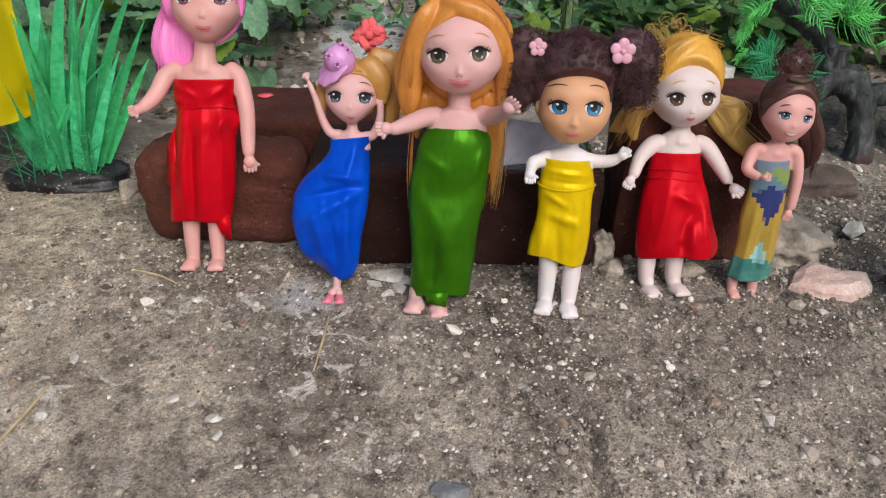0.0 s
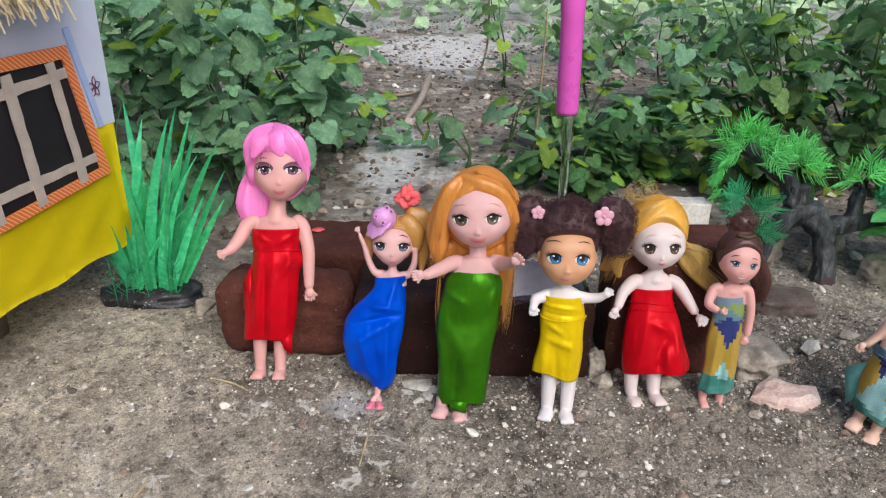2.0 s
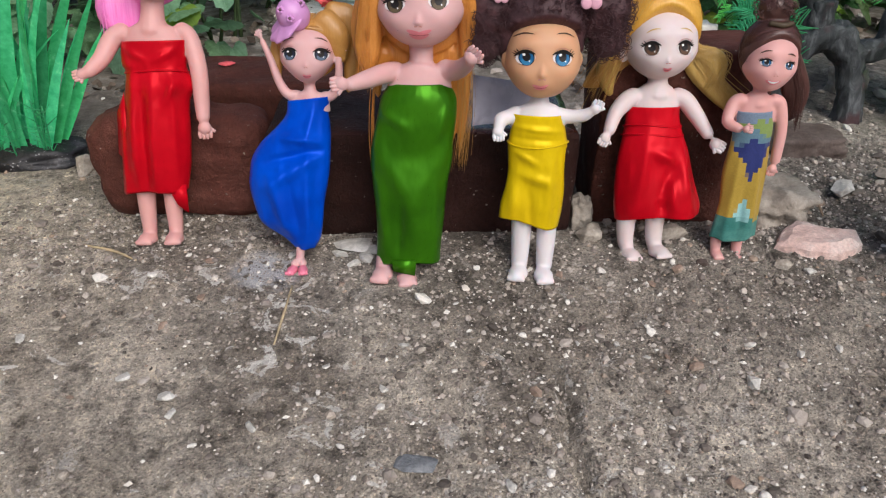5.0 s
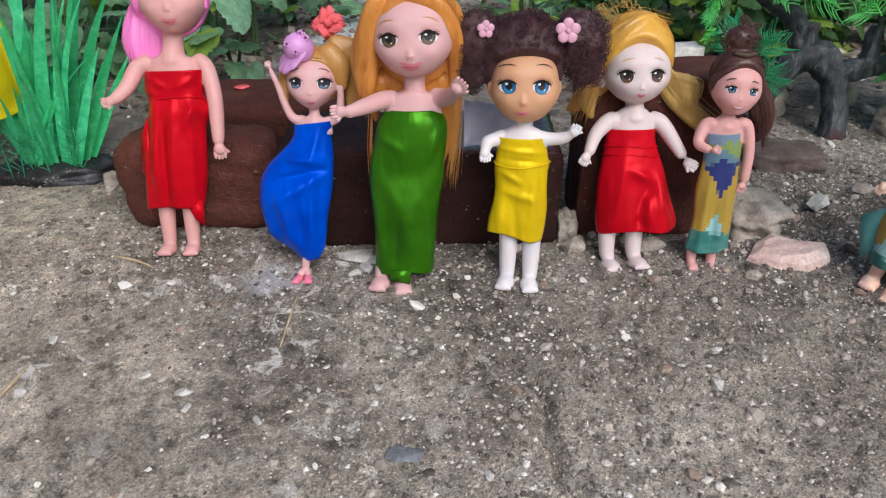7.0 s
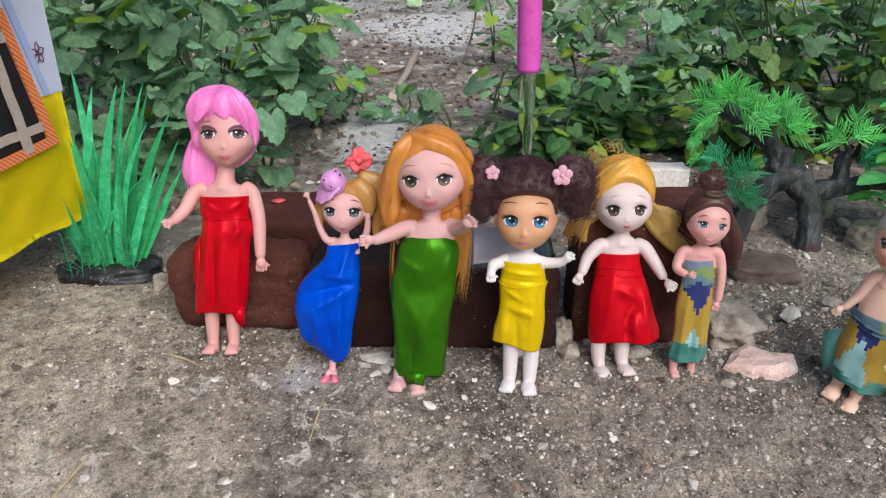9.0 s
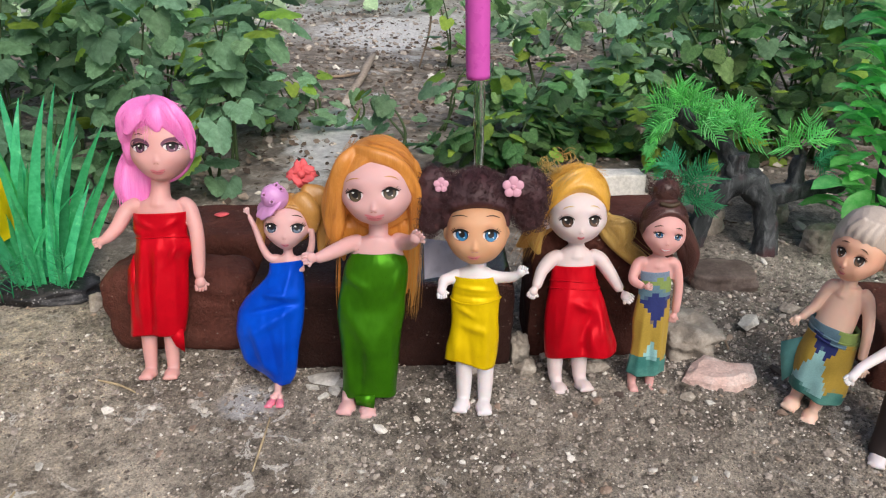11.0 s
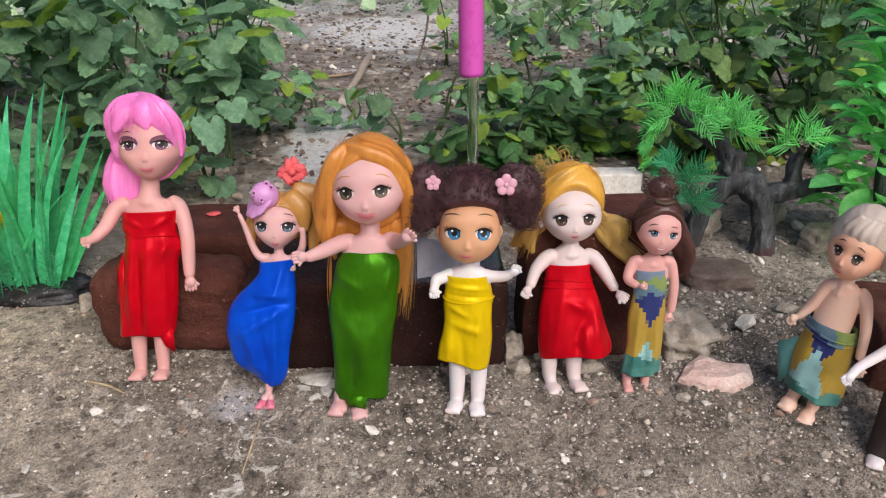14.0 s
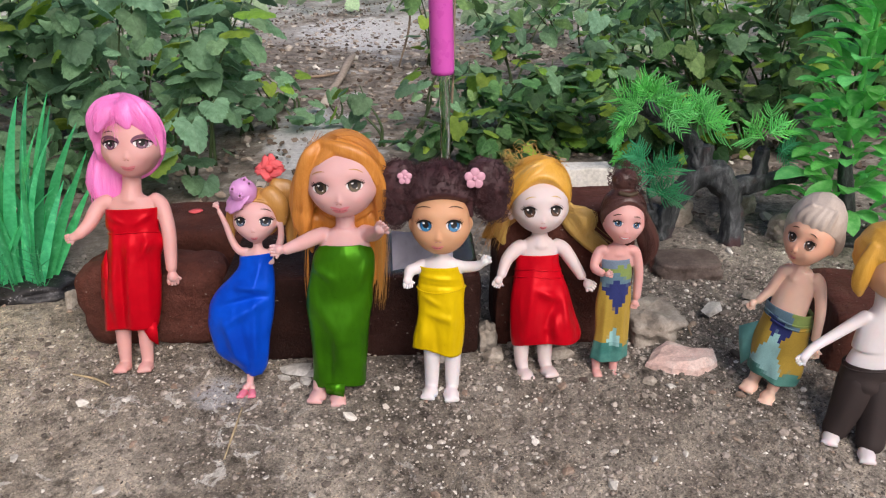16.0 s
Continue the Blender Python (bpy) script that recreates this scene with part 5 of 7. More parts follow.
# ---- weeds ----
def lobed_leaf(seed, lobes=5, mat=None):
    """A soft mallow-like leaf of unit length from its stalk, with blunt lobes and a folded midrib."""
    r = random.Random(seed)
    pts = []
    n = 30
    for k in range(n + 1):
        a = -math.pi * 0.86 + 2 * math.pi * 0.86 * k / n
        lobe = math.cos(a * lobes / 1.72)
        f = 0.49 + 0.11 * (abs(lobe) ** 1.3 * (1 if lobe > 0 else -0.6)) + 0.035 * math.cos(a * lobes * 3.1 + seed)
        f *= 1.0 + 0.12 * math.cos(a)
        pts.append(Vector((math.sin(a) * f, 0.38 + math.cos(a) * f * 1.02, 0)))
    bm = bmesh.new()
    c = bm.verts.new((0, 0.22, 0.0))
    mids, rim = [], []
    for p in pts:
        ang = math.atan2(p.x, p.y - 0.22)
        wave = 0.05 * math.cos(ang * lobes / 1.72 * 1.0)
        for lst, t in ((mids, 0.55), (rim, 1.0)):
            q = Vector((p.x * t, 0.22 + (p.y - 0.22) * t, 0))
            q.z = -0.14 * t * t * (q.x * q.x + (q.y - 0.3) ** 2) * 2.2 + wave * t + r.uniform(-0.012, 0.012)
            lst.append(bm.verts.new(q))
    for i in range(n):
        bm.faces.new((c, mids[i], mids[i + 1]))
        bm.faces.new((mids[i], rim[i], rim[i + 1], mids[i + 1]))
    me = bpy.data.meshes.new("leaf")
    bm.to_mesh(me)
    bm.free()
    me.materials.append(mat)
    me.polygons.foreach_set("use_smooth", [True] * len(me.polygons))
    return me


def oval_leaf(seed, mat):
    r = random.Random(seed)
    bm = bmesh.new()
    rows = []
    for k in range(9):
        t = k / 8
        w = 0.34 * math.sin(math.pi * t ** 0.75) ** 0.8 + 0.003
        rows.append([Vector((s * w, t, 0.14 * abs(s) * w * 2 - 0.22 * t * t + r.uniform(-0.012, 0.012))) for s in (-1, -0.5, 0, 0.5, 1)])
    sheet(bm, rows, 0, close_u=False)
    me = bpy.data.meshes.new("leaf")
    bm.to_mesh(me)
    bm.free()
    me.materials.append(mat)
    me.polygons.foreach_set("use_smooth", [True] * len(me.polygons))
    return me


LEAF_SOFT = [lobed_leaf(s, 5, M_WEED) for s in (1, 2, 3)]
LEAF_SHADED = [lobed_leaf(s, 5, M_WEED_SHADED) for s in (10, 11)] + [oval_leaf(s, M_WEED_SHADED) for s in (12, 13)]
LEAF_YOUNG = [lobed_leaf(s, 5, M_WEED_YOUNG) for s in (8, 9)]
LEAF_DARK = [lobed_leaf(s, 5, M_WEED_DARK) for s in (4, 5)] + [oval_leaf(s, M_WEED_DARK) for s in (6, 7)]


def weed(x, y, h, spread, leaves, size, kinds, label, seed, stems=3, low=0.06):
    r = random.Random(seed)
    z0 = ground_z(x, y)
    root = empty("weed_plant", pose(x, y, z0))
    lines = []
    for s in range(stems):
        a = r.uniform(0, 6.28)
        lean = r.uniform(0.1, 1.0) * spread
        hh = h * r.uniform(0.65, 1.0)
        pts = [Vector((math.cos(a) * lean * t ** 1.3 + 0.008 * math.sin(5 * t + s), math.sin(a) * lean * t ** 1.3, hh * t)) for t in (0, 0.25, 0.5, 0.75, 1)]
        lines.append(pts)
        bm = bmesh.new()
        tube(bm, [(*p, 0.0021 * (1.15 - 0.8 * i / 4)) for i, p in enumerate(pts)], 0, 6, 3)
        part("stem", bm, M_STEM, root)
    for k in range(int(leaves * 2.2)):
        pts = r.choice(lines)
        t = r.uniform(low, 1.0) ** 0.8 * 3.999
        i = int(t)
        p = pts[i].lerp(pts[i + 1], t - i)
        az = r.gauss(-math.pi / 2, 1.5)
        st = r.uniform(0.01, 0.045)
        ln = size * r.uniform(0.3, 0.8)
        q = p + Vector((math.cos(az) * st, math.sin(az) * st, r.uniform(-0.004, 0.018)))
        leaf = new("leaf", r.choice(LEAF_YOUNG) if r.random() < 0.1 else r.choice(kinds))
        leaf.parent = root
        # blades tip over towards the open side
        leaf.matrix_basis = Matrix.Translation(q) @ pose(0, 0, 0, 0, 0, math.degrees(az) - 90) @ pose(0, 0, 0, r.uniform(-60, 10), r.uniform(-26, 26), 0) @ Matrix.Diagonal((ln, ln, ln, 1))
    return tagged(root, label, "weed", group="weeds behind the bricks")


SOFT_LABEL, DARK_LABEL = "soft grey-green weed with lobed mallow-like leaves", "dark green leafy weed with glossy leaves"
r8 = random.Random(17)
n_weed = 0


def weed_row(n, x0, x1, y0, y1, h0, h1, spread, leaves, size, kinds, label, stems=3, low=0.06):
    global n_weed
    for k in range(n):
        x = x0 + (x1 - x0) * (k + r8.uniform(0.2, 0.8)) / n
        y = r8.uniform(y0, y1)
        n_weed += 1
        open_side = max(0.5, min(1.0, (x - 0.05) / 0.55)) if x > 0 else 1.0
        weed(x, y, r8.uniform(h0, h1) * open_side, spread, leaves, size, kinds, label, 100 + n_weed, stems, low)


# the clump beside the hut, low in front and taller behind
weed_row(6, -0.48, -0.14, 0.84, 0.92, 0.10, 0.17, 0.07, 15, 0.05, LEAF_SOFT, SOFT_LABEL)
weed_row(8, -0.62, -0.11, 0.95, 1.1, 0.20, 0.30, 0.09, 24, 0.058, LEAF_SOFT, SOFT_LABEL, 3, 0.25)
weed_row(9, -0.85, -0.14, 1.15, 1.4, 0.26, 0.40, 0.12, 26, 0.06, LEAF_SOFT, SOFT_LABEL)
weed_row(5, -1.1, -0.3, 1.5, 1.9, 0.26, 0.40, 0.14, 12, 0.065, LEAF_SOFT + LEAF_DARK[:1], SOFT_LABEL)
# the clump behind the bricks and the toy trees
# front row takes the leaves coloured dark for shade near the ground
weed_row(9, 0.17, 0.66, 0.94, 1.03, 0.10, 0.17, 0.08, 30, 0.042, LEAF_SHADED[:2], DARK_LABEL, 3, 0.04)
weed_row(10, 0.17, 0.85, 1.06, 1.2, 0.18, 0.26, 0.10, 32, 0.044, LEAF_DARK[:2] + LEAF_SOFT, DARK_LABEL, 3, 0.2)
weed_row(8, 0.28, 1.05, 1.25, 1.5, 0.24, 0.36, 0.13, 26, 0.046, LEAF_DARK[:1] + LEAF_SOFT, SOFT_LABEL, 3, 0.4)
weed_row(7, 0.45, 1.3, 1.55, 1.95, 0.18, 0.30, 0.15, 20, 0.055, LEAF_DARK + LEAF_SOFT[:1], DARK_LABEL)
# shrub close behind the toy trees, shade darkened into its leaf colour
weed_row(6, 0.55, 1.0, 1.0, 1.16, 0.30, 0.46, 0.14, 26, 0.056, LEAF_SHADED + LEAF_DARK[:2], "deep green leafy shrub in shade behind the toy trees", 4)
# a few small ones on the bare strip
weed(0.075, 1.02, 0.10, 0.05, 7, 0.04, LEAF_SOFT, SOFT_LABEL, 901, 2)
weed(0.13, 1.12, 0.11, 0.06, 8, 0.045, LEAF_SOFT, SOFT_LABEL, 902, 2)
weed(0.0, 1.14, 0.06, 0.04, 5, 0.035, LEAF_SOFT, SOFT_LABEL, 903, 2)
weed(0.16, 1.62, 0.26, 0.05, 14, 0.05, LEAF_SOFT[:1] + LEAF_DARK[:1], SOFT_LABEL, 904, 2)
weed(-0.09, 1.12, 0.12, 0.06, 10, 0.045, LEAF_SOFT, SOFT_LABEL, 905, 2)

for k in range(3):
    weed(r8.uniform(-0.15, -0.07), r8.uniform(0.98, 1.3), r8.uniform(0.05, 0.14), 0.05, 6, 0.035, LEAF_SOFT, SOFT_LABEL, 910 + k, 2)


def far_leaves():
    """Low leaves far out, their colour paled for sunlight, and dead leaves between the weeds."""
    verts, faces = [], []
    v2, f2 = [], []
    r = random.Random(31)
    def leaf(vs, fs, c, s, tilt):
        n = len(vs)
        e = Euler((r.uniform(-tilt, tilt), r.uniform(-tilt, tilt), r.uniform(0, 6.3))).to_matrix()
        for p in ((0, 0, 0), (-0.42, 0.45, 0.06), (0, 0.5, -0.04), (0.42, 0.45, 0.06), (-0.22, 0.85, 0), (0.22, 0.85, 0), (0, 1.1, -0.06)):
            vs.append(Vector(c) + e @ Vector(p) * s)
        fs += [(n, n + 2, n + 1), (n, n + 3, n + 2), (n + 1, n + 2, n + 4), (n + 2, n + 3, n + 5), (n + 2, n + 6, n + 4), (n + 2, n + 5, n + 6)]
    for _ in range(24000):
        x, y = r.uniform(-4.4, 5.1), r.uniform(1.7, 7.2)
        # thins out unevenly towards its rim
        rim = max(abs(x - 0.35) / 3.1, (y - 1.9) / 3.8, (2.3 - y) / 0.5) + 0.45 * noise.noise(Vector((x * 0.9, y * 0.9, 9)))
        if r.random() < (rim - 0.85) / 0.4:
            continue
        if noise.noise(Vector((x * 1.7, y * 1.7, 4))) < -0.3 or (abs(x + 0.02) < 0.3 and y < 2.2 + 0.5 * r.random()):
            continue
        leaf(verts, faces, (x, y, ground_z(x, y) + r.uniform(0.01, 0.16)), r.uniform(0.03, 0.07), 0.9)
    for _ in range(12000):
        x, y = r.uniform(-0.9, 1.2), 0.74 + 2.6 * r.random() ** 1.4
        if noise.noise(Vector((x * 5, y * 5, 1))) < -0.1:
            continue
        leaf(v2, f2, (x, y, ground_z(x, y) + r.uniform(0.001, 0.006)), r.uniform(0.003, 0.013), 0.7)
    for _ in range(1800):
        x, y = r.gauss(0.02, 0.3), r.uniform(0.95, 2.3)
        n = len(v2)
        s = min(0.010, 0.0015 + r.expovariate(1 / 0.002))
        c = Vector((x, y, ground_z(x, y) + s * 0.1))
        v2.extend(c + p for p in stone_points(s, rnd=r))
        f2.extend(tuple(i + n for i in f) for f in ICO)
    tagged(raw_object("ground_cover", verts, faces, M_WEED_FAR), "low green leaves in a sun-paled colour covering the open ground", "ground cover", kind="stuff")
    tagged(raw_object("leaf_litter", v2, f2, M_LITTER), "dead brown leaves, clods and bits on the soil", "leaf litter", kind="stuff")


far_leaves()

# ---- dolls ----
class Doll:
    """One doll as a single mesh, built in millimetres: u to the right, w up, d towards the viewer."""

    def __init__(self, skin, limb_skin=None):
        self.bm = bmesh.new()
        self.mats = []
        self.skin, self.limb_skin = skin, limb_skin or skin
        self.r = random.Random(len(skin.name))
        self.soft = {}

    def mi(self, mat):
        if mat not in self.mats:
            self.mats.append(mat)
        return self.mats.index(mat)

    def into(self, mat, raw):
        """Skin and hair go into masses of their own, which are fused into one skin at the end."""
        if raw or not (mat.name.endswith("vinyl") or mat.name.endswith("hair")):
            return self.bm, self.mi(mat)
        if mat not in self.soft:
            self.soft[mat] = bmesh.new()
        return self.soft[mat], 0

    def fuse(self):
        for mat, bm in self.soft.items():
            hair = mat.name.endswith("hair")
            me = bpy.data.meshes.new("mass")
            bmesh.ops.recalc_face_normals(bm, faces=bm.faces)
            bm.to_mesh(me)
            bm.free()
            ob = new("mass", me)
            rem = ob.modifiers.new("fuse", "REMESH")
            rem.mode, rem.voxel_size = "VOXEL", 0.00075 if not hair else 0.0008
            sm = ob.modifiers.new("smooth", "SMOOTH")
            sm.factor, sm.iterations = 0.5, 6 if not hair else 9
            done = bpy.data.meshes.new_from_object(ob.evaluated_get(bpy.context.evaluated_depsgraph_get()))
            i = self.mi(mat)
            done.materials.clear()
            for k in range(i + 1):
                done.materials.append(mat)
            done.polygons.foreach_set("material_index", [i] * len(done.polygons))
            self.bm.from_mesh(done)
            bpy.data.objects.remove(ob)
            bpy.data.meshes.remove(me)
            bpy.data.meshes.remove(done)

    @staticmethod
    def p(u, w, d=0.0):
        return Vector((u, -d, w)) / 1000

    def limb(self, pts, mat=None, sides=14, groove=0.0, flat=1.0, seed=0, raw=False):
        """pts: (u, w, d, r); the ends are rounded."""
        bm, i = self.into(mat or self.limb_skin, raw)
        q = [np.array(p, float) for p in pts]
        if not raw:
            def end(a, b):
                d = (a - b)[:3]
                d = d / max(1e-6, np.linalg.norm(d))
                return [np.array((*(a[:3] + d * a[3] * k), a[3] * s)) for k, s in ((0.9, 0.15), (0.7, 0.7), (0.35, 0.93))]
            q = end(q[0], q[1]) + q + end(q[-1], q[-2])[::-1]
        tube(bm, [(*self.p(u, w, d), r / 1000) for u, w, d, r in q], i, sides, 6 if raw else 4, groove, flat, seed)

    def ball(self, u, w, d, ru, rw, rd, mat=None, shape=None, rot=None, nu=24, nv=16):
        bm, i = self.into(mat or self.limb_skin, False)
        ball(bm, self.p(u, w, d), (ru / 1000, rd / 1000, rw / 1000), i, nu, nv, shape, rot)

    def head(self, u, w, d, ru, rw, rd, jaw=0.28, eyes=None, mouth=None):
        """A moulded head: a rounded skull with sockets, cheeks, muzzle and chin pressed into its front."""
        self.face = (u, w, d, ru, rw, rd, jaw)
        self.relief = []
        if eyes:
            mx, mz = (mouth[0] - u) / ru, (mouth[1] - w) / rw
            for k, (eu, ew) in enumerate(eyes):
                x, z, side = (eu - u) / ru, (ew - w) / rw, (-1, 1)[k]
                self.relief += [(x, z + 0.02, 0.24, 0.17, -0.085), (x + side * 0.06, z * 0.45 + mz * 0.55, 0.24, 0.22, 0.06), (x - side * 0.03, z + 0.36, 0.3, 0.14, 0.035)]
            self.relief += [(mx, mz + 0.06, 0.2, 0.16, 0.055), (mx, mz - 0.13, 0.2, 0.05, -0.03), (mx, mz - 0.27, 0.2, 0.12, 0.085)]
        def shape(v):
            v = v / (abs(v.x) ** 2.25 + abs(v.y) ** 2.25 + abs(v.z) ** 2.25) ** (1 / 2.25)
            x, y, z = self.skull(v.x, v.z), v.y * (1 + 0.16 * max(0, -v.z) ** 1.5), v.z
            if y < 0:
                y -= self.raised(x, z) * min(1, -y / 0.4)
            return Vector((x, y, z))
        self.ball(u, w, d, ru, rw, rd, self.skin, shape, nu=64, nv=48)

    def narrowing(self, z):
        jaw = self.face[6]
        return (1 - jaw * max(0.0, -z) ** 1.5) * (1 + 0.045 * math.exp(-((z + 0.28) / 0.22) ** 2))

    def skull(self, x, z):
        return x * self.narrowing(z)

    def raised(self, x, z):
        return sum(a * math.exp(-((x - x0) / sx) ** 2 - ((z - z0) / sz) ** 2) for x0, z0, sx, sz, a in self.relief)

    def on_face(self, u, w, lift):
        cu, cw, cd, ru, rw, rd, jaw = self.face
        z = max(-0.97, min(0.97, (w - cw) / rw))
        px = (u - cu) / ru
        x = px / self.narrowing(z)
        y = max(0.0, 1 - abs(z) ** 2.25 - abs(x) ** 2.25) ** (1 / 2.25) * (1 + 0.16 * max(0, -z) ** 1.5)
        y += self.raised(px, z) * min(1, y / 0.4)
        return self.p(u, w, cd + rd * y + lift)

    def patch(self, u, w, ru, rw, mat, lift, tilt=0.0, arch=0.0, n=22, pinch=0.0):
        """A thin painted oval laid on the face; arch bends it."""
        bm, mi = self.bm, self.mi(mat)
        c, s = math.cos(radians(tilt)), math.sin(radians(tilt))
        def at(a, t):
            x, y = math.cos(a) * ru * t, math.sin(a) * abs(math.sin(a)) ** pinch * rw * t
            y += arch * (1 - (x / ru) ** 2)
            return self.on_face(u + c * x - s * y, w + s * x + c * y, lift)
        mid = bm.verts.new(at(0, 0))
        r1 = [bm.verts.new(at(2 * math.pi * k / n, 0.55)) for k in range(n)]
        r2 = [bm.verts.new(at(2 * math.pi * k / n, 1.0)) for k in range(n)]
        for k in range(n):
            j = (k + 1) % n
            bm.faces.new((mid, r1[k], r1[j])).material_index = mi
            bm.faces.new((r1[k], r2[k], r2[j], r1[j])).material_index = mi

    def eye(self, u, w, ru, rw, iris, side, tilt=0.0, shadow=None, lash=F_BLACK, look_u=0.0, big=0.62, glow=None):
        tilt -= side * 5
        R = min(rw * (big + 0.27), ru * 0.80)
        if shadow:
            self.patch(u + side * 0.14 * ru, w + rw * 0.62, ru * 1.35, rw * 1.25, shadow, 0.20, tilt + side * 8, pinch=0.2)
        self.patch(u, w - 0.05 * rw, ru * 0.96, rw * 0.80, F_SCLERA, 0.28, tilt, pinch=0.25)
        self.patch(u + look_u, w + 0.02 * rw, R, R * 0.98, F_BLACK, 0.36)
        self.patch(u + look_u, w - 0.06 * rw, R * 0.88, R * 0.86, iris, 0.42)
        if glow:
            self.patch(u + look_u, w - 0.42 * R, R * 0.66, R * 0.40, glow, 0.46, 0, -0.12 * R)
        self.patch(u + look_u, w + 0.10 * rw, R * 0.50, R * 0.55, F_BLACK, 0.52)
        self.patch(u + look_u - 0.32 * R, w + 0.38 * R, R * 0.20, R * 0.18, F_WHITE, 0.60, n=10)
        self.patch(u + look_u + 0.35 * R, w - 0.4 * R, R * 0.09, R * 0.09, F_WHITE, 0.60, n=8)
        # the lid's edge with its lashes
        self.patch(u + side * 0.06 * ru, w + rw * 0.22, ru * 1.08, max(0.45, rw * 0.22), lash, 0.66, tilt, rw * 0.52, pinch=0.3)
        for k, (o, up, turn) in enumerate(((1.02, 0.34, 24), (0.92, 0.56, 38), (0.74, 0.74, 52))):
            self.patch(u + side * o * ru, w + rw * up, ru * 0.26, 0.24, lash, 0.5, side * turn, pinch=0.3)
        self.patch(u, w - rw * 0.58, ru * 0.76, 0.17, F_BROWN, 0.42, tilt, -rw * 0.24, pinch=0.3)
        # crease of the lid
        self.patch(u + side * 0.05 * ru, w + rw * 0.62, ru * 0.9, 0.15, F_CREASE, 0.3, tilt, rw * 0.5, pinch=0.3)

    def brow(self, u, w, ru, side, mat, tilt=8):
        self.patch(u, w, ru, 0.33, mat, 0.3, side * -(tilt + 9), ru * 0.25)

    def mouth(self, u, w, ru, rw, mat=F_LIP):
        for k in (-1, 1):
            self.patch(u + k * ru * 0.4, w + rw * 0.30, ru * 0.6, rw * 0.42, mat, 0.32, k * 14, -rw * 0.12, pinch=0.3)
        self.patch(u, w - rw * 0.22, ru * 0.78, rw * 0.5, mat, 0.34, 0, -rw * 0.5, pinch=0.15)
        self.patch(u, w + rw * 0.02, ru * 0.95, 0.16, F_LIP_LINE, 0.40, 0, -rw * 0.42, pinch=0.3)

    def nose(self, u, w, r):
        bm, i = self.into(self.skin, False)
        r *= 1.1
        tip, top = self.on_face(u, w, -r * 0.05), self.on_face(u, w + 3.4 * r, -r * 0.7)
        tube(bm, [(*top, 0.6 * r / 1000), (*top.lerp(tip, 0.6), 0.78 * r / 1000), (*tip, 0.9 * r / 1000)], i, 10, 4)
        ball(bm, tip, (0.95 * r / 1000, 0.95 * r / 1000, 0.85 * r / 1000), i, 14, 10)
        for k in (-1, 1):
            ball(bm, self.on_face(u + k * 0.8 * r, w - 0.2 * r, -r * 0.15), (0.55 * r / 1000, 0.55 * r / 1000, 0.45 * r / 1000), i, 10, 8)
            # nostril shading, laid on as a small dusky patch
            self.patch(u + k * 0.62 * r, w - 0.95 * r, 0.4 * r, 0.2 * r, F_CREASE, 0.45 * r, k * -12, n=10)

    def scalp(self, u, w, d, ru, rw, rd, mat, hairline, width, part_u=0.0, grooves=46, amp=0.03, drop=0.0):
        """Hair over the skull, drawn in where the face shows below the hairline."""
        def shape(v):
            a = math.atan2(v.x - part_u, v.z + 0.2)
            g = 1 + amp * (noise.noise(Vector((a * grooves / 6, v.y * 2.2, 3.0))) + 0.5 * noise.noise(Vector((a * grooves / 2, v.y * 3, 8))))
            edge = hairline - drop * (v.x / width) ** 2
            inside = (1 - min(1, max(0, (v.z - edge) / 0.10))) * (1 - min(1, max(0, (abs(v.x) - width) / 0.10))) * min(1, max(0, -v.y / 0.22))
            return v * g * (1 - 0.36 * inside)
        self.ball(u, w, d, ru, rw, rd, mat, shape, nu=96, nv=64)

    def lock(self, pts, mat, sides=26, groove=0.22, flat=0.75, seed=1):
        self.limb(pts, mat, sides * 2, groove * 0.4, flat, seed)

    def strands(self, pts, mat, n, spread, r=0.14, seed=0):
        """Loose single hairs that follow a lock."""
        q = random.Random(seed)
        for _ in range(n):
            o = [q.gauss(0, spread) for _ in range(3)]
            e = [q.gauss(0, spread) for _ in range(3)]
            m = len(pts) - 1
            self.limb([(u + o[0] + e[0] * i / m, w + o[1] + e[1] * i / m, d + abs(o[2]) + e[2] * i / m, r) for i, (u, w, d) in enumerate(pts)], mat, 4, raw=True)

    def cap(self, u, w, d, ru, rw, rd, mat, hairline, width, drop=0.0, n=160, part_u=0.0, end=105, r=0.13, seed=1):
        """Single hairs combed over the skull from the parting to both sides."""
        q = random.Random(seed)
        for _ in range(n):
            side, phi, th1 = q.choice((-1, 1)), radians(q.uniform(-75, 60)), radians(q.uniform(50, end))
            lift, bend = q.uniform(0.995, 1.018), q.uniform(-0.12, 0.25)
            th0 = q.uniform(0.03, 0.5)
            pts = []
            for k in range(9):
                th = th0 + (th1 - 0.3 * th0) * k / 8
                v = Vector((side * math.sin(th) + part_u * (1 - k / 8), -math.cos(th) * math.sin(phi + bend * k / 8), math.cos(th) * math.cos(phi))).normalized()
                if v.y < -0.15 and v.z < hairline - drop * (v.x / width) ** 2 + 0.07 and abs(v.x) < width + 0.04:
                    break
                pts.append((u + v.x * ru * lift, w + v.z * rw * lift, d - v.y * rd * lift, r))
            if len(pts) > 3:
                tube(self.bm, [(*self.p(a, b, e), rr / 1000) for a, b, e, rr in pts], self.mi(mat), 4, 2)

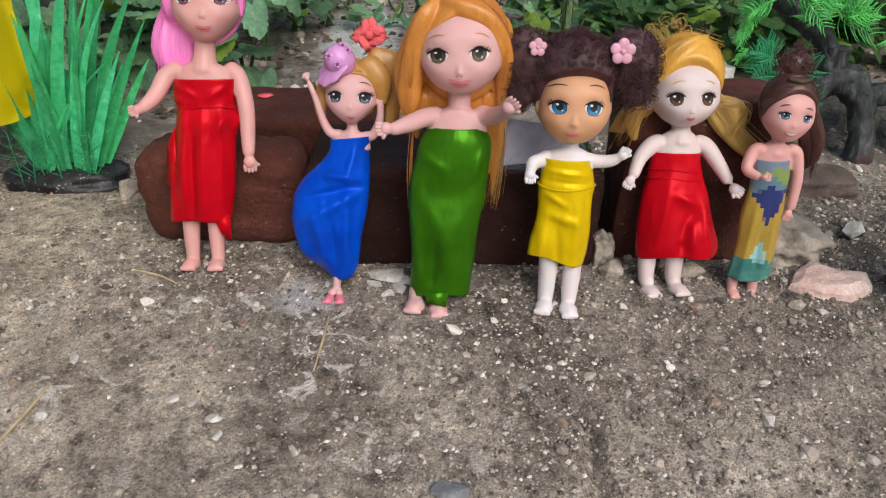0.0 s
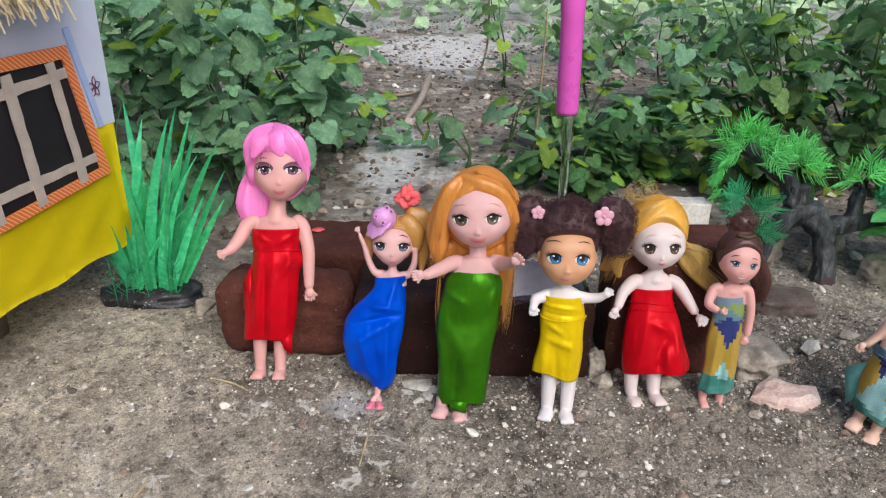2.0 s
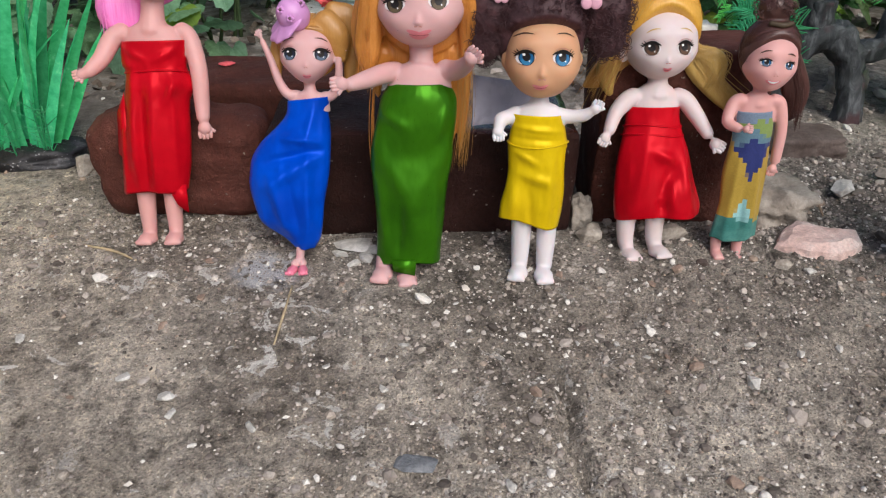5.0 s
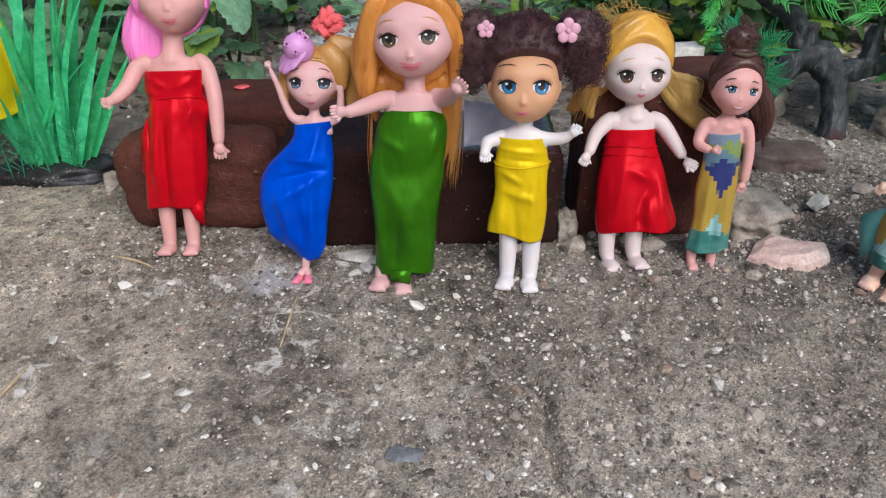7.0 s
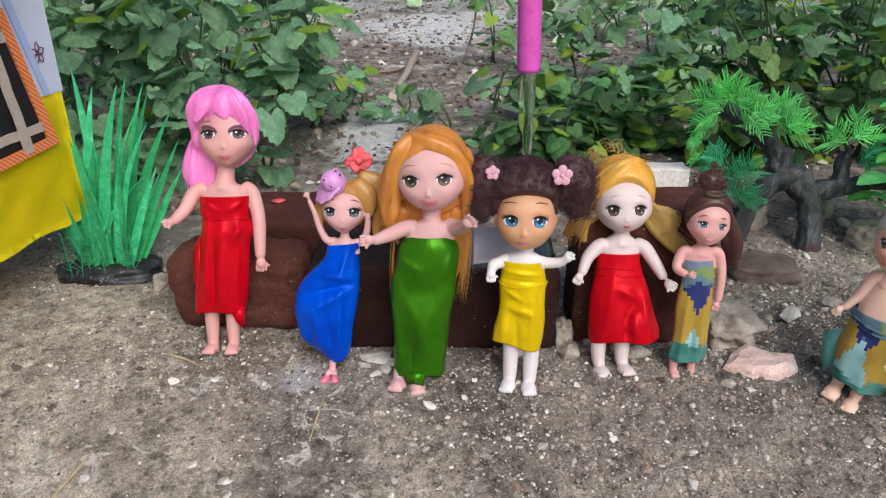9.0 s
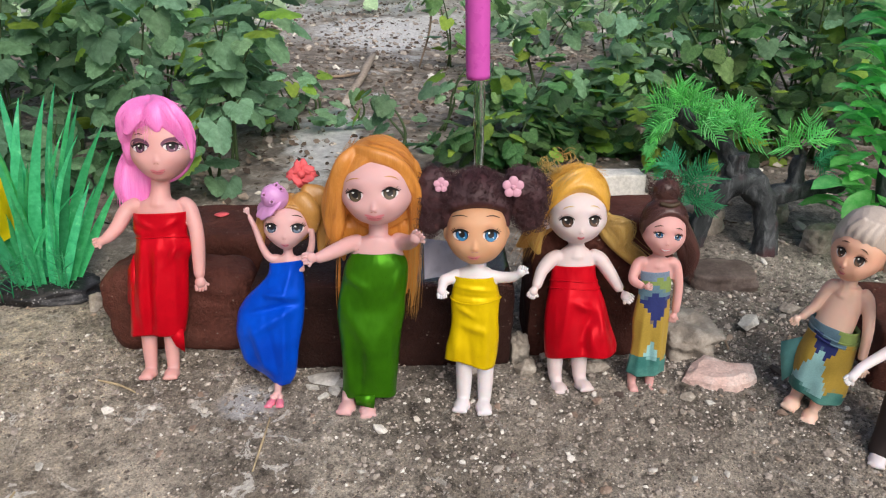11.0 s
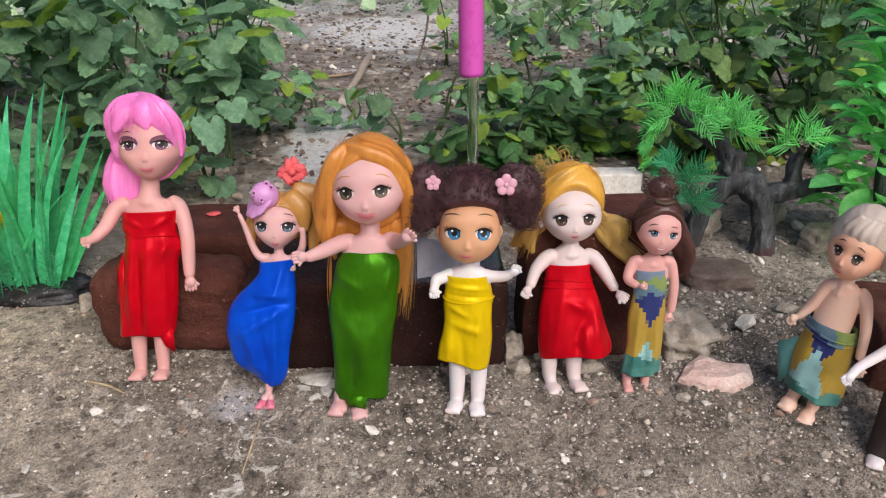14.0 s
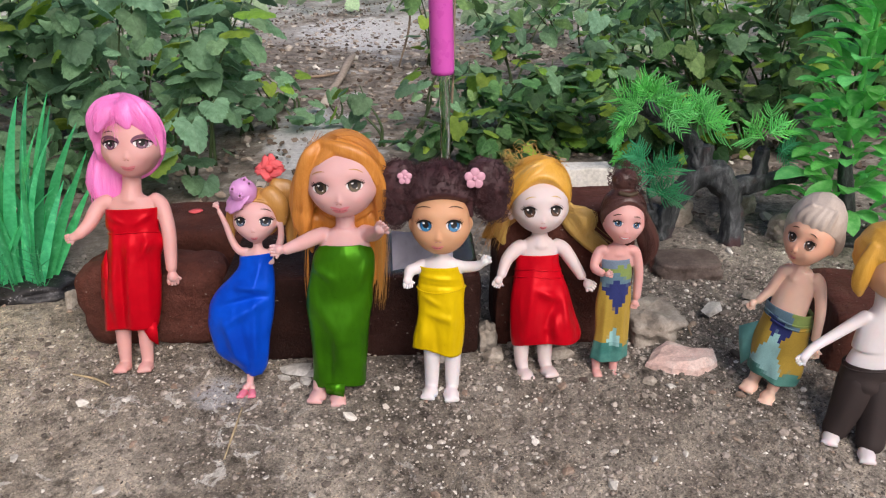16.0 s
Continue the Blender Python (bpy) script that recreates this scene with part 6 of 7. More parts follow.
    def curls(self, u, w, d, ru, rw, rd, mat, n, size, r=0.2, seed=0, skip_face=False):
        """Frizz: short coiled hairs all over a round of hair."""
        q = random.Random(seed)
        for _ in range(n):
            v = Vector((q.gauss(0, 1), q.gauss(0, 1), q.gauss(0, 1))).normalized()
            if v.y > 0.55 or (v.y < -0.1 and v.z < -0.02 and abs(v.x) < 0.8 and skip_face):
                continue
            c = (u + v.x * ru, w + v.z * rw, d - v.y * rd)
            t = Vector((q.gauss(0, 1), q.gauss(0, 1), q.gauss(0, 1))).normalized()
            s = v.cross(t).normalized()
            turns = q.uniform(0.8, 1.8)
            R = size * q.uniform(0.5, 1.2)
            pts = []
            for k in range(8):
                a = 2 * math.pi * turns * k / 7
                o = (s * math.cos(a) + v * (0.5 + math.sin(a)) * 0.8) * R + t * R * 1.1 * k / 7
                pts.append((c[0] + o.x, c[1] + o.z, c[2] - o.y, r))
            tube(self.bm, [(*self.p(a, b, e), rr / 1000) for a, b, e, rr in pts], self.mi(mat), 4, 2)

    def hand(self, u, w, d, r, direction, mat=None, fingers=4, thumb=1):
        """A small mitten palm with stubby fingers along direction (du, dw, dd)."""
        mat = mat or self.limb_skin
        dv = Vector(direction).normalized()
        side = dv.cross(Vector((0.2, 0.3, 1))).normalized()
        self.ball(u, w, d, r * 0.85, r * 0.85, r * 0.7, mat, nu=16, nv=10)
        for k in range(fingers):
            o = side * (k - (fingers - 1) / 2) * r * 0.42
            a = Vector((u, w, d)) + o + dv * r * 0.35
            b = a + dv * r * (1.05 - 0.12 * abs(k - 1.5))
            self.limb([(*a, r * 0.27), (*((a + b) / 2), r * 0.26), (*b, r * 0.16)], mat, 8, raw=True)
        a = Vector((u, w, d)) - side * thumb * r * 0.5
        b = a - side * thumb * r * 0.7 + dv * r * 0.5
        self.limb([(*a, r * 0.3), (*b, r * 0.2)], mat, 8, raw=True)

    def foot(self, u, w, d, ru, rw, mat=None, out=0.0, length=1.7):
        mat = mat or self.limb_skin
        rot = Euler((0, 0, radians(out))).to_matrix()
        def shape(v):
            flat = v.z if v.z > -0.35 else -0.35 + (v.z + 0.35) * 0.25
            rise = 0.55 * max(0, v.y)
            return Vector((v.x * (1 - 0.25 * max(0, v.y)), v.y, flat * (1 + rise)))
        self.ball(u, w, d, ru, rw, ru * length, mat, shape, rot, 22, 14)
        for k in range(5):
            o = rot @ Vector(((k - 2) * ru * 0.36, -ru * length * (0.88 - 0.05 * abs(k - 1.5)), 0))
            self.ball(u + o.x, w - rw * 0.12, d - o.y, ru * 0.22, rw * 0.42, ru * 0.3, mat, nu=10, nv=8)

    def dress(self, rings, depth, mat, folds=7, amp=0.05, seed=0, top_tilt=0.0, hem_tilt=0.0, pull=0.0, lean_d=0.0, hem_wave=1.0, n=110, belt=None, creases=()):
        """A wrapped cloth: rings of (w, u, half width) from top to hem, softly folded, with a rolled rim."""
        dense = spline(rings, 11)
        w0, w1 = rings[0][0], rings[-1][0]
        q = random.Random(seed)
        ph = [q.uniform(0, 6.28) for _ in range(6)]
        rows = []
        for w, u, h in dense:
            t = (w0 - w) / (w0 - w1)
            row = []
            for k in range(n):
                a = 2 * math.pi * k / n
                f = amp * (0.35 + 1.9 * t) * (math.sin(folds * a + ph[0] + 1.6 * t) * 0.55 + math.sin((folds - 3) * a + ph[1] - 2.3 * t) * 0.45)
                # slack across the lap: slanting soft creases
                g = 0.12 * math.sin(9 * t + 2.2 * math.sin(a + ph[2]) + ph[3]) * math.exp(-((t - 0.45) / 0.32) ** 2) * pull
                wr = 0.035 * noise.noise(Vector((math.cos(a) * 2.2 + seed, math.sin(a) * 2.2, t * 5.0)))
                k1 = 1 + f + g + wr
                dd = depth(t) * h
                side = 0.012 * h * math.sin(folds * a)
                out = 0.0
                if math.sin(a) < 0.15:
                    pu = u + math.cos(a) * h
                    for u0, c0, u1, c1, am, wd in creases:
                        vx, vy = u1 - u0, c1 - c0
                        s = max(0.0, min(1.0, ((pu - u0) * vx + (w - c0) * vy) / (vx * vx + vy * vy)))
                        e2 = (pu - u0 - s * vx) ** 2 + (w - c0 - s * vy) ** 2
                        out += am * math.exp(-e2 / (wd * wd)) * math.sin(math.pi * (0.12 + 0.76 * s))
                tilt = (top_tilt * (1 - t) + hem_tilt * t ** 3) * math.cos(a)
                row.append(self.p(u + math.cos(a) * h * (1 + 0.25 * (k1 - 1)) + side * t, w + tilt * h + hem_wave * t ** 6 * math.sin(3 * a + ph[4]), -math.sin(a) * dd * k1 + lean_d * t + out))
            rows.append(row)
        # turn the rim inwards at both ends
        def inset(row, s, dz):
            c = sum((Vector(p) for p in row), Vector()) / len(row)
            return [c + (Vector(p) - c) * s + Vector((0, 0, dz)) for p in row]
        rows = [inset(rows[0], 0.90, -0.002), inset(rows[0], 0.975, 0.0)] + rows + [inset(rows[-1], 0.96, 0.0003), inset(rows[-1], 0.9, 0.008)]
        sheet(self.bm, rows, self.mi(mat), caps=False)
        if belt:
            for bw in belt:
                i = min(range(len(dense)), key=lambda j: abs(dense[j][0] - bw))
                w, u, h = dense[i]
                t = (w0 - w) / (w0 - w1)
                pts = []
                for k in range(0, n + 1, 3):
                    a = 2 * math.pi * k / n
                    pts.append((u + math.cos(a) * h * 1.02, w + 0.9 * math.sin(2 * a + seed), -math.sin(a) * depth(t) * h * 1.06, 0.55))
                self.limb(pts, mat, 6)

    def flap(self, pts, mat, thick=0.5):
        """A hanging corner of cloth through (u, w, d) points."""
        vs = [self.p(*q) for q in pts]
        slab(self.bm, vs, thick / 1000, (0, 1, 0), self.mi(mat))

    def chest(self, u, w0, w1, h0, h1, dd, mat=None):
        rows = []
        for k in range(9):
            t = k / 8
            h = h0 * 0.55 + (h1 - h0 * 0.55) * math.sqrt(1 - (1 - t) ** 2)
            rows.append([self.p(u + math.cos(a) * h, w0 + (w1 - w0) * t, math.sin(a) * dd * (0.75 + 0.25 * t)) for a in (2 * math.pi * i / 28 for i in range(28))])
        bm, i = self.into(mat or self.limb_skin, False)
        sheet(bm, rows, i)

    def done(self, at, lean, roll, label, yaw=0.0, wide=1.0):
        self.fuse()
        ob = mesh_object("doll", self.bm, self.mats)
        ob.matrix_world = pose(*at, 0, 0, yaw) @ pose(0, 0, 0, -lean, roll, 0) @ Matrix.Diagonal((wide, 1, 1 + (1 - wide) / 4, 1))
        return tagged(ob, label, "doll", group="dolls on the soil")


def red_pink_hair_doll():
    D = Doll(SK_PINK)
    D.head(10.0, 156.5, 2, 19.6, 21.6, 19.0, 0.24, ((1.6, 158.4), (22.0, 158.8)), (12.0, 142.4))
    D.eye(1.6, 158.2, 5.6, 3.4, F_PLUM, -1, 0, F_LILAC, big=0.75, glow=F_LILAC)
    D.eye(22.0, 158.6, 5.4, 3.4, F_PLUM, 1, 0, F_LILAC, big=0.75, glow=F_LILAC)
    D.brow(0.5, 166.4, 3.6, -1, F_BLACK, -4)
    D.mouth(12.0, 142.4, 5.0, 1.9)
    D.nose(12.2, 149.4, 1.6)
    D.scalp(6.5, 160.5, -4, 24.2, 28.5, 23.0, H_PINK, 0.36, 0.74, -0.5, amp=0.015, drop=0.35)
    D.cap(6.5, 160.5, -4, 24.2, 28.5, 23.0, H_PINK, 0.36, 0.74, 0.35, 200, -0.3, seed=31)
    # a fringe combed forward from the crown, parted over the brow
    D.lock([(4, 188, 2, 5), (-4, 184, 11, 6), (-10, 176, 14, 5.5), (-13, 167, 12, 3), (-14, 160, 9, 1.2)], H_PINK, flat=0.45, seed=4)
    D.lock([(4, 188, 3, 5), (1, 184, 13, 7), (-3, 176.5, 17.5, 6), (-7, 168.5, 17.5, 3)], H_PINK, flat=0.4, seed=7)
    D.lock([(6, 188, 3, 5), (13, 184, 13, 6.5), (20, 176, 16, 6), (25, 167, 14, 4.5), (28, 157, 9, 2)], H_PINK, flat=0.45, seed=3)
    D.lock([(8, 188, 3, 5), (18, 184, 10, 6), (26, 175, 9, 5.5), (29.5, 163, 5, 3.5), (30, 150, 2, 1.2)], H_PINK, flat=0.5, seed=8)
    D.lock([(8, 188, 3, 5), (8, 184, 14, 7), (10, 177, 17.5, 6), (13, 171, 18, 3.5)], H_PINK, flat=0.4, seed=9)
    D.strands([(6, 186, 12), (4, 178, 19), (3, 169, 19.5)], H_PINK, 40, 4.0, 0.09, seed=16)
    D.strands([(-5, 184, 14), (-9, 176, 18), (-12, 166, 15)], H_PINK, 14, 1.6, 0.09, seed=12)
    D.strands([(16, 183, 16), (23, 174, 18), (27, 162, 13)], H_PINK, 16, 1.6, 0.09, seed=13)
    D.strands([(-10, 186, 0), (6, 191, 0), (24, 184, 0)], H_PINK, 18, 1.8, 0.07, seed=15)
    D.lock([(-12, 158, -8, 5), (-17, 142, -7, 8), (-18.5, 128, -6, 8.5), (-14, 116, -6, 5), (-11, 110, -5, 1.5)], H_PINK, seed=5)
    D.lock([(-8, 150, -10, 6), (-9, 135, -9, 8), (-8, 120, -8, 6), (-6, 113, -7, 2)], H_PINK, seed=6)
    D.strands([(-12, 178, 8), (6, 187, 4), (24, 180, 4)], H_PINK, 40, 1.4, seed=2)
    D.strands([(-14, 158, -6), (-19, 138, -4), (-18, 116, -3)], H_PINK, 30, 2.0, seed=3)
    D.limb([(6.5, 136, -2, 6.4), (6, 127, -1, 6.6), (5.5, 119, 0, 8.5)])
    D.chest(5, 123, 104, 12, 17.6, 9.0)
    D.dress([(113, 5.6, 18.8), (101, 4.5, 18.4), (96, 5.6, 17.8), (88, 6.8, 20.4), (78, 3.3, 19.4), (60, 1.0, 20.2), (42, -0.2, 20.3), (25.5, -2.3, 19.5)], lambda t: 0.56 + 0.06 * math.sin(3 * t), M_RED, 6, 0.05, 4, 0.02, 0.03, 0.5, belt=(96,), creases=((-6, 98, -9, 26, 2.6, 3.0), (5, 96, 3, 26, 2.2, 3.5), (17, 96, 14, 30, 2.4, 2.5), (-14, 90, -15, 40, -2.0, 2.5), (-2, 84, -4, 30, -1.8, 2.0), (22, 94, 10, 76, 2.0, 2.5), (-10, 110, 2, 103, 1.6, 2.0), (20, 108, 8, 102, 1.4, 2.0)))
    D.limb([(-12, 117.5, 0, 5.5), (-17.5, 113.5, 2, 5.5), (-22, 103.5, 8, 4.9), (-26.5, 97.5, 14, 4.0), (-29, 96, 15, 3.2)])
    D.hand(-31, 95.0, 16, 3.8, (-1, -0.25, 0.4))
    D.limb([(21, 118.0, -3.5, 5.3), (25.5, 113.5, -2.5, 5.3), (29.8, 97.2, 1, 5.1), (30.6, 80, 3, 4.6), (31, 70, 5, 3.9)])
    D.hand(31.6, 63.5, 6, 4.8, (0.05, -1, 0.05))
    for u in (-9.2, 6.8):
        D.limb([(u + 0.4, 30, 0, 5.9), (u, 15, 0, 5.2), (u, 2, 0, 4.4), (u, -2, 1, 4.2)])
        D.foot(u - 0.2, -4.3, 4, 5.6, 4.4, out=-6 if u < 0 else 6, length=1.5)
    D.flap([(7, 30, 9.5), (17.5, 30, 6), (17.5, 12.5, 6), (12, 18, 8)], M_RED)
    D.flap([(-14, 84, 3), (-20.5, 72, 0), (-22.5, 48, 0), (-17, 44, 4), (-14, 60, 6)], M_RED)
    D.done((-0.087, 0.477, 0.006), 14, 0, "pink-haired fashion doll in a red satin wrap dress")


def blue_dress_doll():
    D = Doll(SK_FAIR)
    D.head(9.6, 119.2, 2, 14.8, 15.4, 13.2, 0.40, ((1.8, 119.6), (18.4, 119.2)), (10.4, 107.8))
    D.eye(1.8, 119.4, 4.2, 3.6, F_NAVY, -1, 0, big=0.72, glow=F_MIST)
    D.eye(18.4, 119.0, 4.2, 3.6, F_NAVY, 1, 0, big=0.72, glow=F_MIST)
    D.brow(1.2, 126.6, 3.4, -1, F_BROWN)
    D.brow(18.6, 126.4, 3.4, 1, F_BROWN)
    D.mouth(10.4, 107.8, 2.5, 1.1)
    D.nose(10.2, 113.2, 1.0)
    D.scalp(10.5, 123.5, -3, 17, 17.5, 16, H_DULL, 0.42, 0.78, -0.3, amp=0.03, drop=0.3)
    D.cap(10.5, 123.5, -3, 17, 17.5, 16, H_DULL, 0.42, 0.78, 0.3, 120, -0.3, r=0.14, seed=32)
    D.lock([(20, 136, 4, 7), (26, 128, 4, 7), (27, 118, 2, 4)], H_DULL, flat=0.7, seed=2)
    D.lock([(24, 142, -3, 6), (32, 138, -5, 8), (36, 126, -6, 7), (33, 112, -6, 5), (31, 100, -4, 2)], H_DULL, seed=4)
    D.lock([(-7, 126, -4, 4), (-9, 114, -3, 4), (-8, 104, -2, 2)], H_DULL, seed=9)
    # mauve bonnet and a coral bow
    rot = Euler((radians(38), radians(-48), 0)).to_matrix()
    D.ball(1.0, 135.5, 10, 13, 2.6, 10.5, F_MAUVE, lambda v: v * (1 + 0.05 * math.sin(9 * math.atan2(v.y, v.x))), rot=rot, nu=40)
    D.ball(4.2, 139.6, 11, 8.6, 9.4, 8.4, F_MAUVE, lambda v: v * (1 + 0.05 * noise.noise(v * 3)), rot=rot)
    for hu, hw, hd in ((-1.0, 141.5, 19.5), (6.5, 147.5, 16.5), (9.5, 145.0, 17.0), (4.0, 137.0, 20.5)):
        for k in range(5):
            a = 2 * math.pi * k / 5
            D.ball(hu + 1.3 * math.cos(a), hw + 1.3 * math.sin(a), hd - 0.5, 0.9, 0.9, 0.9, F_MAUVE, nu=10, nv=8)
        D.ball(hu, hw, hd, 0.9, 0.9, 0.9, F_LILAC, nu=10, nv=8)
    qb = random.Random(6)
    for a in range(9):
        an = a * 2 * math.pi / 9
        rb = Euler((radians(qb.uniform(-40, 40)), an + radians(qb.uniform(-30, 30)), 0)).to_matrix()
        D.ball(20 + 5.6 * math.cos(an), 154 + 5.0 * math.sin(an), -3 + qb.uniform(-2, 3), 5.4, 3.0, 1.5, F_CORAL, lambda v: v * (0.9 + 0.5 * noise.noise(v * 2.0 + Vector((an * 3, 0, 0)))), rot=rb, nu=16, nv=12)
    D.ball(20, 154, -1, 2.6, 2.6, 2.6, F_CORAL, nu=12, nv=8)
    D.limb([(9.5, 106, -1, 3.4), (9.8, 101, 0, 3.3), (9.6, 95, 0, 6)])
    D.chest(9, 99.5, 88, 8, 12, 5.2)
    D.dress([(95.5, 9.1, 12.0), (88.2, 7.7, 11.8), (81.7, 5.3, 14.8), (73.0, 0.5, 19.7), (64.2, -2.6, 22.1), (55.6, -3.5, 22.4), (46.8, -4.2, 22.0), (33.8, -4.4, 19.6), (25.0, -3.0, 17.2), (16.4, 1.9, 10.7), (9.4, 3.2, 5.2)], lambda t: 0.52, M_BLUE, 5, 0.05, 7, 0.10, 0.0, 0.6, hem_wave=0.4, creases=((18, 70, -8, 76, 2.6, 3.0), (16, 66, -16, 62, -2.4, 2.5), (16, 64, -20, 46, 2.8, 4.0), (8, 62, 6, 14, 2.8, 3.0), (-4, 58, 1, 16, -2.0, 2.5), (12, 90, 8, 72, 1.6, 2.5), (-14, 54, -6, 24, 2.0, 3.0)))
    D.limb([(2, 97.5, 0, 3.0), (-2.5, 98.0, 1, 2.9), (-6.6, 104.7, 2, 2.5), (-10.8, 118.0, 4, 2.0), (-14, 126, 5, 1.6)])
    D.hand(-15.3, 129.6, 5, 2.2, (-0.35, 1, 0.1))
    D.limb([(18, 96.5, 0, 3.0), (22.3, 97.4, 0, 2.9), (26.1, 106, 2, 2.5), (26.8, 116.8, 4, 1.9)])
    D.hand(28.4, 121.5, 5, 2.2, (0.5, 1, 0.1), thumb=-1)
    D.limb([(0.5, 12, 0, 3.0), (-0.8, 3, 0, 2.3), (-3.2, 0.0, 3, 2.0)])
    D.limb([(0.5, 12, 0, 3.0), (-0.2, 3, 0, 2.3), (1.6, 0.0, 3, 2.0)])
    for u, o in ((-4.2, -10), (2.0, 8)):
        D.foot(u, -2.5, 6, 2.9, 2.8, F_SHOE, o, 2.3)
        D.ball(u * 0.8 - 0.1, 0.6, 2.0, 2.3, 2.6, 3.2, SK_FAIR)
    D.done((0.0, 0.446, 0.0), 17, 0, "small blonde doll with raised arms in a blue satin dress")


def green_dress_doll():
    D = Doll(SK_FAIR, SK_FAIR)
    D.head(12, 148.0, 2, 22.2, 22.6, 20.0, 0.08, ((-0.8, 147.2), (20.8, 148.8)), (11.0, 132.6))
    D.eye(-0.8, 147.0, 5.5, 3.8, F_HAZEL, -1, 2, big=0.8, glow=F_OLIVE)
    D.eye(20.8, 148.6, 5.5, 3.8, F_HAZEL, 1, 4, big=0.8, glow=F_OLIVE)
    D.brow(-2.0, 156.0, 4.6, -1, H_DULL)
    D.brow(22.0, 157.5, 4.6, 1, H_DULL)
    D.mouth(11.0, 133.4, 6.4, 2.6)
    D.nose(10.6, 138.8, 1.8)
    D.scalp(13, 150.5, -4, 26.2, 31, 25, H_ORANGE, 0.54, 0.80, -0.15, amp=0.006, drop=0.75)
    D.cap(13, 150.5, -4, 26.2, 31, 25, H_ORANGE, 0.54, 0.80, 0.75, 60, -0.25, r=0.08, seed=33)
    D.cap(13, 150.5, -4, 26.2, 31, 25, H_GOLD, 0.54, 0.80, 0.75, 24, -0.25, r=0.08, seed=36)
    D.strands([(-2, 179, 6), (-13, 160, 6), (-17, 130, 6)], H_ORANGE, 16, 1.6, 0.08, seed=41)
    D.strands([(6, 180, 8), (33, 166, 8), (36, 132, 6)], H_ORANGE, 16, 1.6, 0.08, seed=42)
    # long hair down both sides and behind the neck
    D.ball(11, 124, -13, 22, 30, 8, H_ORANGE)
    D.lock([(-1, 174, 6, 3), (-8, 167, 10.5, 4.5), (-13, 154, 7, 5.5), (-15.5, 134, 1, 7.0), (-16.5, 121, 0, 6.5), (-15.5, 111, 0, 2.5)], H_ORANGE, 30, 0.2, 0.7, 1)
    D.lock([(-6, 160, -6, 10), (-15, 140, -6, 9), (-17, 124, -5, 7), (-16, 112, -5, 3)], H_ORANGE, 30, 0.25, 0.7, 2)
    D.lock([(0, 174, 7, 3), (10, 171.5, 13.0, 4.6), (24, 165.5, 13.0, 5.2), (33, 154, 8, 5), (36.0, 140, 3, 5.2), (36, 126, -2, 3.6), (35, 112, -5, 1.5)], H_ORANGE, 30, 0.2, 0.7, 3)
    D.lock([(32, 160, -4, 8), (37, 138, -6, 8), (35.5, 114, -8, 4.6), (35, 92, -10, 3.2), (34, 76, -10, 2.0), (33, 64, -10, 0.8)], H_ORANGE, 30, 0.25, 0.7, 4)
    D.lock([(30, 120, -9, 6), (29, 96, -11, 4.5), (29, 74, -11, 1.5)], H_ORANGE, 30, 0.25, 0.7, 5)
    D.lock([(-10, 120, -9, 7), (-12, 108, -9, 4), (-12, 98, -9, 1.5)], H_ORANGE, 30, 0.25, 0.6, 6)
    D.strands([(-14, 150, 3), (-17, 125, 2), (-17, 107, 2)], H_ORANGE, 40, 1.8, 0.09, seed=5)
    D.strands([(35, 124, -4), (36, 96, -7), (33, 62, -8)], H_DULL, 46, 2.4, 0.07, seed=6)
    D.strands([(-14, 108, -5), (-16, 80, -5), (-15, 56, -4)], H_ORANGE, 10, 0.7, seed=8)
    D.strands([(-6, 173, 8), (-13, 160, 5), (-16, 140, 4)], H_ORANGE, 14, 1.4, 0.08, seed=9)
    D.limb([(12, 126, -3, 6.5), (12, 117, -1, 6.5), (11.5, 110, 0, 8)])
    D.chest(11, 117, 98, 12, 18, 10)
    D.dress([(106.4, 10.8, 15.8), (98.8, 10.5, 20.2), (88.0, 9.1, 21.6), (75.0, 6.7, 22.1), (64.0, 6.0, 22.4), (53.0, 5.6, 21.0), (35.0, 5.2, 19.4), (16.8, 4.2, 18.4), (4.7, 3.5, 18.3)], lambda t: 0.60 - 0.08 * t, M_GREEN, 5, 0.04, 12, 0.0, 0.02, 0.6, creases=((-14, 74, 5, 42, 1.5, 5.0), (27, 76, 9, 42, 1.5, 5.0), (8, 46, 10, 8, 2.2, 7.0), (-4, 68, 20, 68, -1.6, 8.0), (-12, 54, -10, 10, 2.0, 3.0), (20, 50, 18, 10, 1.8, 3.0), (-10, 92, 4, 84, 1.8, 3.0), (26, 96, 20, 78, 2.0, 2.5), (0, 44, -2, 8, -1.6, 2.5)))
    D.limb([(-2, 112, 0, 5.6), (-7, 112, 5, 5.4), (-15.8, 110.8, 18, 4.7), (-23.3, 109.5, 26, 3.6)])
    D.hand(-28, 110.2, 29, 4.4, (-1, 0.0, 0.5))
    D.limb([(25, 113, 0, 5.6), (30, 113.5, 6, 5.3), (34, 117.8, 20, 4.3), (35.8, 121, 28, 3.6)])
    D.hand(36.6, 123.6, 33, 4.9, (0.5, 0.6, 0.7), thumb=-1)
    for u, w, o in ((-11.5, -2.4, -16), (2.2, -5.0, 8)):
        D.limb([(u * 0.85, 10, 0, 5), (u, 0, 1, 4.6)])
        D.foot(u, w, 7, 6.2, 4.8, out=o, length=1.4)
    D.flap([(-6, 8, 11), (8, 8, 11), (7, -1.5, 11), (-5, 1.5, 11)], M_GREEN)
    D.done((0.06, 0.442, 0.0), 9.5, 0, "large-eyed doll with long ginger hair in green satin")


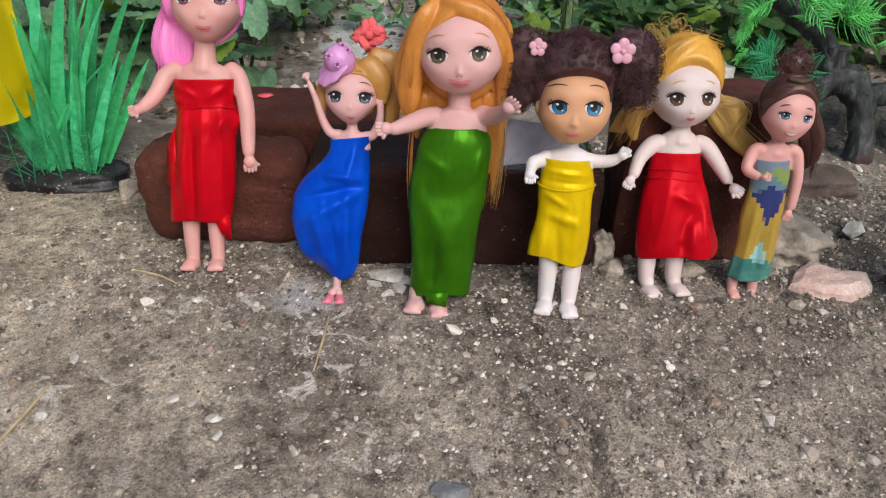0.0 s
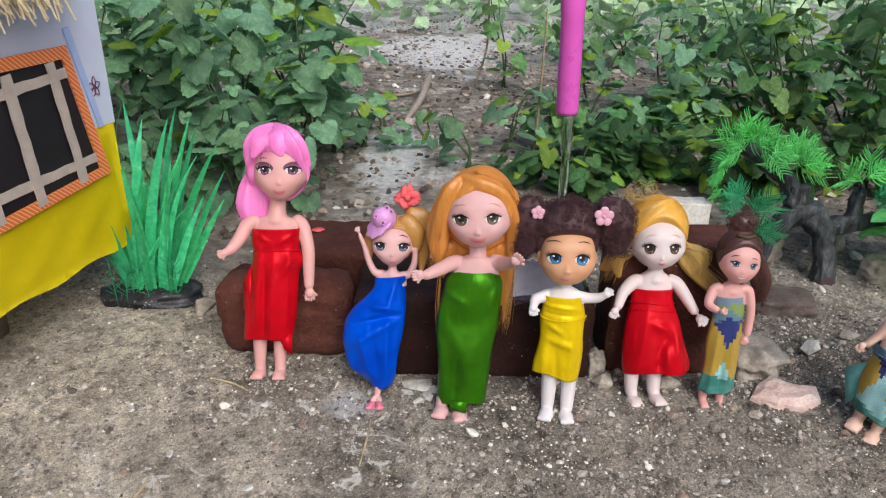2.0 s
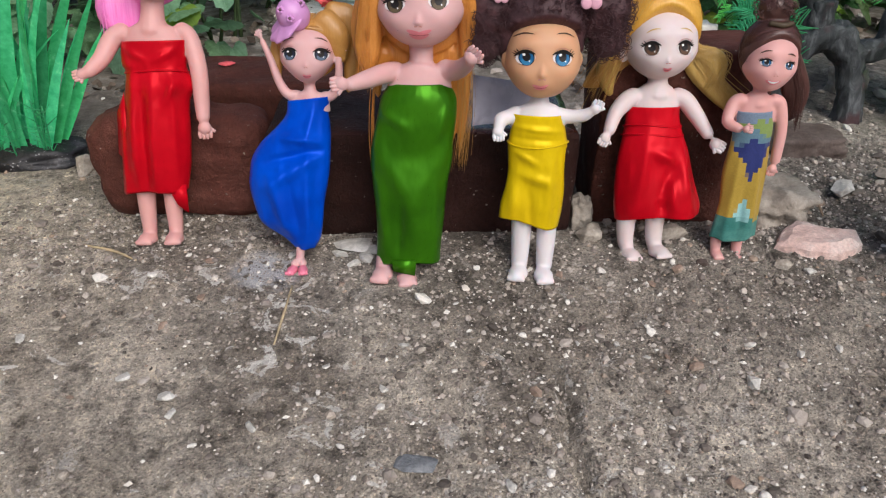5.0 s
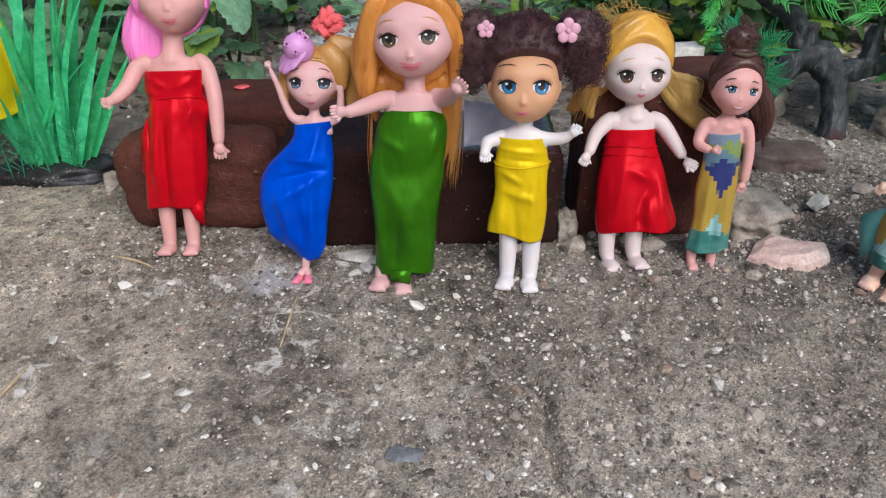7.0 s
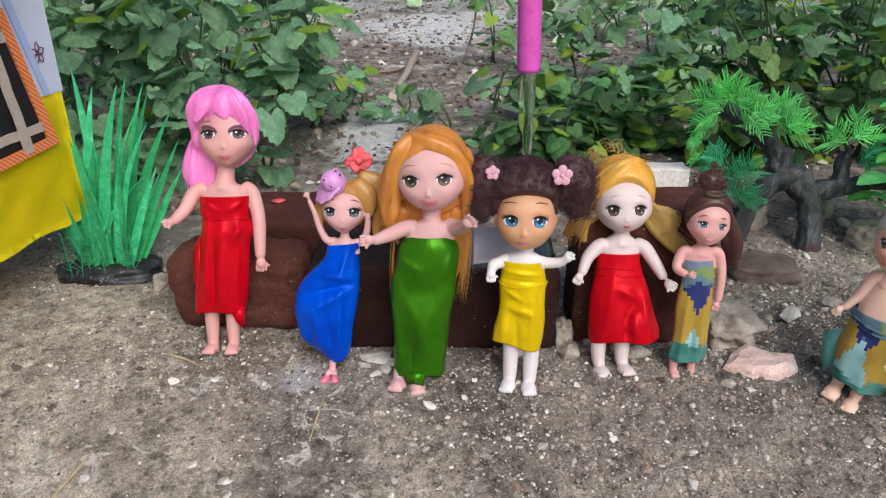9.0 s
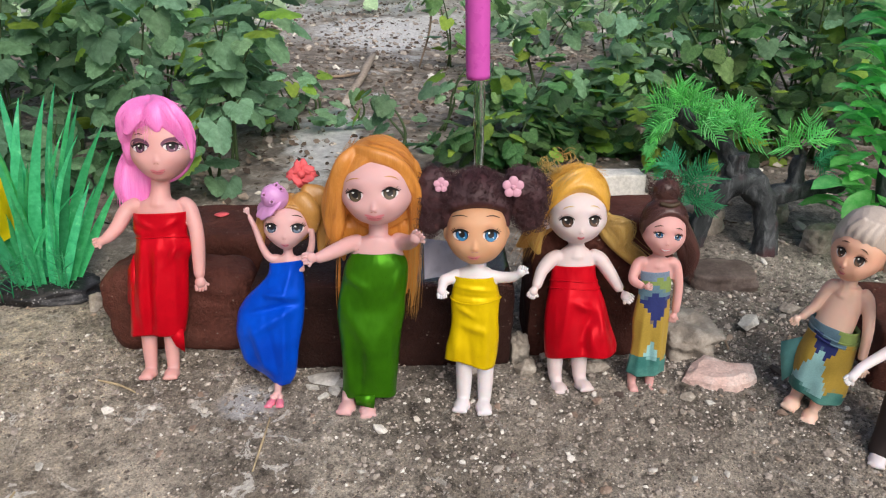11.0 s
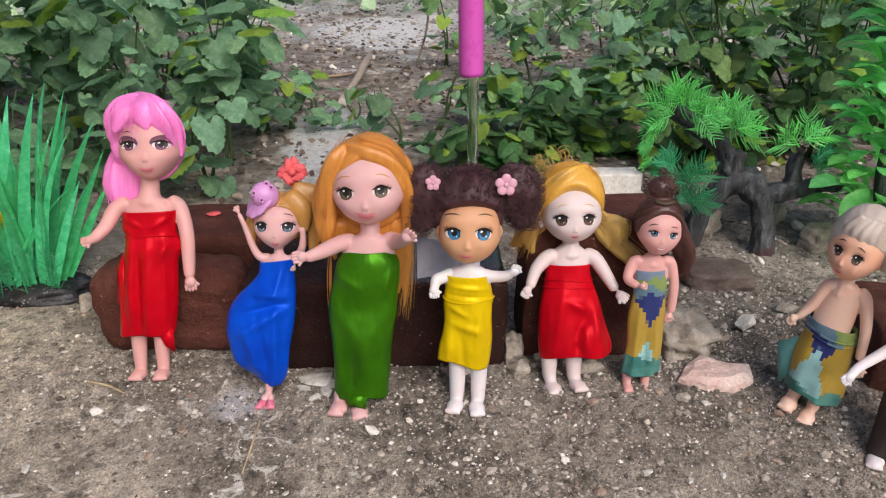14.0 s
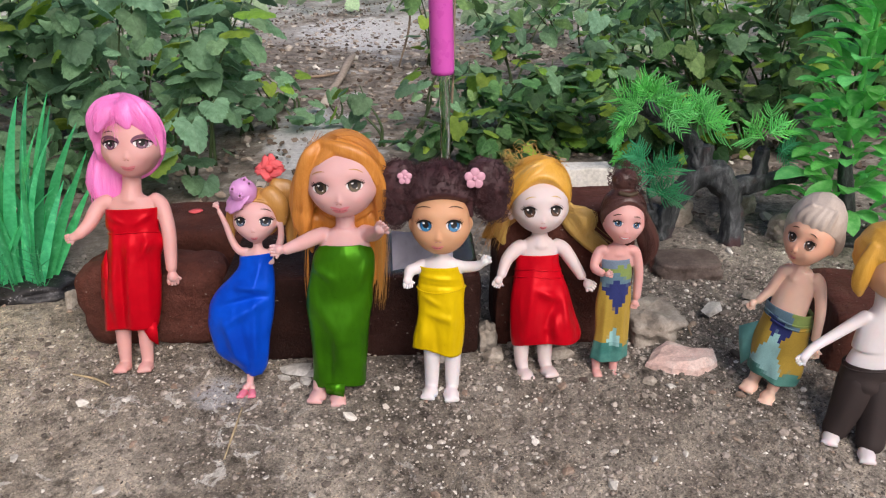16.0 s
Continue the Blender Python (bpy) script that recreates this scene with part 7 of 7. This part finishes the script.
def yellow_dress_doll():
    D = Doll(SK_TAN, SK_WHITE)
    D.head(6.8, 122.5, 2, 19.4, 20.8, 17.5, 0.08, ((-4.2, 124.4), (14.4, 124.2)), (3.8, 109.6))
    D.eye(-4.2, 124.2, 5.0, 4.2, F_AQUA, -1, 4, big=0.66, look_u=0.5, glow=F_SKY)
    D.eye(14.4, 124.0, 5.4, 4.4, F_AQUA, 1, -4, big=0.66, look_u=0.2, glow=F_SKY)
    D.brow(-4.8, 134.6, 5.0, -1, F_BROWN, 2)
    D.brow(16.0, 134.6, 5.0, 1, F_BROWN, 2)
    D.mouth(3.8, 109.6, 4.2, 1.5)
    D.nose(4.2, 115.6, 1.9)
    for u in (-12.5, 26.2):
        D.ball(u, 121, 0, 2.4, 4.5, 3, SK_TAN, nu=12, nv=10)
    D.scalp(6.5, 133.5, -4, 23.0, 29.5, 22, H_MAROON, 0.26, 0.84, 0.0, amp=0.04, drop=0.2)
    D.ball(-20.5, 146, -6, 14, 17, 13, H_MAROON, lambda v: v * (1 + 0.12 * noise.noise(v * 4)), nu=36, nv=24)
    D.ball(-23, 130, -6, 9, 11, 9, H_MAROON, lambda v: v * (1 + 0.12 * noise.noise(v * 4)), nu=28, nv=18)
    D.ball(38, 147, -6, 15, 17, 13, H_MAROON, lambda v: v * (1 + 0.12 * noise.noise(v * 4 + Vector((3, 0, 0)))), nu=36, nv=24)
    D.ball(42, 132, -6, 10, 11, 9, H_MAROON, lambda v: v * (1 + 0.12 * noise.noise(v * 4)), nu=28, nv=18)
    D.curls(-20.5, 145, -6, 13.5, 17, 13, H_MAROON, 420, 2.6, 0.16, seed=1)
    D.curls(-23, 130, -6, 9, 11, 9, H_MAROON, 160, 2.4, 0.16, seed=7)
    D.curls(38.5, 145, -6, 14.8, 17.5, 13, H_MAROON, 440, 2.6, 0.16, seed=2)
    D.curls(42, 132, -6, 10, 11, 9, H_MAROON, 160, 2.4, 0.16, seed=8)
    D.curls(6.5, 144, -2, 21, 18.5, 19, H_MAROON, 760, 1.9, 0.16, seed=3, skip_face=True)
    for cu, cw, cd, s in ((28.5, 153.5, 12, 4.0), (-16.5, 154.5, 9, 2.8)):
        for k in range(5):
            a = 2 * math.pi * k / 5 + 0.3
            D.ball(cu + s * math.cos(a), cw + s * math.sin(a), cd, s * 0.78, s * 0.78, s * 0.24, F_ROSE, nu=12, nv=8)
        D.ball(cu, cw, cd + 0.6, s * 0.4, s * 0.4, s * 0.3, F_ROSE, nu=12, nv=8)
    D.limb([(6.5, 104, -2, 5), (6.8, 98, 0, 5.2), (6.6, 93, 0, 7)])
    D.chest(6.2, 98.5, 84, 10, 15, 8)
    D.dress([(92.6, 4.8, 14.9), (86.4, 6.3, 14.8), (76.2, 6.8, 16.3), (72.0, 6.5, 16.1), (60.2, 6.5, 15.8), (50.0, 5.9, 16.6), (40.0, 4.6, 17.4), (31.0, 3.4, 17.0)], lambda t: 0.6, M_YELLOW, 5, 0.04, 21, -0.05, -0.22, 0.5, belt=(76,), creases=((-8, 86, 20, 84, 1.4, 1.5), (-8, 80, 18, 79, -1.2, 1.3), (-4, 60, 14, 56, 2.2, 3.0), (14, 72, 12, 26, 1.8, 3.0), (-6, 54, -8, 26, 1.8, 3.0), (2, 50, 4, 26, -1.6, 2.5), (-6, 72, 6, 66, 1.4, 2.0)))
    D.limb([(-6, 92.5, 0, 4.2), (-10, 91, 2, 4.1), (-14.1, 90.0, 4, 4.0), (-15.5, 87, 6, 3.3)])
    D.hand(-16.2, 84, 8, 3.9, (0.1, -1, 0.5))
    D.limb([(18, 91.5, 0, 4.2), (23, 90.8, 1, 4.0), (30, 92, 4, 3.6), (33, 94, 6, 3.0)])
    D.hand(35.6, 96.5, 8, 3.8, (0.45, 1, 0.3), thumb=-1)
    for u, w, o, d in ((-1.2, 0.4, -18, 6), (13.4, -1.2, 2, 7)):
        D.limb([(u + 0.8, 42, 0, 6.0), (u + 0.8, 20, 0, 5.6), (u + 0.4, 4, 0, 4.8), (u, w + 3, 1, 4.4)])
        D.foot(u - 0.8, w, d, 5.8, 4.8, out=o, length=1.5)
    D.done((0.129, 0.441, -0.0025), 8.9, 0, "blue-eyed doll with curly maroon buns in yellow satin")


def red_dress_gold_hair_doll():
    D = Doll(SK_PALE)
    D.head(4.3, 118.0, 2, 19.8, 19.4, 18.5, 0.17, ((-5.4, 115.6), (12.4, 116.0)), (3.8, 104.2))
    D.eye(-5.4, 115.4, 4.7, 4.3, F_BROWN, -1, 0, big=0.72, glow=F_TAWNY)
    D.eye(12.4, 115.8, 4.7, 4.3, F_BROWN, 1, 0, big=0.72, glow=F_TAWNY)
    D.brow(-5.0, 124.5, 3.8, -1, H_STRAW)
    D.brow(13.0, 124.8, 3.8, 1, H_STRAW)
    D.mouth(3.8, 104.3, 2.6, 1.2)
    D.nose(3.5, 108.8, 1.2)
    D.ball(-16, 111.5, 0, 2.5, 4, 3, SK_PALE, nu=12, nv=10)
    D.scalp(4.0, 127.0, -3, 23.5, 26.5, 23, H_GOLD, 0.34, 0.84, 0.0, amp=0.012, drop=0.6)
    D.cap(4.0, 127.0, -3, 23.5, 26.5, 23, H_GOLD, 0.34, 0.84, 0.6, 70, 0.25, r=0.08, seed=34)
    D.lock([(22, 118, -8, 6), (30, 106, -7, 8), (40, 94, -6, 7), (52, 84, -6, 6), (60, 76, -6, 2)], H_STRAW, 30, 0.3, 0.7, 4)
    D.lock([(26, 112, -6, 5), (38, 108, -4, 7), (38, 98, -4, 6), (34, 94, -4, 3)], H_STRAW, 26, 0.3, 0.7, 5)
    D.lock([(-13, 112, -9, 8), (-21, 104, -12, 8), (-28, 98, -14, 6), (-34, 94, -15, 2)], H_DULL, 30, 0.3, 0.6, 6)
    D.lock([(-16, 124, -4, 6), (-21, 112, -6, 7), (-23, 100, -9, 6), (-20, 90, -11, 2.5)], H_STRAW, 30, 0.3, 0.6, 7)
    D.lock([(12, 149, 6, 3), (0, 146, 13, 4.2), (-12, 138, 12, 4.6), (-19, 126, 5, 4.5), (-20, 116, 0, 3)], H_GOLD, 30, 0.25, 0.6, 8)
    D.strands([(-17, 126, 2), (-24, 108, -2), (-30, 92, -8)], H_DULL, 50, 3.0, 0.1, seed=7)
    D.strands([(8, 150, 8), (-8, 143, 16), (-20, 124, 7)], H_STRAW, 22, 1.5, 0.08, seed=8)
    D.strands([(26, 114, -4), (40, 96, -3), (60, 78, -3)], H_STRAW, 60, 2.6, seed=1)
    D.strands([(26, 112, -2), (42, 108, -1), (36, 94, -1)], H_STRAW, 40, 2.0, seed=2)
    D.strands([(-18, 134, 6), (-2, 151, 8), (20, 146, 6)], H_GOLD, 18, 1.6, 0.08, seed=4)
    D.curls(-8, 152, -2, 10, 4, 6, H_STRAW, 60, 4.0, 0.16, seed=5)
    D.limb([(4.6, 103, -2, 5.6), (4.8, 96, 0, 5.8), (4.6, 90, 0, 8)])
    D.chest(4.0, 96, 76, 11, 13.8, 8.0)
    D.dress([(82.9, 3.2, 15.4), (75.9, 3.2, 15.8), (67.0, 3.8, 17.6), (53.8, 5.7, 20.9), (38.3, 7.6, 23.5), (24.9, 9.8, 25.4), (18.2, 10.5, 24.8)], lambda t: 0.58 - 0.06 * t, M_RED, 6, 0.06, 31, 0.0, 0.05, 0.6, belt=(72, 67), creases=((-2, 62, -8, 22, 3.0, 4.0), (22, 60, 24, 24, 3.2, 4.0), (2, 58, 16, 52, 2.6, 3.0), (16, 50, 8, 34, -2.6, 3.0), (8, 30, 10, 20, -2.4, 3.5), (-10, 56, -12, 22, 2.0, 3.0), (14, 40, 16, 22, 2.4, 2.5)))
    D.limb([(-9, 88, 0, 5.6), (-13, 86, 1, 5.4), (-19.4, 79.7, 4, 4.5), (-23.5, 70.5, 8, 3.6)])
    D.hand(-26.4, 66.0, 10, 3.9, (-0.5, -1, 0.3))
    D.limb([(18, 88.0, -3, 5.4), (22.5, 85.5, -1, 5.3), (28.4, 76.5, 4, 4.6), (33.3, 68, 8, 3.6)])
    D.hand(38.0, 62, 10, 4.4, (1, -0.6, 0.3), thumb=-1)
    for u, w, o in ((-7.6, -5.2, 10), (9.8, -3.6, 12)):
        D.limb([(u - 0.5, 24, 0, 6.0), (u - 0.8, 12, 0, 5.6), (u - 0.6, 3, 0, 4.9), (u, 0, 1, 4.6)])
        D.foot(u + 1.0, w, 6, 6.0, 4.4, out=o, length=1.5)
    D.done((0.203, 0.46, 0.003), 15, 0, "pale golden-haired doll in a red satin dress")


def print_dress_doll():
    D = Doll(SK_PINK)
    D.head(8.0, 111.5, 1, 13.8, 15.6, 13.0, 0.30, ((1.2, 113.6), (13.4, 112.0)), (5.8, 103.0))
    D.eye(1.2, 113.4, 3.0, 2.3, F_AQUA, -1, 0, big=0.7, glow=F_MIST)
    D.eye(13.4, 111.8, 3.0, 2.3, F_AQUA, 1, -6, big=0.7, glow=F_MIST)
    D.brow(0.6, 118.6, 2.8, -1, F_BROWN)
    D.brow(13.8, 117.0, 2.8, 1, F_BROWN)
    D.patch(6.0, 103.9, 4.0, 1.2, F_LIP, 0.36, -3, -1.2, pinch=0.2)
    D.patch(6.0, 103.9, 3.0, 0.55, F_WHITE, 0.45, -3, -1.0, pinch=0.25)
    D.nose(6.4, 107.8, 1.1)
    D.scalp(8.4, 116.5, -2.5, 15.8, 18.6, 15.8, H_BROWN, 0.48, 0.82, 0.0, amp=0.012, drop=0.5)
    D.cap(8.4, 116.5, -2.5, 15.8, 18.6, 15.8, H_BROWN, 0.48, 0.82, 0.5, 150, 0.0, r=0.08, seed=35)
    D.ball(8.3, 139.0, -4, 9, 8.5, 8.5, H_BROWN, lambda v: v * (1 + 0.10 * noise.noise(v * 4)), nu=30, nv=20)
    D.curls(8.3, 140, -4, 9.5, 9, 9, H_BROWN, 110, 2.4, seed=4)
    D.limb([(3, 132.5, 5.5, 1.4), (8.5, 131.8, 8, 1.5), (14, 132.3, 5.5, 1.4)], F_HAZEL, 8)
    D.lock([(18, 118, -5, 6), (24, 106, -5, 7), (29, 94, -6, 7.5), (30, 84, -6, 5), (26, 77, -6, 2)], H_BROWN, 28, 0.28, 0.75, 5)
    D.strands([(20, 114, -2), (28, 96, -2), (29, 78, -3)], H_BROWN, 40, 2.0, seed=6)
    D.limb([(5.8, 99, -1, 3.8), (6, 94, 0, 3.8), (5.6, 89, 0, 6)])
    D.chest(5.2, 94.5, 78, 8, 11.5, 6)
    D.dress([(84.8, 4.6, 10.6), (74.5, 5.4, 11.2), (65.4, 5.7, 11.1), (49.4, 5.2, 12.6), (30.6, 5.4, 12.2), (18.6, 5.0, 12.9), (8.0, 4.3, 13.8)], lambda t: 0.62, M_PRINT, 7, 0.06, 41, 0.0, 0.06, 0.5, creases=((-2, 60, -4, 10, 1.2, 2.0), (10, 60, 12, 10, 1.2, 2.0), (4, 40, 5, 10, -1.2, 1.8)))
    D.limb([(-4, 90.5, 0, 3.9), (-7.6, 88.5, 0, 3.7), (-11.1, 79.3, 4, 3.3), (-7.0, 77.0, 10, 2.7)])
    D.hand(-4.0, 77.6, 14, 2.7, (1, 0.1, 0.5))
    D.limb([(15, 90, 0, 3.9), (18.8, 87.6, 0, 3.7), (21.6, 73.1, 1, 3.4), (21.2, 56.2, 2, 2.9)])
    D.hand(19.8, 51.0, 3, 3.3, (-0.2, -1, 0.1))
    for u, w in ((-4.6, -3.2), (8.2, -5.0)):
        D.limb([(u, 14, 0, 3.6), (u, 5, 0, 3.4), (u, w + 2, 1, 3.0)])
        D.foot(u, w, 4, 3.8, 2.8, out=0, length=1.5)
    D.done((0.254, 0.457, 0.002), 6, 0, "small smiling doll with a brown bun in printed cloth")


def boy_doll():
    D = Doll(SK_BROWN, SK_PEACH)
    D.head(-15, 113.5, 1, 18.6, 19.4, 18.0, 0.26, ((-26.4, 113.0), (-13.2, 112.2)), (-20.0, 100.8))
    D.eye(-26.4, 112.8, 3.4, 3.4, F_BROWN, -1, 0, big=0.7, glow=F_TAWNY)
    D.eye(-13.2, 112.0, 4.0, 3.6, F_BROWN, 1, 0, big=0.7, glow=F_TAWNY)
    D.brow(-26.5, 119.5, 2.6, -1, F_BROWN)
    D.brow(-13, 118.6, 3.2, 1, F_BROWN)
    D.mouth(-20.5, 101.2, 2.6, 1.2)
    D.nose(-21.5, 106.4, 1.7)
    D.ball(3.0, 109, -2, 2.8, 5, 3.4, SK_BROWN, nu=14, nv=10)
    D.scalp(-14.5, 119.0, -3, 21.6, 22.6, 21, H_ASH, 0.10, 0.80, 0.0, grooves=26, amp=0.035, drop=0.25)
    for k in range(5):
        a = -27 + 5.2 * k
        D.lock([(a * 0.8, 134, 12, 3), (a, 126, 16.5 - 0.03 * (a + 15) ** 2, 3), (a + 1.5, 119.5 - 0.6 * (k % 2), 15.5 - 0.035 * (a + 15) ** 2, 1.2)], H_ASH, 10, 0.2, 0.6, k)
    D.lock([(2, 124, 2, 4), (6, 114, 0, 4), (7, 106, -2, 2)], H_ASH, 14, 0.2, 0.8, 9)
    D.limb([(-13, 99, -2, 6), (-11.5, 91, 0, 6), (-11, 85, 0, 8)])
    D.chest(-8.0, 91, 58, 10, 14.5, 9.5)
    D.dress([(64.2, -7.6, 18.4), (53.8, -5.1, 18.8), (38.0, -3.4, 21.0), (24.0, -1.0, 22.2), (13.0, 1.4, 20.5)], lambda t: 0.72 - 0.08 * t, M_PRINT_WRAP, 6, 0.08, 51, 0.0, 0.0, 0.6, belt=(58, 55))
    D.flap([(-20, 50, 2), (-37, 36, -2), (-33, 27, -1), (-24, 12, 3), (-20, 20, 6)], M_TEAL)
    D.limb([(-18, 87, 0, 4.8), (-22.5, 84, 0, 4.7), (-25.5, 70.4, 0, 4.0), (-30, 61.3, 2, 3.3)])
    D.hand(-34, 57.6, 4, 3.7, (-0.5, -1, 0.2))
    D.limb([(2, 87, 0, 4.8), (7, 83, 0, 4.7), (14.5, 68.5, 4, 4.1), (19, 52, 6, 3.4)])
    D.hand(22.8, 44, 8, 4.0, (0.3, -1, 0.1))
    for u, w, o in ((-9.5, 1.8, -12), (6.5, -1.8, -4)):
        D.limb([(u + 1, 24, 0, 5.6), (u, 5, 0, 5.0)])
        D.foot(u - 1, w, 7, 6.8, 4.8, out=o, length=1.4)
    bmesh.ops.translate(D.bm, verts=D.bm.verts, vec=(0.010, 0, 0))
    for mass in D.soft.values():
        bmesh.ops.translate(mass, verts=mass.verts, vec=(0.010, 0, 0))
    D.done((0.3585, 0.437, -0.0031), 5, 10.0, "bare-chested tan boy doll with ash-blond hair and printed wrap", -34, 0.84)


def second_boy_doll():
    D = Doll(SK_TAN, SK_WHITE)
    D.head(14, 118, 2, 17.5, 19, 17, 0.28, ((6, 120), (21, 120)), (13.5, 106))
    D.eye(6, 120, 3.0, 3.4, F_BROWN, -1)
    D.eye(21, 120, 3.0, 3.4, F_BROWN, 1)
    D.mouth(13.5, 106, 3, 1.3)
    D.nose(13.5, 112, 1.8)
    D.scalp(13, 125, -3, 20.5, 22, 20, H_GOLD, 0.2, 0.7, 0.0, grooves=20, amp=0.05, drop=0.3)
    D.lock([(-2, 132, 4, 5), (-6, 120, 4, 6), (-6, 108, 2, 5), (-3, 100, 0, 2)], H_GOLD, 24, 0.2, 0.8, 2)
    D.limb([(14, 102, -2, 5.2), (14, 92, 0, 5.4), (14, 84, 0, 7.5)])
    D.chest(14, 88, 62, 11, 14, 9)
    D.chest(15, 64, 40, 14, 18, 11)
    D.limb([(4, 84, 0, 4.4), (-2, 80, 0, 4.0), (-14, 72.5, 1, 3.5), (-28, 65.5, 4, 3.0), (-34, 62, 7, 2.8)])
    D.hand(-36, 60.5, 8, 4.0, (-1, -0.6, 0.3))
    D.limb([(24, 84, 0, 4.4), (30, 78, 0, 4.0), (34, 62, 2, 3.4), (35, 48, 4, 2.9)])
    D.hand(35, 41, 5, 3.8, (0.1, -1, 0.2))
    D.dress([(52, 15.5, 17.5), (46, 16, 19), (36, 17, 20), (28, 17, 19)], lambda t: 0.66, M_TROUSERS, 7, 0.05, 61, 0.0, 0.0, 0.4, belt=(50,))
    D.limb([(8, 36, 0, 12), (4, 22, 2, 10.5), (0, 8, 3, 8.5), (-1.5, 3.5, 3, 8)], M_TROUSERS, 20, 0.06)
    D.limb([(21, 36, 3, 12), (19, 20, 9, 10.5), (16, 6, 14, 9), (15, 1, 16, 8.5)], M_TROUSERS, 20, 0.06)
    D.foot(-6.5, -0.6, 8, 5.6, 4.0, out=-35, length=1.6)
    D.foot(9.5, -4.0, 23, 5.6, 4.2, out=-22, length=1.6)
    D.done((0.397, 0.392, -0.010), 3, 0, "golden-haired boy doll with white body and dark trousers")


red_pink_hair_doll()
blue_dress_doll()
green_dress_doll()
yellow_dress_doll()
red_dress_gold_hair_doll()
print_dress_doll()
boy_doll()
second_boy_doll()
